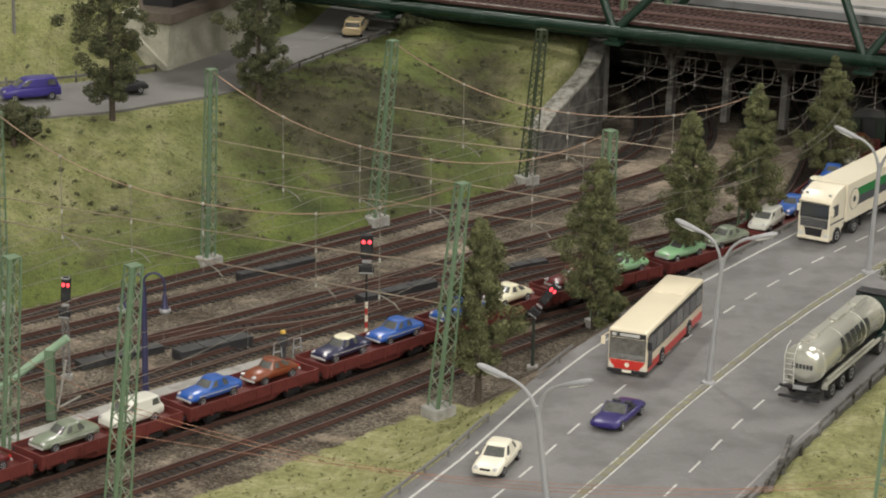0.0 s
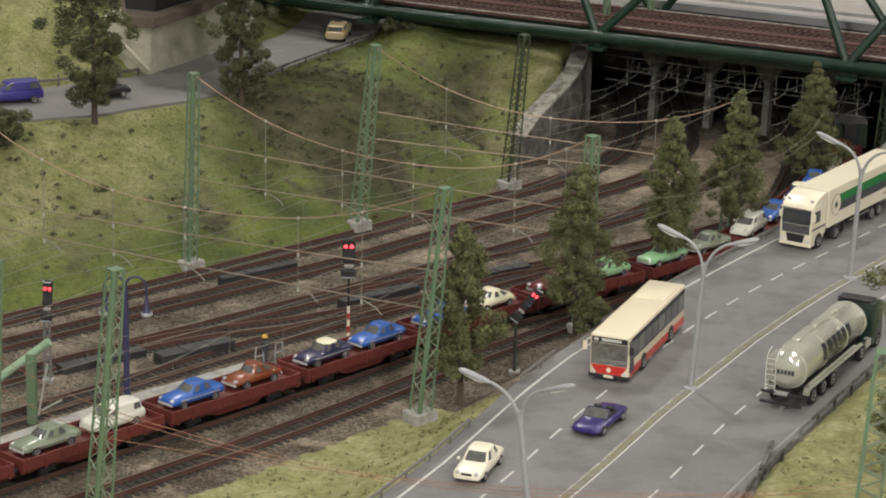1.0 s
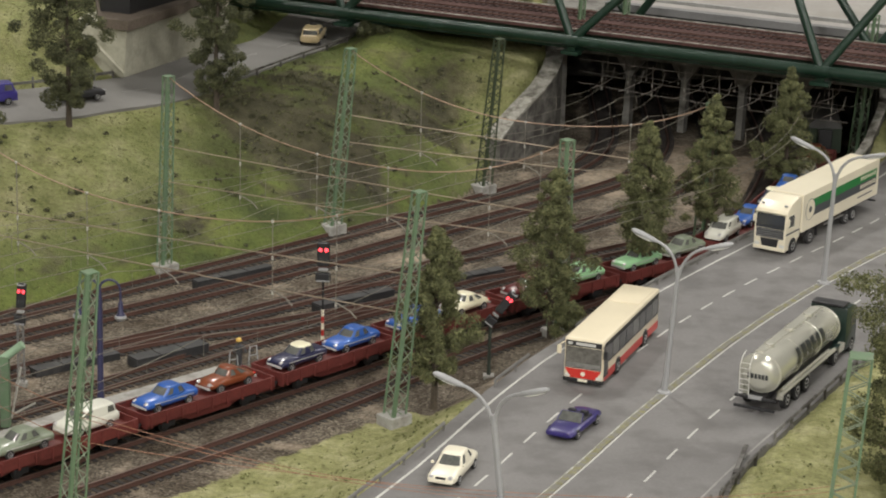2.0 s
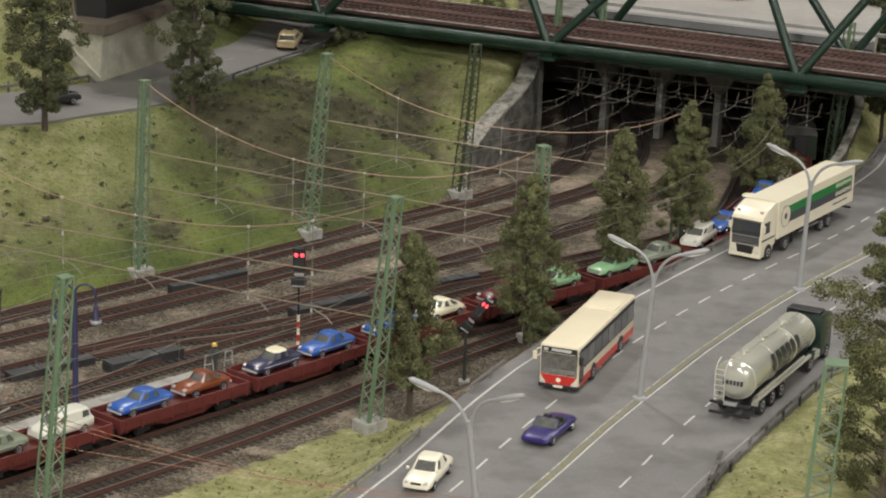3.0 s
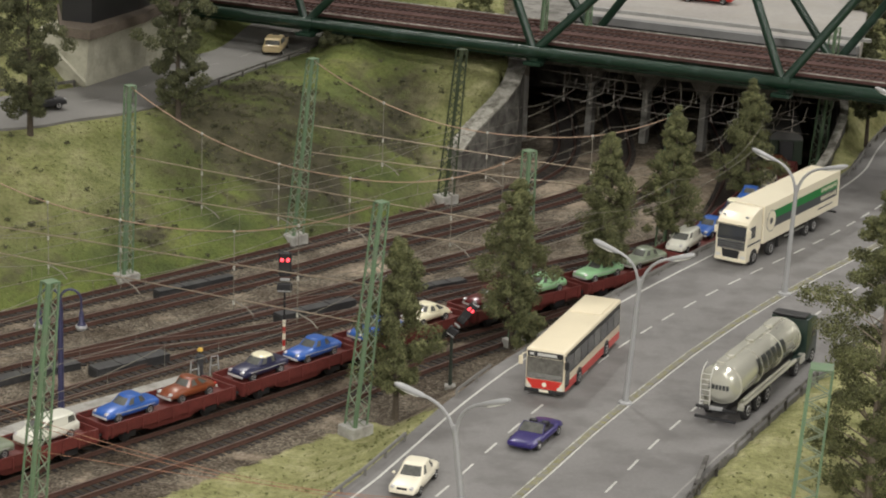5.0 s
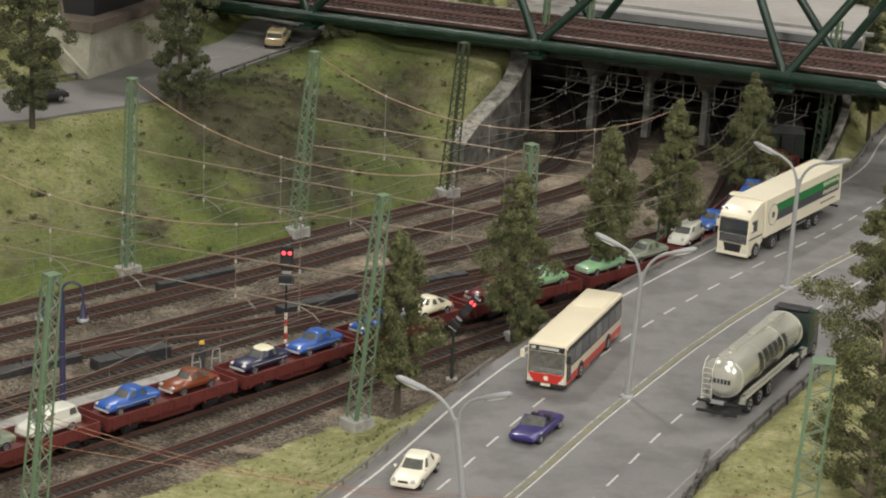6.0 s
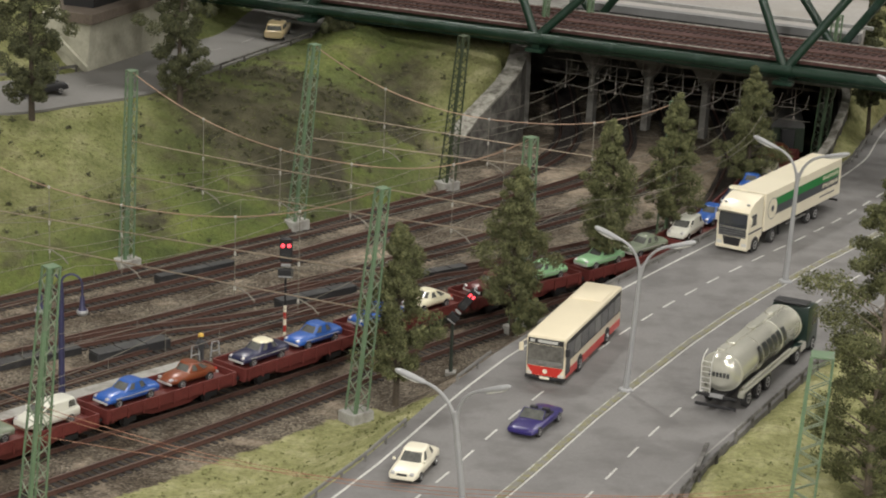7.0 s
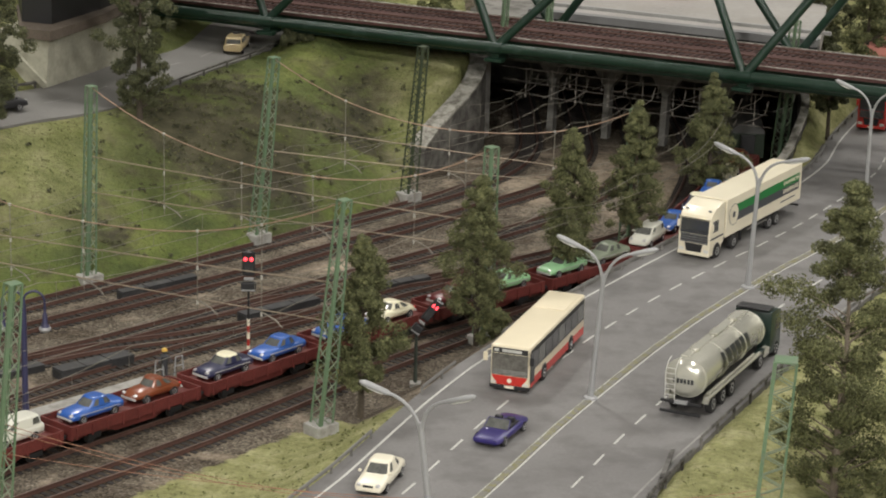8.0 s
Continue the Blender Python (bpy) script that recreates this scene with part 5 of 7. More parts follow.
    for s in (-1, 1):
        bm = bmesh.new()
        box(bm, a - 0.05, a + 0.02, s * 0.98 - 0.18, s * 0.98 + 0.18, 0.48, 0.66, 0.03)
        part("headlight", bm, LAMP_GLASS, ob)
    return ob


bus()


GREEN_STRIPE = paint("green_stripe", (0.008, 0.19, 0.04), 0.45, 0.05)
DARK_STRIPE = paint("dark_stripe", (0.035, 0.04, 0.05))
TRUCK_CREAM = paint("truck_cream", (0.80, 0.74, 0.58))


def articulated_truck(m, cab_paint, label, box_trailer=True):
    ob = thing("articulated_truck", m, label, "truck")
    a = 8.25
    # tractor
    bm = bmesh.new()
    side_prism(bm, [(a, 0.3), (a, 1.9), (a - 0.12, 3.05), (a - 0.2, 3.28), (a - 0.95, 3.72), (a - 2.0, 4.0), (a - 2.45, 4.0), (a - 2.45, 0.95), (a - 2.0, 0.95), (a - 1.9, 0.3)], -1.24, 1.24, bevel=0.07)
    cab = part("cab", bm, cab_paint, ob, smooth=True)
    bm = bmesh.new()
    plate(bm, (a - 0.005, -1.12, 2.06), (a - 0.005, 1.12, 2.06), (a - 0.1, 1.1, 2.94), (a - 0.1, -1.1, 2.94), 0.02)
    screen = part("windscreen", bm, GLASS, cab)
    bm = bmesh.new()
    plate(bm, (a + 0.012, -1.12, 1.9), (a + 0.012, 1.12, 1.9), (a + 0.004, 1.12, 2.06), (a + 0.004, -1.12, 2.06), 0.02)
    part("wiper_panel", bm, DARK_STRIPE, cab, "dark panel below the windscreen")
    for y0 in (-0.8, 0.1):
        bm = bmesh.new()
        beam(bm, (a + 0.03, y0, 2.08), (a + 0.02, y0 + 0.75, 2.2), 0.03)
        part("wiper", bm, BLACK, screen)
    bm = bmesh.new()
    plate(bm, (a - 0.07, -1.2, 3.04), (a - 0.07, 1.2, 3.04), (a + 0.08, 1.2, 3.16), (a + 0.08, -1.2, 3.16), 0.06)
    part("sun_visor", bm, cab_paint, cab)
    bm = bmesh.new()
    box(bm, a - 0.02, a + 0.012, -1.08, 1.08, 1.2, 1.86, 0.01, 1)
    part("grille", bm, BLACK, cab, "black radiator grille")
    for z in (1.3, 1.46, 1.62, 1.78):
        bm = bmesh.new()
        box(bm, a + 0.005, a + 0.03, -1.06, 1.06, z - 0.016, z + 0.016)
        part("grille_bar", bm, LAMP_GREY, cab, "pale grille bar")
    bm = bmesh.new()
    box(bm, a - 0.1, a + 0.09, -1.26, 1.26, 0.28, 0.52, 0.06)
    part("bumper", bm, cab_paint, cab, smooth=True)
    bm = bmesh.new()
    f = [bm.verts.new((a + 0.03, y, z)) for y, z in ((-0.72, 1.16), (0.72, 1.16), (0.58, 0.56), (-0.58, 0.56))]
    g = [bm.verts.new((a - 0.05, v.co.y, v.co.z)) for v in f]
    bm.faces.new(f)
    bm.faces.new(g[::-1])
    for k in range(4):
        bm.faces.new((f[k], f[(k + 1) % 4], g[(k + 1) % 4], g[k]))
    part("air_intake", bm, BLACK, cab, "black lower air intake")
    bm = bmesh.new()
    box(bm, a + 0.08, a + 0.1, -0.3, 0.3, 0.34, 0.46)
    part("number_plate", bm, WHITE, cab, "plain white plate")
    for y0 in (-0.9, 0.9):
        bm = bmesh.new()
        box(bm, a - 0.62, a - 0.5, y0 - 0.12, y0 + 0.12, 3.5, 3.64, 0.03)
        part("marker_light", bm, LAMP_GREY, cab)
    for s in (-1, 1):
        bm = bmesh.new()
        box(bm, a - 0.05, a + 0.03, s * 0.97 - 0.2, s * 0.97 + 0.2, 0.55, 0.8, 0.04)
        part("headlight", bm, LAMP_GLASS, cab)
        bm = bmesh.new()
        box(bm, a - 1.35, a - 0.45, s * 1.245 - 0.012, s * 1.245 + 0.012, 2.0, 2.85, 0.01, 1)
        part("side_window", bm, GLASS, cab)
        bm = bmesh.new()
        box(bm, a - 2.3, a - 0.1, s * 1.245 - 0.01, s * 1.245 + 0.01, 1.5, 1.62)
        part("side_stripe", bm, DARK_STRIPE, cab)
        bm = bmesh.new()
        box(bm, a - 0.25, a - 0.08, s * 1.36 - 0.09, s * 1.36 + 0.09, 2.2, 2.75, 0.05)
        part("mirror", bm, cab_paint, cab)
        bm = bmesh.new()
        lathe(bm, [(0.64, s * 1.0), (0.64, s * 1.252)], 20, "y", (a - 1.25, 0, 0.5))
        part("wheel_arch", bm, BLACK, cab, smooth=True)
        for x in (a - 1.25, a - 4.2):
            wheel(ob, x, s * 1.14, 0.52, 0.32)
    bm = bmesh.new()
    box(bm, a - 6.0, a - 2.0, -0.45, 0.45, 0.6, 0.95, 0.03)
    part("chassis", bm, BLACK, ob)
    if box_trailer:
        bm = bmesh.new()
        box(bm, -a, a - 2.75, -1.25, 1.25, 1.15, 4.0, 0.05)
        body = part("trailer_body", bm, TRUCK_CREAM, ob)
        for s in (-1, 1):
            y = s * 1.252
            for z0, z1, mat, nm in ((2.72, 3.35, GREEN_STRIPE, "green_stripe"), (2.08, 2.72, DARK_STRIPE, "dark_stripe")):
                bm = bmesh.new()
                box(bm, -a + 0.5, 4.4, y - 0.008, y + 0.008, z0, z1)
                part(nm, bm, mat, body)
            bm = bmesh.new()
            lathe(bm, [(0.8, y - 0.011), (0.8, y + 0.011)], 28, "y", (4.25, 0, 2.66))
            part("emblem_ring", bm, DARK_STRIPE, body, "dark ring of the emblem", smooth=True)
            bm = bmesh.new()
            lathe(bm, [(0.76, y - 0.014), (0.76, y + 0.014)], 24, "y", (4.25, 0, 2.66))
            part("round_emblem", bm, TRUCK_CREAM, body, "round cream emblem", smooth=True)
            bm = bmesh.new()
            lathe(bm, [(0.24, y - 0.018), (0.24, y + 0.018)], 20, "y", (4.25, 0, 2.66))
            part("emblem_core", bm, DARK_STRIPE, body, smooth=True)
            for x0, x1, z0, z1 in ((-a + 0.7, -a + 3.6, 2.9, 3.2), (-a + 0.7, -a + 3.6, 2.25, 2.58)):
                for i in range(9):
                    bm = bmesh.new()
                    u = x0 + (x1 - x0) * i / 9
                    box(bm, u, u + 0.19, y - 0.014, y + 0.014, z0 + 0.05 * (i % 3 == 1), z1 - 0.04 * (i % 4 == 2))
                    part("lettering_bar", bm, TRUCK_CREAM, body)
            bm = bmesh.new()
            box(bm, -a + 1.2, -a + 3.9, y - 0.008, y + 0.008, 1.62, 1.72)
            part("lettering_bar", bm, DARK_STRIPE, body)
        bm = bmesh.new()
        box(bm, -a + 0.1, a - 4.5, -0.5, 0.5, 0.75, 1.15, 0.03)
        part("trailer_frame", bm, BLACK, ob)
        bm = bmesh.new()
        box(bm, -a, -a + 0.15, -1.15, 1.15, 0.55, 0.7, 0.03)
        part("rear_bumper", bm, BLACK, ob)
        for x in (-2.5, -3.85):
            for s in (-1, 1):
                wheel(ob, x, s * 1.05, 0.5, 0.34)
        for s in (-1, 1):
            bm = bmesh.new()
            beam(bm, (-a + 6.2, s * 1.15, 0.85), (a - 6.8, s * 1.15, 0.85), 0.1)
            part("side_guard", bm, GUARD, ob)
            bm = bmesh.new()
            box(bm, a - 6.4, a - 6.2, s * 0.8 - 0.08, s * 0.8 + 0.08, 0.1, 1.15)
            part("landing_leg", bm, BLACK, ob)
    return ob


articulated_truck(at(25.52, 175.6, 0, -121.8), TRUCK_CREAM, "cream articulated model lorry with green and dark side stripes")
articulated_truck(at(44.6, 217.6, 0, -112), RED, "red model lorry coming from under the bridge", True)


TANK = material("tank_metal", (0.67, 0.665, 0.585), 0.16, 0.48, vary=0.06, scale=0.3, fine=5, bump=0.01, coat=0.3)
DARK_GREEN = paint("dark_green_paint", (0.012, 0.03, 0.025))
LETTER = paint("letter_grey", (0.03, 0.034, 0.036))


def tanker():
    ob = thing("tank_lorry", at(16.75, 134.9, 0, 63.8), "grey-green silver model tank lorry with dark cab", "truck")
    zc, r = 2.42, 1.2
    bm = bmesh.new()
    lathe(bm, [(0.2, 0.12), (0.7, 0.18), (0.98, 0.34), (r, 0.62), (r, 11.3), (0.98, 11.6), (0.7, 11.75), (0.2, 11.8)], 32, "x", (0, 0, zc))
    for v in bm.verts:
        v.co.y *= 1.04
    tank = part("tank", bm, TANK, ob, "polished grey-green tank", smooth=True)
    for x in (0.62, 4.2, 7.8, 11.25):
        bm = bmesh.new()
        lathe(bm, [(r + 0.005, x - 0.05), (r + 0.03, x - 0.03), (r + 0.03, x + 0.03), (r + 0.005, x + 0.05)], 32, "x", (0, 0, zc))
        for v in bm.verts:
            v.co.y *= 1.08
        part("tank_band", bm, TANK, tank, smooth=True)
    bm = bmesh.new()
    box(bm, 0.9, 10.9, -0.05, 0.5, zc + r - 0.06, zc + r + 0.06, 0.02)
    part("catwalk", bm, TANK, tank, "pale roof walkway")
    for x in (2.2, 5.6, 9.0):
        bm = bmesh.new()
        lathe(bm, [(0.28, 0), (0.28, 0.14), (0.22, 0.2)], 14, "z", (x, 0.1, zc + r))
        part("manhole", bm, TANK, tank, smooth=True)
    for s in (-1, 1):
        bm = bmesh.new()
        rod(bm, (0.9, s * 1.26, 1.2), (10.6, s * 1.26, 1.2), 0.14, n=10)
        part("hose_tube", bm, TANK, ob, "silver hose tube", smooth=True)
        bm = bmesh.new()
        rod(bm, (1.1, s * 1.28, 1.5), (9.4, s * 1.28, 1.5), 0.08, n=8)
        part("hose_tube", bm, TANK, ob, smooth=True)
    bm = bmesh.new()
    for s in (-0.3, 0.3):
        tube(bm, [(0.0, 0.75 + s, 0.9), (-0.05, 0.75 + s, 2.9), (0.2, 0.72 + s, 3.4), (0.7, 0.7 + s, 3.6)], 0.026)
    for z in np.arange(1.1, 3.3, 0.33):
        rod(bm, (-0.03, 0.45, z), (-0.03, 1.05, z), 0.02, n=5)
    part("ladder", bm, LAMP_GLASS, ob, "white rear ladder")
    bm = bmesh.new()
    box(bm, 0.1, 12.6, -0.5, 0.5, 0.8, 1.15, 0.04)
    part("frame", bm, BLACK, ob)
    for z, x in ((1.05, -0.12), (0.45, -0.2)):
        bm = bmesh.new()
        box(bm, x, x + 0.16, -1.28, 1.28, z - 0.09, z + 0.09, 0.03)
        part("rear_bumper", bm, BLACK, ob, "dark rear bumper")
    bm = bmesh.new()
    box(bm, -0.14, 0.1, -0.4, 0.4, 0.98, 1.16)
    part("number_plate", bm, LAMP_GREY, ob, "plain grey plate")
    for x in (2.0, 3.75, 5.4):
        for s in (-1, 1):
            wheel(ob, x, s * 1.14, 0.56, 0.36)
    for s in (-1, 1):
        bm = bmesh.new()
        pts = [(1.2, 0.75), (1.45, 1.15), (2.0, 1.24), (5.4, 1.24), (5.9, 1.12), (6.15, 0.75), (6.08, 0.7), (5.84, 1.0), (5.4, 1.13), (2.0, 1.13), (1.55, 1.04), (1.28, 0.7)]
        side_prism(bm, pts, s * 1.06 - 0.2, s * 1.06 + 0.2)
        part("mudguard", bm, TANK, ob, "grey triple mudguard")
    # tractor
    bm = bmesh.new()
    side_prism(bm, [(15.0, 0.4), (15.0, 2.2), (14.8, 3.0), (14.0, 3.2), (12.9, 3.2), (12.9, 0.9), (13.1, 0.4)], -1.22, 1.22, bevel=0.08)
    cab = part("cab", bm, DARK_GREEN, ob, "dark green driver cab", smooth=True)
    bm = bmesh.new()
    box(bm, 12.6, 13.7, -1.1, 1.1, 3.32, 3.44, 0.05)
    part("air_deflector", bm, BLACK, cab)
    for s in (-1, 1):
        bm = bmesh.new()
        box(bm, 13.8, 14.6, s * 1.226 - 0.012, s * 1.226 + 0.012, 1.8, 2.5)
        part("side_window", bm, GLASS, cab)
        bm = bmesh.new()
        box(bm, 11.9, 12.9, s * 1.0 - 0.22, s * 1.0 + 0.22, 0.5, 1.0, 0.06)
        part("fuel_tank", bm, TANK, ob)
        bm = bmesh.new()
        box(bm, 10.3, 11.9, s * 1.05 - 0.2, s * 1.05 + 0.2, 1.05, 1.16, 0.03)
        part("mudguard", bm, DARK_GREEN, ob)
        for x in (11.1, 14.2):
            wheel(ob, x, s * 1.06, 0.5, 0.34)
    # bars in place of the maker's lettering
    for i in range(6):
        bm = bmesh.new()
        x0, low = 3.7 + i * 0.84, -14 if i == 0 else -2
        for k in range(5):
            t0, t1 = radians(low + (40 - low) * k / 5), radians(low + (40 - low) * (k + 1) / 5)
            rr = 1.205
            p = [(x, -rr * 1.08 * math.cos(t), zc + rr * math.sin(t)) for x, t in ((x0, t0), (x0 + 0.6, t0), (x0 + 0.6, t1), (x0, t1))]
            plate(bm, *p, 0.012)
        part("lettering_bar", bm, LETTER, tank, "dark grey lettering bar")
    for i in range(6):
        bm = bmesh.new()
        y0 = 0.62 - i * 0.22
        box(bm, 0.09, 0.2, y0 - 0.15, y0, zc - 0.22, zc + 0.06)
        part("lettering_bar", bm, LETTER, tank)
    return ob


tanker()
car(at(-38.0, 182.0, 6.08, 206), paint("van_blue", (0.045, 0.035, 0.22)), "dark blue model people carrier on the back road", L=4.5, W=1.8, H=1.7, kind="van")
car(at(-31.25, 185.1, 5.92, 40), BLACK, "black model car on the back road", L=3.7, W=1.7, H=1.6)
taxi = car(at(-15.1, 214.0, 5.19, 85), paint("taxi_beige", (0.56, 0.45, 0.26)), "beige model estate car on the back road", L=4.6, W=1.8, H=1.45, kind="van")
bm = bmesh.new()
box(bm, -0.1, 0.12, -0.32, 0.32, 1.43, 1.62, 0.03)
part("roof_sign", bm, BLACK, taxi, "dark roof sign")


car(at(24.7, 227.6, 8.5, 162), RED, "red model delivery van parked on the concrete deck", L=5.0, W=1.9, H=2.1, kind="van")


# ---- overpass at the back ----
BROWN_CAP = material("brown_cap", (0.15, 0.122, 0.096), 0.9, vary=0.3, scale=0.4, fine=4, bump=0.2)
PALE_CONCRETE = material("pale_concrete", (0.43, 0.42, 0.335), 0.85, vary=0.2, scale=0.2, fine=3, bump=0.1, stain=(0.34, 0.33, 0.26), stain_amount=0.3)


def overpass():
    ob = thing("overpass", at(0, 0, 0), "pale concrete overpass abutment with a brown cap", "overpass", kind="structure")
    pts = [(-29.25, 194.1), (-25.9, 202.2), (-23.6, 212.5), (-37, 214), (-33.6, 196.6)]
    bm = bmesh.new()
    slab(bm, pts, 4.8, 9.75)
    for v in bm.verts:
        if v.co.z > 9:
            v.co.x += 0.35
    part("abutment", bm, PALE_CONCRETE, ob, "pale concrete abutment")
    bm = bmesh.new()
    slab(bm, [(-28.7, 193.6), (-25.2, 202.0), (-22.9, 212.9), (-35, 214), (-31.3, 194.9)], 9.75, 10.55)
    part("cap", bm, BROWN_CAP, ob, "brown weathered cap slab")
    bm = bmesh.new()
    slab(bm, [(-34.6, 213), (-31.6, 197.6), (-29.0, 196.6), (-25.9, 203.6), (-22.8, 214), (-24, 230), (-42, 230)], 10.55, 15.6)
    part("deck_girder", bm, BLACK, ob, "black steel deck girder")
    # Unseen span, added high up to shade the abutment's right face.
    bm = bmesh.new()
    slab(bm, [(-30.5, 196), (-25.6, 207), (-10, 202), (-14, 191)], 15.6, 16.8)
    part("road_span", bm, DARK_CONCRETE, ob, "dark overpass span, kept above the view to shade the abutment")
    bm = bmesh.new()
    plate(bm, (-29.2, 193.6, 5.95), (-28.95, 193.3, 6.4), (-31.7, 193.5, 9.2), (-32.3, 193.9, 8.7), 0.25)
    part("slope_kerb", bm, PALE_CONCRETE, ob, "pale sloping kerb")
    bm = bmesh.new()
    slab(bm, [(-25.6, 203.4), (-24.6, 204.6), (-22.6, 213.0), (-23.6, 212.5)], 4.8, 9.6)
    part("return_wall", bm, PALE_CONCRETE, ob, "pale concrete return wall")


overpass()


def back_rail(i0, i1, label):
    """A low timber-dark rail along the near edge of the back road."""
    ob = thing("guard_rail", at(0, 0, 0), label, "guard rail", "embankment guard rails")
    line = BACK_N[i0:i1]
    pts = [(p[0] + 0.25, p[1] - 0.3, float(back_height(np.array(p[0]), 0)) + 0.42) for p in line]
    bm = bmesh.new()
    tube(bm, pts, 0.11, 4)
    part("rail", bm, DARK_CONCRETE, ob)
    for p in pts[::4]:
        bm = bmesh.new()
        box(bm, p[0] - 0.08, p[0] + 0.08, p[1] - 0.08, p[1] + 0.08, p[2] - 1.1, p[2])
        part("post", bm, DARK_CONCRETE, ob)


idx = np.argmin(np.abs(BACK_N[:, 0] + 22.0))
back_rail(idx, idx + 34, "dark grey guard rail along the embankment road")
back_rail2 = thing("wooden_fence", at(0, 0, 0), "low dark weathered fence behind the back road", "fence")
for i in range(30, 52):
    p, q = BACK_F[i], BACK_F[i + 1]
    z0, z1 = float(back_height(np.array(p[0]), 0)), float(back_height(np.array(q[0]), 0))
    bm = bmesh.new()
    beam(bm, (p[0], p[1] + 0.6, z0 + 0.4), (q[0], q[1] + 0.6, z1 + 0.4), 0.2)
    part("board", bm, DARK_CONCRETE, back_rail2)
    if i % 2 == 0:
        bm = bmesh.new()
        box(bm, p[0] - 0.08, p[0] + 0.08, p[1] + 0.55, p[1] + 0.7, z0 - 0.5, z0 + 0.8)
        part("post", bm, DARK_CONCRETE, back_rail2)


# ---- overhead wires ----
def hang(a, b, sag, n=24):
    a, b = Vector(a), Vector(b)
    return [a.lerp(b, t) - Vector((0, 0, sag * 4 * t * (1 - t))) for t in np.linspace(0, 1, n)]


INSULATOR = material("insulator", (0.42, 0.41, 0.37), 0.3, vary=0.1, scale=1, fine=5, bump=0.0)


def crossings(a, b):
    """Where a span between two masts crosses the tracks, as shares of its length."""
    out = []
    a2, b2 = np.array(a[:2]), np.array(b[:2])
    for key in "abcdef":
        ln = TRACKS[key]
        d = b2 - a2
        s = (ln[:, 0] - a2[0]) * d[1] - (ln[:, 1] - a2[1]) * d[0]
        for i in np.where(s[:-1] * s[1:] < 0)[0]:
            t = np.dot(ln[i] - a2, d) / np.dot(d, d)
            if 0.04 < t < 0.96:
                out.append(t)
    return sorted(out)


def slack(a, b, low, where, n=41):
    """A bearer cable from a to b, lowest at the height low at the share where."""
    out = []
    for t in np.linspace(0, 1, n):
        end, u = (a, (where - t) / where) if t < where else (b, (t - where) / (1 - where))
        p = a.lerp(b, t)
        out.append(Vector((p.x, p.y, low + (end.z - low) * u ** 2.35)))
    return out


def head_span(ka, kb, low, where, zs, label):
    """A sagging bearer cable, two straight cross wires and droppers; zs holds the cross wires' heights at both masts."""
    a, b = TOPS[ka], TOPS[kb]
    ob = thing("head_span", at(0, 0, 0), label, "overhead wire", "catenary head spans")
    cable = slack(a - Vector((0, 0, 0.1)), b - Vector((0, 0, 0.1)), low, where, 101)
    bm = bmesh.new()
    tube(bm, cable[::4], 0.043, 6)
    part("bearer_cable", bm, COPPER, ob, "thin copper-coloured cable")
    for z0, z1 in zs:
        bm = bmesh.new()
        tube(bm, hang((a.x, a.y, z0), (b.x, b.y, z1), 0.12, 10), 0.042, 5)
        part("cross_wire", bm, CROSS_WIRE, ob)
    for t in crossings(a, b):
        top = cable[int(t * 100)]
        hs = [z0 + (z1 - z0) * t for z0, z1 in zs]
        bm = bmesh.new()
        rod(bm, top, (top.x, top.y, hs[-1] - 0.9), 0.035, n=4)
        dr = part("dropper", bm, STEEL_WIRE, ob)
        for z in hs:
            bm = bmesh.new()
            lathe(bm, [(0.03, -0.15), (0.085, -0.08), (0.05, 0), (0.085, 0.08), (0.03, 0.15)], 8, "z", (top.x, top.y, z - 0.35))
            part("insulator", bm, INSULATOR, dr, "pale insulator")
        bm = bmesh.new()
        lathe(bm, [(0.04, -0.1), (0.1, -0.05), (0.1, 0.05), (0.04, 0.1)], 8, "z", top)
        part("clamp", bm, INSULATOR, dr, "pale cable clamp")
        bm = bmesh.new()
        tube(bm, [(top.x, top.y, hs[-1] - 0.2), (top.x + 0.9, top.y - 0.5, hs[-1] - 0.55), (top.x + 1.3, top.y - 0.7, hs[-1] - 0.95)], 0.045, 5)
        part("steady_arm", bm, STEEL_WIRE, dr)
    return ob


SPAN = "catenary head span of copper-coloured wires over the tracks"
CROSS_WIRE = material("cross_wire", (0.33, 0.27, 0.2), 0.5, 0.4, vary=0.3, scale=0.2, fine=3, bump=0.0)
head_span("X", "C", 8.3, 0.46, ((6.2, 7.3), (4.6, 4.85)), SPAN)
head_span("A", "D", 7.9, 0.57, ((7.3, 6.25), (4.7, 4.6)), SPAN)
head_span("B", "H", 7.15, 0.62, ((7.2, 4.3), (5.1, 3.3)), SPAN)
NEAR_COPPER = material("bare_copper", (0.30, 0.15, 0.09), 0.5, 0.3, vary=0.2, scale=0.2, fine=3, bump=0.0)
near_span = thing("head_span", at(0, 0, 0), "copper-coloured wires slung across the road and tracks", "overhead wire", "catenary head spans")
for za, zb, sag in ((4.6, 3.1, 2.5), (4.3, 2.8, 2.4), (2.9, 2.4, 1.1)):
    bm = bmesh.new()
    tube(bm, hang((-20.8, 119.7, za), (19.1, 116.4, zb), sag), 0.018, 5)
    part("cross_wire", bm, NEAR_COPPER, near_span)
for za, zb in ((5.0, 4.6), (3.2, 2.9)):
    bm = bmesh.new()
    tube(bm, hang((-28.4, 127, za), (-20.8, 119.7, zb), 0.2, 8), 0.022, 5)
    part("cross_wire", bm, NEAR_COPPER, near_span)


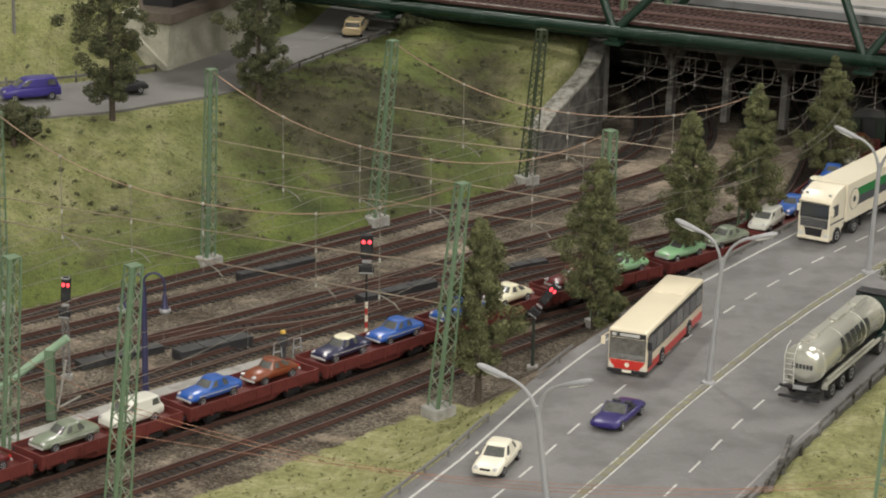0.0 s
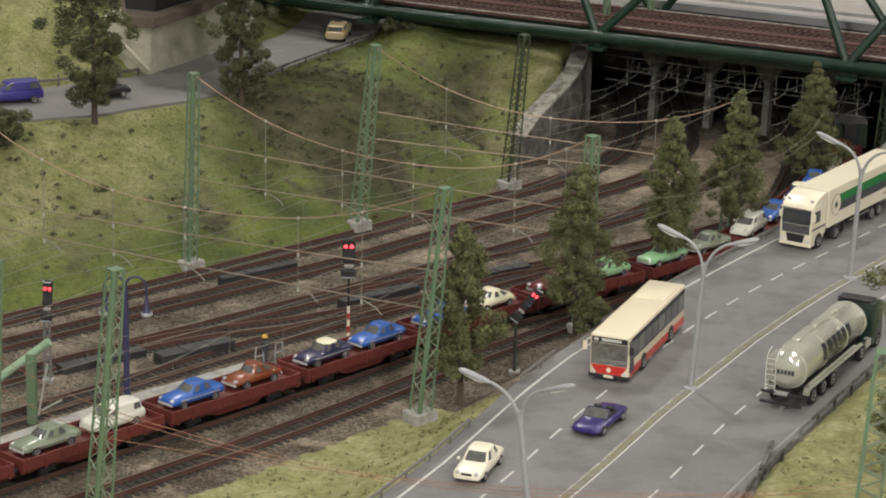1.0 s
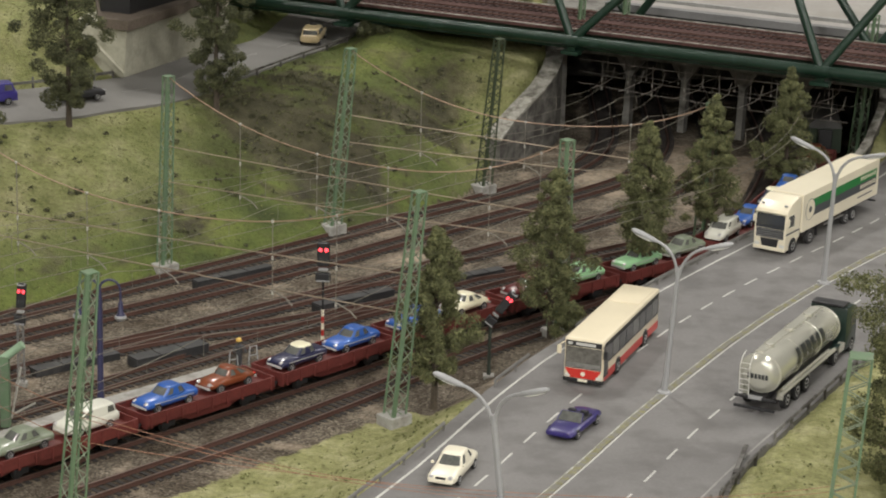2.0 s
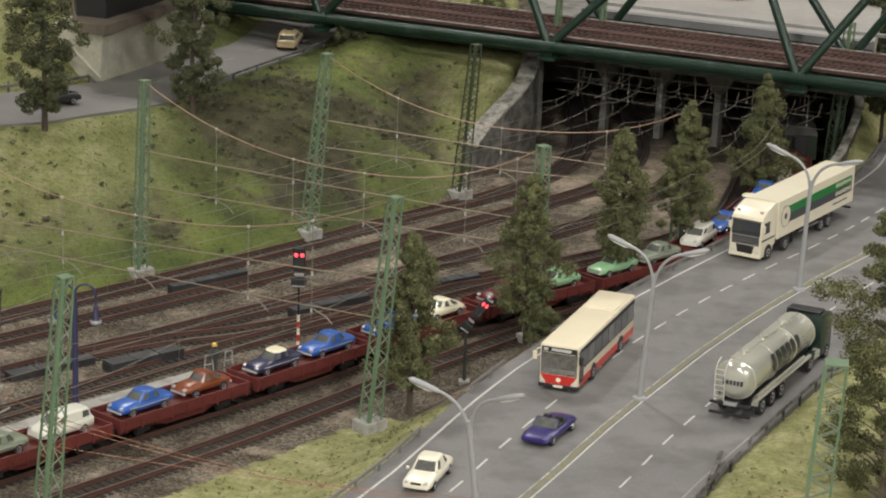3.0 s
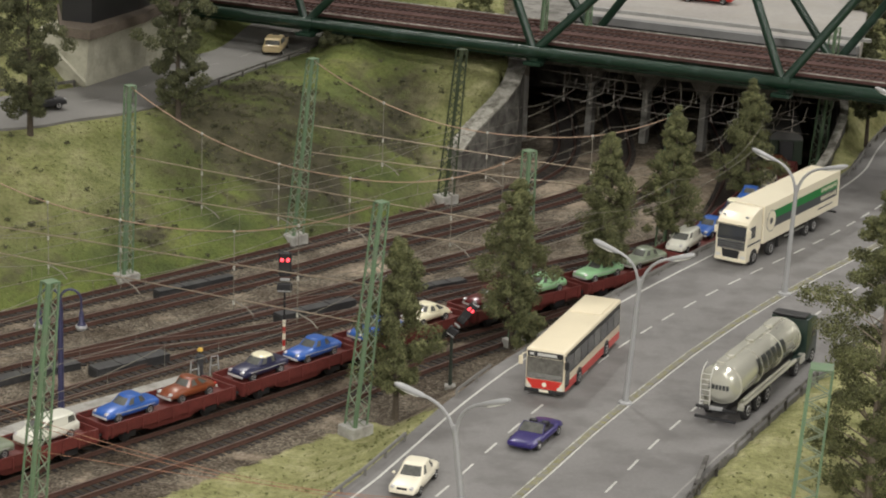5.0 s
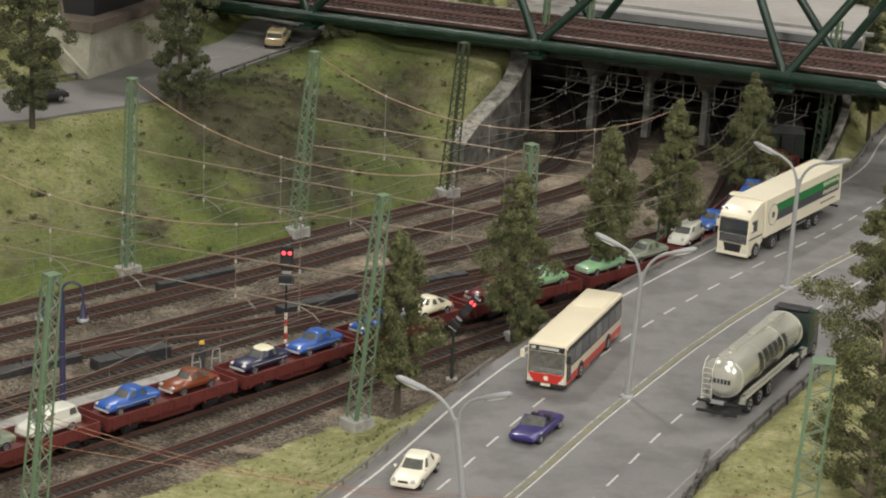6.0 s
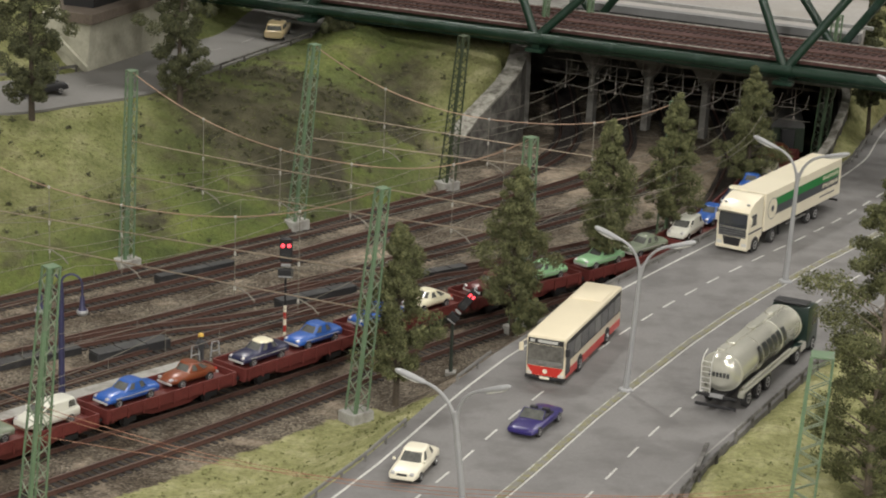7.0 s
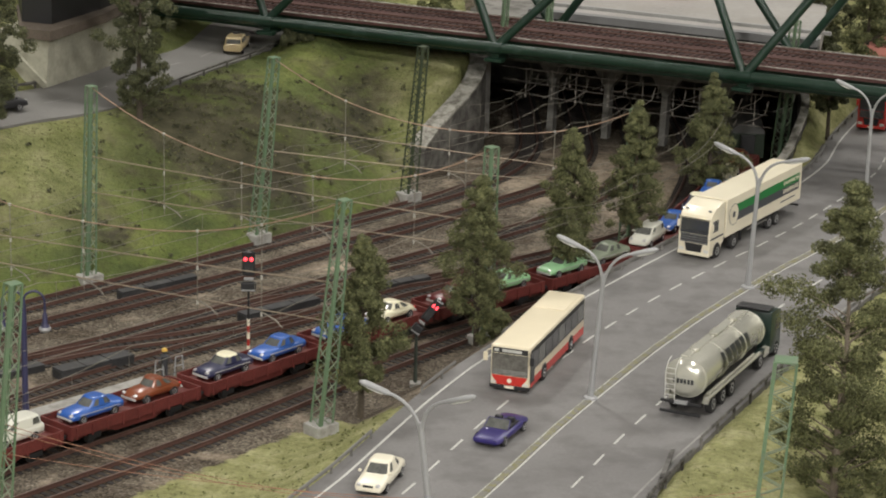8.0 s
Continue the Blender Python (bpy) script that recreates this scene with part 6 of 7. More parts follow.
def contact_wires(key, seed):
    """A contact wire with its carrier over one track."""
    rng = random.Random(seed)
    line = TRACKS[key]
    ob = thing("contact_wire", at(0, 0, 0), "thin grey contact wire hung over the track", "overhead wire", "contact wires")
    s = np.r_[0, np.cumsum(np.linalg.norm(np.diff(line, axis=0), axis=1))]
    low, high = bmesh.new(), bmesh.new()
    n = max(3, int(s[-1] / 1.4))
    span = 20.0
    ph = rng.uniform(0, span)
    pl, ph_pts = [], []
    for u in np.linspace(0, s[-1], n):
        p = [np.interp(u, s, line[:, k]) for k in (0, 1)]
        t = ((u + ph) % span) / span
        z = BED + 5.6
        pl.append((p[0], p[1], z))
        ph_pts.append((p[0], p[1], z + 0.5 + 1.0 * (2 * t - 1) ** 2))
    tube(low, pl, 0.021, 4)
    tube(high, ph_pts, 0.02, 4)
    for a, b in list(zip(pl, ph_pts))[::3]:
        one = bmesh.new()
        part("dropper", rod(one, a, b, 0.018, n=4), STEEL_WIRE, ob)
    part("contact_line", low, STEEL_WIRE, ob)
    part("carrier_line", high, STEEL_WIRE, ob)


for i, key in enumerate("abcdef"):
    contact_wires(key, i)


def tunnel_wiring():
    """Brackets, spans and bent steady arms in the mouth of the tunnel."""
    rng = random.Random(5)

    def put(bm):
        for v in bm.verts:
            u, w = v.co.x - 20.0, v.co.y
            v.co.x, v.co.y = 19.9 + 0.906 * u + 0.424 * w, 207.95 - 0.424 * u + 0.906 * w
        return bm
    ob = thing("tunnel_wiring", at(0, 0, 0), "tangle of pale wires and brackets in the tunnel mouth", "overhead wire")
    for y in (-1.4, 4.2):
        for z in (4.7, 3.5, 2.5):
            bm = bmesh.new()
            tube(bm, hang((8.2, y + rng.uniform(-0.5, 0.5), z + rng.uniform(-0.2, 0.2)), (33, y + rng.uniform(-0.5, 0.5), z + rng.uniform(-0.5, 0.3)), 0.2, 8), 0.03, 4)
            part("span_wire", put(bm), TUNNEL_WIRE, ob)
        for x in (10.6, 13.0, 15.9, 18.6, 21.2, 24.0, 26.6, 29.4, 32.0):
            bm = bmesh.new()
            x1 = x + rng.uniform(-0.6, 0.6)
            rod(bm, (x1, y, 5.0), (x1, y, 2.6), 0.035, n=5)
            dr = part("dropper", put(bm), TUNNEL_WIRE, ob)
            bm = bmesh.new()
            w = rng.uniform(1.2, 2.0)
            tube(bm, [(x1 + w, y - 0.6, 4.6), (x1 + w * 0.8, y - 0.5, 3.5), (x1 + 0.3, y - 0.2, 2.9), (x1 - 0.9, y, 2.3)], 0.035, 5)
            part("steady_arm", put(bm), INSULATOR if x1 > x else TUNNEL_WIRE, dr)
            for z in (3.2, 2.4):
                bm = bmesh.new()
                lathe(bm, [(0.05, -0.14), (0.1, -0.07), (0.05, 0), (0.1, 0.07), (0.05, 0.14)], 8, "z", (x1, y - 0.05, z))
                part("insulator", put(bm), INSULATOR, dr)


tunnel_wiring()


# ---- signals ----
SIGNAL_BLACK = material("signal_black", (0.018, 0.018, 0.02), 0.6, vary=0.2, scale=1, fine=6, bump=0.05)
RED_GLOW = bpy.data.materials.new("red_signal_light")
RED_GLOW.use_nodes = True
RED_GLOW.node_tree.nodes["Principled BSDF"].inputs["Base Color"].default_value = (0.6, 0.02, 0.02, 1)
RED_GLOW.node_tree.nodes["Principled BSDF"].inputs["Emission Color"].default_value = (1.0, 0.06, 0.08, 1)
RED_GLOW.node_tree.nodes["Principled BSDF"].inputs["Emission Strength"].default_value = 3.0
STRIPE_RED = paint("stripe_red", (0.4, 0.03, 0.025))


def light_signal(m, lean, stripes, head_z, label, lattice=False, slim=1.0):
    ob = thing("railway_signal", m, label, "railway signal", "railway light signals")
    if stripes:
        for i in range(6):
            bm = bmesh.new()
            rod(bm, (0, 0, -0.3 + i * 0.45), (0, 0, 0.15 + i * 0.45), 0.1, n=8)
            part("post_band", bm, WHITE if i % 2 else STRIPE_RED, ob, "white and red post band" if i == 0 else "")
        bm = bmesh.new()
        rod(bm, (0, 0, 2.4), (0, 0, head_z), 0.07, n=8)
        part("post", bm, SIGNAL_BLACK, ob)
    elif lattice:
        for sx, sy in ((-1, -1), (1, -1), (1, 1), (-1, 1)):
            bm = bmesh.new()
            beam(bm, (sx * 0.2, sy * 0.2, -0.3), (sx * 0.16, sy * 0.16, head_z), 0.06)
            part("upright", bm, GUARD, ob)
        bm = bmesh.new()
        for i in range(12):
            z0, z1 = i * head_z / 12, (i + 1) * head_z / 12
            s = 1 if i % 2 else -1
            for q in (-0.2, 0.2):
                beam(bm, (-0.2 * s, q, z0), (0.2 * s, q, z1), 0.04)
                beam(bm, (q, -0.2 * s, z0), (q, 0.2 * s, z1), 0.04)
        part("lattice", bm, GUARD, ob)
    else:
        bm = bmesh.new()
        rod(bm, (0, 0, -0.3), (0, 0, head_z), 0.13, 0.1, n=8)
        part("post", bm, material("post_green", (0.035, 0.045, 0.035), 0.6), ob)
    bm = bmesh.new()
    box(bm, -0.35, 0.35, -0.35, 0.35, -0.4, 0.0, 0.05)
    part("foot", bm, CONCRETE, ob)
    tilt = Matrix.Translation((0, 0, head_z)) @ Matrix.Rotation(radians(lean), 4, "Y")

    def headed(bm):
        for v in bm.verts:
            v.co.x *= slim
        bm.transform(tilt)
        return bm
    bm = bmesh.new()
    box(bm, -0.42, 0.42, -0.16, 0.16, 0.75, 2.4, 0.12)
    head = part("signal_head", headed(bm), SIGNAL_BLACK, ob, "black signal head")
    bm = bmesh.new()
    box(bm, -0.5, 0.5, -0.3, 0.14, -0.25, 0.35, 0.1)
    part("lower_head", headed(bm), SIGNAL_BLACK, ob, "black distant-signal head")
    bm = bmesh.new()
    box(bm, -0.45, 0.45, -0.34, -0.3, -0.2, -0.12)
    box(bm, -0.3, 0.3, -0.2, 0.2, 0.5, 0.58)
    part("bracket", headed(bm), LAMP_GREY, ob, "pale bracket")
    for x in (-0.2, 0.2):
        bm = bmesh.new()
        lathe(bm, [(0.13, -0.2), (0.11, -0.23), (0.04, -0.25)], 12, "y", (x, 0, 1.9))
        part("red_lamp", headed(bm), RED_GLOW, head, "glowing red lamp", smooth=True)
        bm = bmesh.new()
        lathe(bm, [(0.13, -0.17), (0.12, -0.2)], 10, "y", (x, 0, 1.2))
        part("dark_lens", headed(bm), GLASS, head)
    bm = bmesh.new()
    tube(bm, [(-0.3, -0.15, 2.42), (-0.3, -0.5, 2.4), (0.3, -0.5, 2.4), (0.3, -0.15, 2.42)], 0.04)
    part("visor", headed(bm), LAMP_GREY if lean else SIGNAL_BLACK, head)
    return ob


light_signal(at(-9.8, 150.4, -1.8), 0, True, 4.6, "black light signal with two red lamps on a striped post")
light_signal(at(1.1, 145.6, -1.8), 37, False, 3.55, "black leaning light signal with two red lamps on a thin post", slim=0.66)
light_signal(at(-27.85, 141.5, -1.8), 4, False, 4.0, "black light signal with red lamps on a lattice post", True, slim=0.72)


# ---- platform between the tracks ----
def platform():
    ob = thing("platform", at(0, 0, 0), "weathered grey concrete platform slab between the tracks", "platform", kind="structure")
    pts = [(-42, 107.5), (-13.0, 142.4), (-15.6, 144.4), (-22.6, 137.0), (-45, 110)]
    bm = bmesh.new()
    slab(bm, pts, BED - 0.4, BED + 0.55)
    bmesh.ops.bevel(bm, geom=list(bm.edges), offset=0.05, segments=1, affect="EDGES")
    part("slab", bm, CONCRETE, ob)
    fence = thing("railing", at(0, 0, 0), "thin dark metal railing along the platform edge", "railing")
    a, b = Vector((-42, 107.5, BED + 0.55)) + Vector((-0.2, 0.3, 0)), Vector((-13.1, 142.4, BED + 0.55)) + Vector((-0.2, 0.2, 0))
    n = 30
    for i in range(n + 1):
        p = a.lerp(b, i / n)
        bm = bmesh.new()
        rod(bm, p, p + Vector((0, 0, 1.0)), 0.035, n=5)
        part("post", bm, BLACK, fence)
    for z in (0.55, 1.0):
        bm = bmesh.new()
        rod(bm, a + Vector((0, 0, z)), b + Vector((0, 0, z)), 0.022, n=5)
        part("bar", bm, BLACK, fence)


platform()


def figurine():
    """A small painted figure, kept as one plain shape."""
    bm = bmesh.new()
    for s in (-0.12, 0.12):
        rod(bm, (s, 0, 0), (s * 0.8, 0, 0.85), 0.09, 0.11, 8)
    lathe(bm, [(0.2, 0.8), (0.24, 1.1), (0.26, 1.4), (0.12, 1.52), (0.1, 1.56), (0.14, 1.66), (0.14, 1.78), (0.06, 1.86)], 10)
    for s in (-1, 1):
        rod(bm, (s * 0.25, 0, 1.4), (s * 0.42, -0.25, 1.05), 0.07, 0.06, 6)
    ob = part("figurine", bm, material("figure_dark", (0.05, 0.05, 0.055), 0.7), None, "", True)
    ob.matrix_world = at(-14.6, 143.9, BED + 0.55, 20)
    tagged(ob, "small dark painted figurine standing on the platform", "figurine")
    hat = bmesh.new()
    lathe(hat, [(0.2, 0.0), (0.19, 0.05), (0.15, 0.16), (0.05, 0.22)], 10)
    h = part("helmet", hat, paint("helmet_yellow", (0.65, 0.42, 0.08)), None, "", True)
    h.matrix_world = at(-14.6, 143.9, BED + 0.55 + 1.74)
    tagged(h, "tiny yellow helmet on the platform figurine", "helmet")
    fr = thing("white_barrier", at(-14.3, 144.1, BED + 0.55, 40), "small white metal barrier frame on the platform", "barrier")
    for x in (-0.8, 0.7):
        bm = bmesh.new()
        tube(bm, [(x - 0.35, 0, 0), (x - 0.25, 0, 1.2), (x + 0.25, 0, 1.2), (x + 0.35, 0, 0)], 0.05)
        part("frame", bm, LAMP_GREY, fr)
        bm = bmesh.new()
        rod(bm, (x - 0.3, 0, 0.6), (x + 0.3, 0, 0.6), 0.04, n=5)
        part("bar", bm, LAMP_GREY, fr)


figurine()


def arch_lamp():
    ob = thing("platform_lamp", at(-21.95, 135.4, BED + 0.55, 0), "navy blue arched lamp post with glass bell heads", "lamp post")
    bm = bmesh.new()
    lathe(bm, [(0.42, 0), (0.42, 0.12), (0.24, 0.3), (0.19, 1.2), (0.17, 6.9), (0.1, 7.7)], 12)
    part("post", bm, NAVY, ob, smooth=True)
    for s in (-1, 1):
        pts = [(0, 0, 7.1)] + [(s * 0.62 * (1 - math.cos(a)), 0, 7.5 + 0.65 * math.sin(a)) for a in np.linspace(0.2, math.pi, 12)] + [(s * 1.24, 0, 6.9)]
        bm = bmesh.new()
        tube(bm, pts, 0.075, 8)
        arm = part("arm", bm, NAVY, ob, smooth=True)
        bm = bmesh.new()
        lathe(bm, [(0.08, 6.9), (0.15, 6.7), (0.16, 6.2), (0.28, 5.98)], 14, "z", (s * 1.24, 0, 0))
        part("hood", bm, NAVY, arm, smooth=True)
        bm = bmesh.new()
        lathe(bm, [(0.32, 5.98), (0.36, 5.85), (0.26, 5.7), (0.1, 5.64)], 14, "z", (s * 1.24, 0, 0))
        part("glass_bell", bm, LAMP_GREY, arm, "milky glass bell", smooth=True)


arch_lamp()


def loading_crane():
    ob = thing("loading_crane", at(-27.4, 134.2, BED + 0.2, 0), "pale green loading crane arm on a green post", "crane")
    pale = paint("crane_green", (0.30, 0.44, 0.30), 0.45)
    bm = bmesh.new()
    box(bm, -0.28, 0.28, -0.28, 0.28, -0.4, 4.0, 0.04)
    part("post", bm, MAST_GREEN, ob)
    bm = bmesh.new()
    rod(bm, (-3.4, 0, 1.2), (1.1, 0, 4.75), 0.24, n=12)
    part("arm", bm, pale, ob, "pale green boom", smooth=True)
    for a, b in (((1.0, -0.2, 3.4), (0.4, -0.2, 0.2)), ((1.8, -0.2, 1.2), (0.4, -0.2, 0.4)), ((-2.4, -0.2, 1.4), (-2.8, -0.3, 0.0))):
        bm = bmesh.new()
        rod(bm, a, b, 0.07, n=6)
        part("strut", bm, INSULATOR, ob, "pale strut")


loading_crane()

DUCT = material("cable_duct", (0.03, 0.03, 0.032), 0.55, vary=0.3, scale=0.4, fine=4, bump=0.1, stain=(0.055, 0.055, 0.055), stain_amount=0.25)


def cable_duct(a, b, w, h, label, cover=False):
    a, b = Vector((*a, BED - 0.25)), Vector((*b, BED - 0.25))
    ob = thing("cable_duct", Matrix.Translation(a * K) @ Matrix.Rotation(math.atan2((b - a).y, (b - a).x), 4, "Z"), label, "cable duct", "cable ducts beside the tracks")
    L = (b - a).length
    bm = bmesh.new()
    box(bm, 0, L, -w / 2, w / 2, -0.1, h, 0.06)
    part("trough", bm, DUCT, ob)
    n = 3
    for i in range(n):
        bm = bmesh.new()
        box(bm, L * i / n + 0.04, L * (i + 1) / n - 0.04, -w / 2 - 0.05, w / 2 + 0.05, h, h + 0.1, 0.02)
        part("lid", bm, DUCT, ob)


D_LABEL = "black rectangular cable duct lying in the ballast"
cable_duct((-19.6, 162.3), (-14.7, 166.8), 0.7, 0.5, D_LABEL)
cable_duct((-21.6, 145.6), (-17.4, 149.3), 1.1, 0.5, D_LABEL)
cable_duct((-10.8, 157.9), (-5.8, 162.2), 0.9, 0.5, D_LABEL)
cable_duct((-27.5, 143.3), (-22.8, 147.3), 0.9, 0.35, D_LABEL)
cable_duct((-1.5, 165.6), (2.0, 168.2), 0.8, 0.4, D_LABEL)


# ---- the train ----
TB = TRACKS["b"]
TS = np.r_[0, np.cumsum(np.linalg.norm(np.diff(TB, axis=0), axis=1))]
RAIL = BED + 0.03


def on_track(s):
    return Vector((float(np.interp(s, TS, TB[:, 0])), float(np.interp(s, TS, TB[:, 1])), RAIL))


def vehicle_pose(s, half):
    a, b = on_track(s - half), on_track(s + half)
    c = (a + b) / 2
    return Matrix.Translation(c * K) @ Matrix.Rotation(math.atan2((b - a).y, (b - a).x), 4, "Z")


def bogie_wheel(ob, x, y, r=0.45):
    bm = bmesh.new()
    lathe(bm, [(r * 0.3, y - 0.06), (r, y - 0.06), (r, y + 0.06), (r * 0.3, y + 0.06)], 16, "y", (x, 0, r))
    part("wheel", bm, BLACK, ob, smooth=True)


def flat_wagon(s):
    ob = thing("flat_wagon", vehicle_pose(s, 3.5), "red-brown low-sided flat wagon on the rails", "railway wagon", "flat wagons of the train")
    L, w, z = 5.05, 1.4, 1.2
    bm = bmesh.new()
    box(bm, -L, L, -w, w, z - 0.16, z, 0.02)
    part("floor", bm, WAGON_RED, ob)
    for sgn in (-1, 1):
        bm = bmesh.new()
        box(bm, -L, L, sgn * w - 0.05, sgn * w + 0.05, z - 0.28, z + 0.42, 0.02)
        side = part("side_board", bm, WAGON_RED, ob)
        for i in range(9):
            bm = bmesh.new()
            x = -L + 0.3 + i * (2 * L - 0.6) / 8
            y = sgn * (w + 0.075)
            box(bm, x - 0.07, x + 0.07, y - 0.04, y + 0.04, z - 0.4, z + 0.3, 0.01, 1)
            part("stake", bm, WAGON_RED, side)
        bm = bmesh.new()
        side_prism(bm, [(-L, z - 0.16), (L, z - 0.16), (L, z - 0.5), (2.2, z - 0.5), (1.5, z - 0.75), (-1.5, z - 0.75), (-2.2, z - 0.5), (-L, z - 0.5)], sgn * 1.1 - 0.06, sgn * 1.1 + 0.06)
        part("sole_bar", bm, WAGON_RED, ob)
        for x in (-3.2, 3.2):
            bogie_wheel(ob, x, sgn * 0.75)
            bm = bmesh.new()
            box(bm, x - 0.5, x + 0.5, sgn * 1.12 - 0.08, sgn * 1.12 + 0.08, 0.4, 0.75, 0.04)
            part("axle_box", bm, BLACK, ob)
        for x in (-L, L):
            bm = bmesh.new()
            q = 1 if x > 0 else -1
            lathe(bm, [(0.1, x), (0.1, x + q * 0.3), (0.24, x + q * 0.3), (0.24, x + q * 0.37)], 10, "x", (0, sgn * 0.85, z - 0.28))
            part("buffer", bm, BLACK, ob)
    for x in (-L, L):
        bm = bmesh.new()
        box(bm, x - 0.05, x + 0.05, -w, w, z - 0.45, z + 0.4, 0.02)
        part("end_board", bm, WAGON_RED, ob)
    return ob


COACH_GREEN = material("coach_green", (0.018, 0.03, 0.018), 0.4, vary=0.2, scale=0.4, fine=4, bump=0.03)
COACH_ROOF = material("coach_roof", (0.075, 0.075, 0.075), 0.5, vary=0.2, scale=0.3, fine=4, bump=0.05)
WARM_PANE = material("curtained_window", (0.10, 0.085, 0.04), 0.25, vary=0.4, scale=0.8, fine=2, bump=0.0)


def coach(s):
    ob = thing("railway_coach", vehicle_pose(s, 6.5), "dark green passenger coach with a grey roof", "railway coach", "coaches of the train")
    L, w = 9.2, 1.42
    bm = bmesh.new()
    box(bm, -L, L, -w, w, 0.95, 3.1, 0.05)
    body = part("body", bm, COACH_GREEN, ob)
    bm = bmesh.new()
    prof = [(w * 1.01 * math.cos(a), 3.1 + 0.85 * math.sin(a)) for a in np.linspace(0, math.pi, 14)]
    a = [bm.verts.new((-L, y, z)) for y, z in prof]
    b = [bm.verts.new((L, y, z)) for y, z in prof]
    for i in range(len(prof) - 1):
        bm.faces.new((a[i], a[i + 1], b[i + 1], b[i]))
    bm.faces.new(a)
    bm.faces.new(b[::-1])
    bm.faces.new((a[0], a[-1], b[-1], b[0]))
    part("roof", bm, COACH_ROOF, ob, "grey rounded coach roof", smooth=True)
    for sgn in (-1, 1):
        y = sgn * (w + 0.004)
        for i in range(9):
            x = -L + 1.6 + i * 1.75
            bm = bmesh.new()
            box(bm, x, x + 1.1, y - 0.012, y + 0.012, 1.95, 2.75, 0.02, 1)
            part("window", bm, WARM_PANE, body)
        for x in (-5.8, 5.8):
            for dx in (-1.1, 1.1):
                bogie_wheel(ob, x + dx, sgn * 0.75)
            bm = bmesh.new()
            box(bm, x - 1.7, x + 1.7, sgn * 1.05 - 0.08, sgn * 1.05 + 0.08, 0.4, 0.8, 0.05)
            part("bogie_frame", bm, BLACK, ob)
    bm = bmesh.new()
    box(bm, -2.5, 2.5, -0.9, 0.9, 0.45, 0.95, 0.04)
    part("underframe_box", bm, BLACK, ob)
    for x in (-L - 0.3, L):
        bm = bmesh.new()
        box(bm, x, x + 0.3, -0.6, 0.6, 1.0, 3.0, 0.05)
        part("gangway", bm, BLACK, ob, "black gangway bellows")
    return ob


P = {
    "blue": paint("car_blue", (0.025, 0.10, 0.38)), "green": paint("car_mint", (0.30, 0.56, 0.30)), "cream": paint("car_cream", (0.80, 0.76, 0.56)),
    "brown": paint("car_brown", (0.20, 0.055, 0.022)), "grey": paint("car_grey", (0.20, 0.235, 0.17)), "white": paint("car_white", (0.68, 0.68, 0.60)),
    "night": paint("car_night", (0.02, 0.022, 0.06)), "red": paint("car_maroon", (0.11, 0.012, 0.014)),
}
CARGO = [
    (26.7, [("cream", "round"), ("red", "round")]), (37.5, [("grey", "fin"), ("white", "van")]), (48.3, [("blue", "fin"), ("brown", "round")]), (59.1, [("night", "fin"), ("blue", "fin")]),
    (69.9, [("blue", "fin"), ("cream", "round")]), (80.7, [("red", "round"), ("green", "fin")]), (91.5, [("green", "fin"), ("grey", "fin")]), (102.3, [("white", "van"), ("blue", "fin")]), (113.1, [("night", "fin"), ("blue", "round")]), (123.9, [("cream", "round"), ("brown", "fin")]),
]
WORDS = {"blue": "bright blue", "green": "mint green", "cream": "cream", "brown": "copper brown", "grey": "grey-green", "white": "off-white", "night": "dark blue", "red": "maroon"}
FORMS = {"fin": "long-bonnet saloon", "round": "round-backed coupe", "van": "estate car"}
for s, load in CARGO:
    flat_wagon(s)
    m = vehicle_pose(s, 3.5)
    for (col, form), dx in zip(load, (-2.4, 2.45)):
        roof = P["cream"] if (col == "night") else None
        car(m @ at(dx, 0.1, 1.2, 180), P[col], f"{WORDS[col]} model {FORMS[form]} loaded on a flat wagon", "cars on the train", L=4.0 if form == "fin" else 3.8, W=1.6, H=1.32 if form != "van" else 1.45, kind=form, roof=roof, wheel_r=0.29)
coach(139.4)


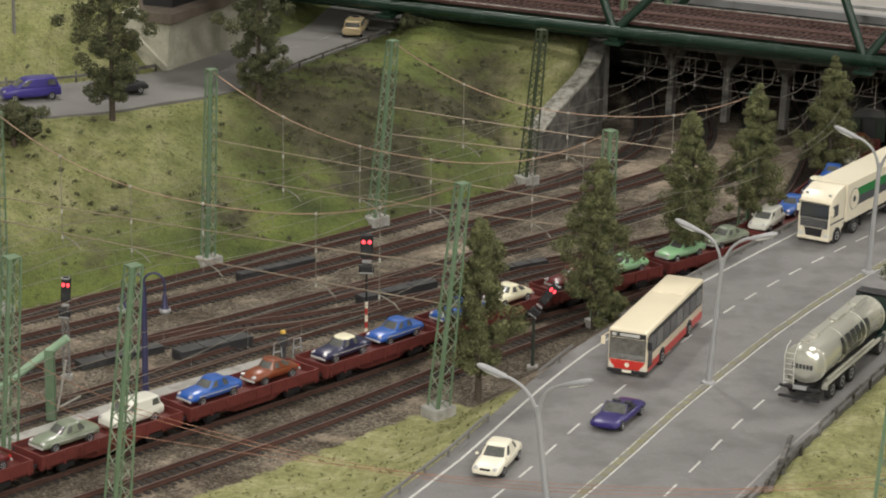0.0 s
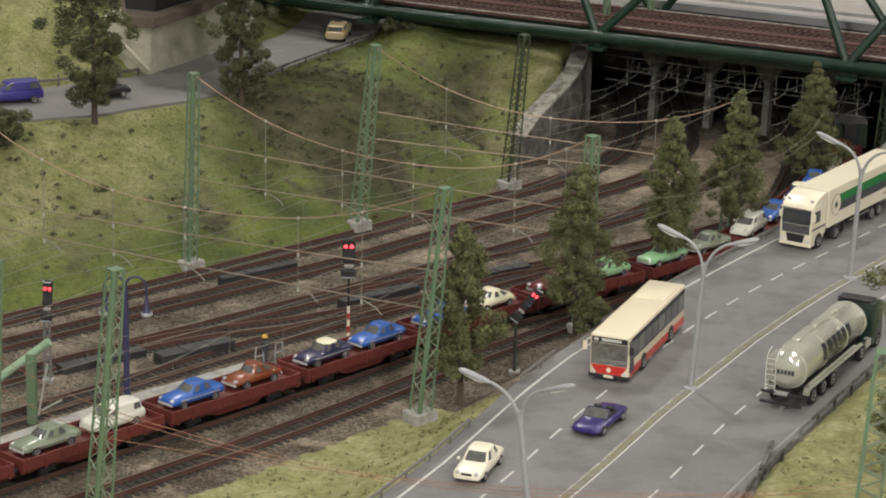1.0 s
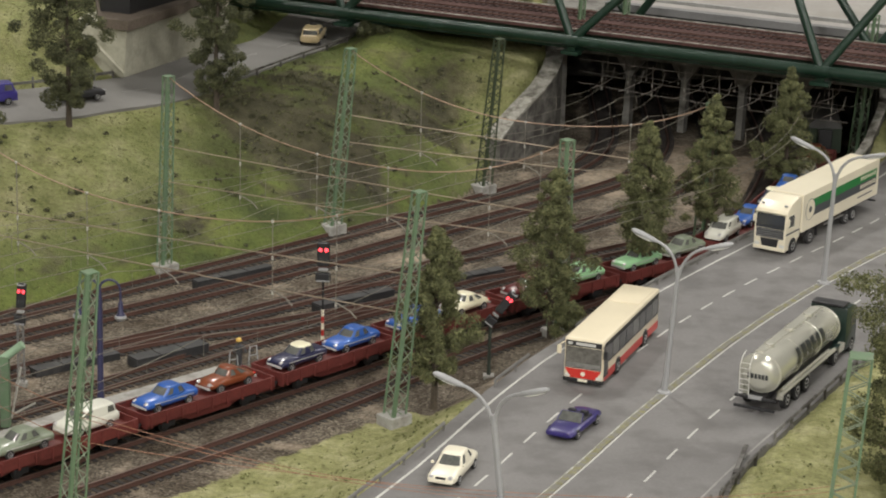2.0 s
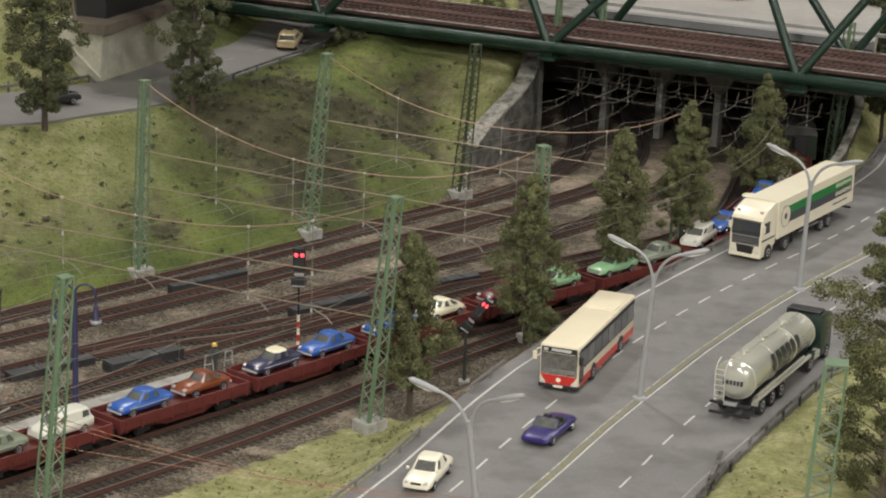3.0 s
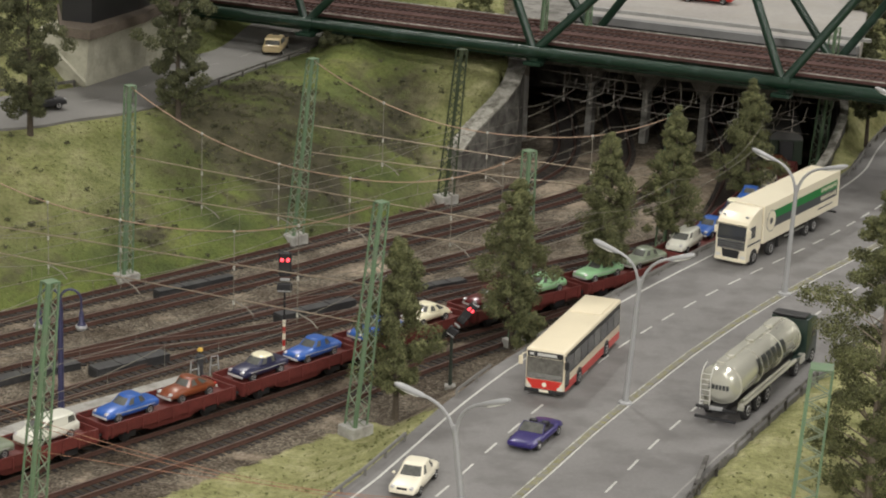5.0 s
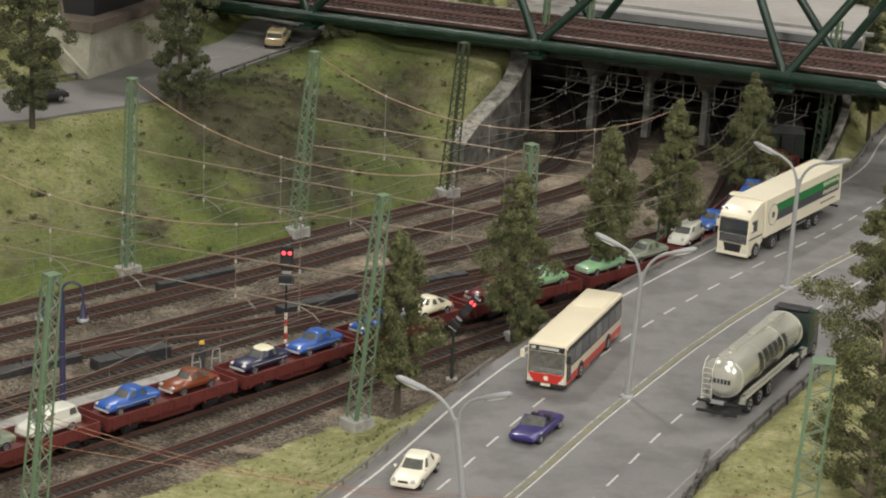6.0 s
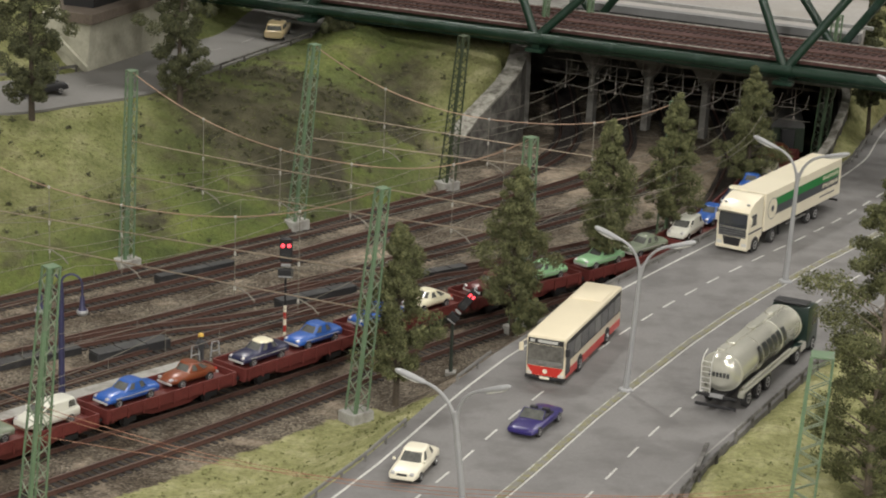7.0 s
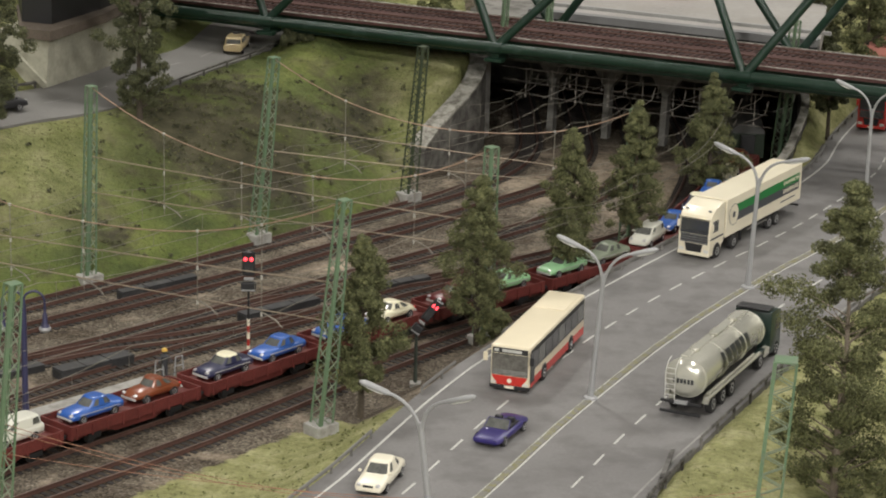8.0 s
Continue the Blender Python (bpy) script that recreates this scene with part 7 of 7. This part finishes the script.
# ---- scattered growth on the grass ----
def scatter(name, count, leaf, size, region, seed, label, kind="stuff", blades=5, squash=0.7):
    rng = np.random.default_rng(seed)
    x = rng.uniform(region[0], region[1], count * (8 if name == "dark_weeds" else 2))
    y = rng.uniform(region[2], region[3], len(x))
    z, g, so, _, _ = terrain(x[None], y[None])
    z, g, so = z[0], g[0], so[0]
    ro, _ = off_line(x, y, ROAD[::3])
    keep = (g > 0.8) & (np.abs(ro) > 9.0) & ~on_back_road(x, y, 0.5)
    if name == "dark_weeds":
        keep &= rng.uniform(0, 1, len(x)) < 0.05 + so * 1.3
    x, y, z = x[keep][:count], y[keep][:count], z[keep][:count]
    P3, N3 = [], []
    for a, b, c in zip(x, y, z):
        k = blades
        s = size * rng.uniform(0.5, 1.6)
        d = rng.normal(0, 1, (k, 3)) * np.array([1, 1, squash])
        d[:, 2] = np.abs(d[:, 2])
        d /= np.linalg.norm(d, axis=1)[:, None]
        P3.append(np.array([a, b, c]) + d * s * rng.uniform(0.2, 1, (k, 1)))
        N3.append(d)
    V, F = leaf_cloud(np.vstack(P3), np.vstack(N3), min(size * 0.42, 0.14), rng)
    me = bpy.data.meshes.new(name)
    me.from_pydata((V * K).tolist(), [], F)
    me.materials.append(leaf)
    return tagged(new(name, me), label, "plants", kind=kind)


scatter("grass_tufts", 4800, GRASS_TUFT, 0.16, (-45, 12, 120, 235), 3, "short yellow-green flock grass tufts on the slopes")
scatter("grass_tufts", 900, GRASS_TUFT, 0.16, (10, 40, 105, 160), 4, "short yellow-green flock grass tufts on the verge")
scatter("dark_weeds", 460, SHRUB_DARK, 0.26, (-42, 6, 160, 215), 8, "small dark weeds and shrubs on the slope", blades=16)
scatter("low_shrubs", 14, SHRUB_DARK, 0.5, (-34, 4, 166, 205), 18, "low dusty green shrubs on the slope", blades=60, squash=0.5)


def salmon_container():
    ob = thing("container", at(45.2, 226, 0, 66), "salmon-pink box container standing behind the bridge", "container")
    mt = paint("salmon_paint", (0.55, 0.22, 0.18), 0.6, 0.0)
    bm = bmesh.new()
    box(bm, -3, 3, -1.25, 1.25, 0.3, 5.0, 0.05)
    part("body", bm, mt, ob)
    for x in (-2.9, 2.9):
        for y in (-1.2, 1.2):
            bm = bmesh.new()
            box(bm, x - 0.12, x + 0.12, y - 0.12, y + 0.12, -0.3, 5.06, 0.02)
            part("corner_post", bm, mt, ob)


salmon_container()


def field_pole():
    ob = thing("field_pole", at(-40.8, 190, ground_height(-40.8, 190) - 0.1), "thin grey-green pole on the grass behind the back road", "pole")
    bm = bmesh.new()
    rod(bm, (0, 0, 0), (0, 0, 11), 0.14, 0.09, 8)
    part("shaft", bm, GUARD, ob, smooth=True)
    bm = bmesh.new()
    rod(bm, (-0.7, 0, 10.2), (0.7, 0, 10.2), 0.06, n=6)
    part("cross_arm", bm, GUARD, ob)


field_pole()
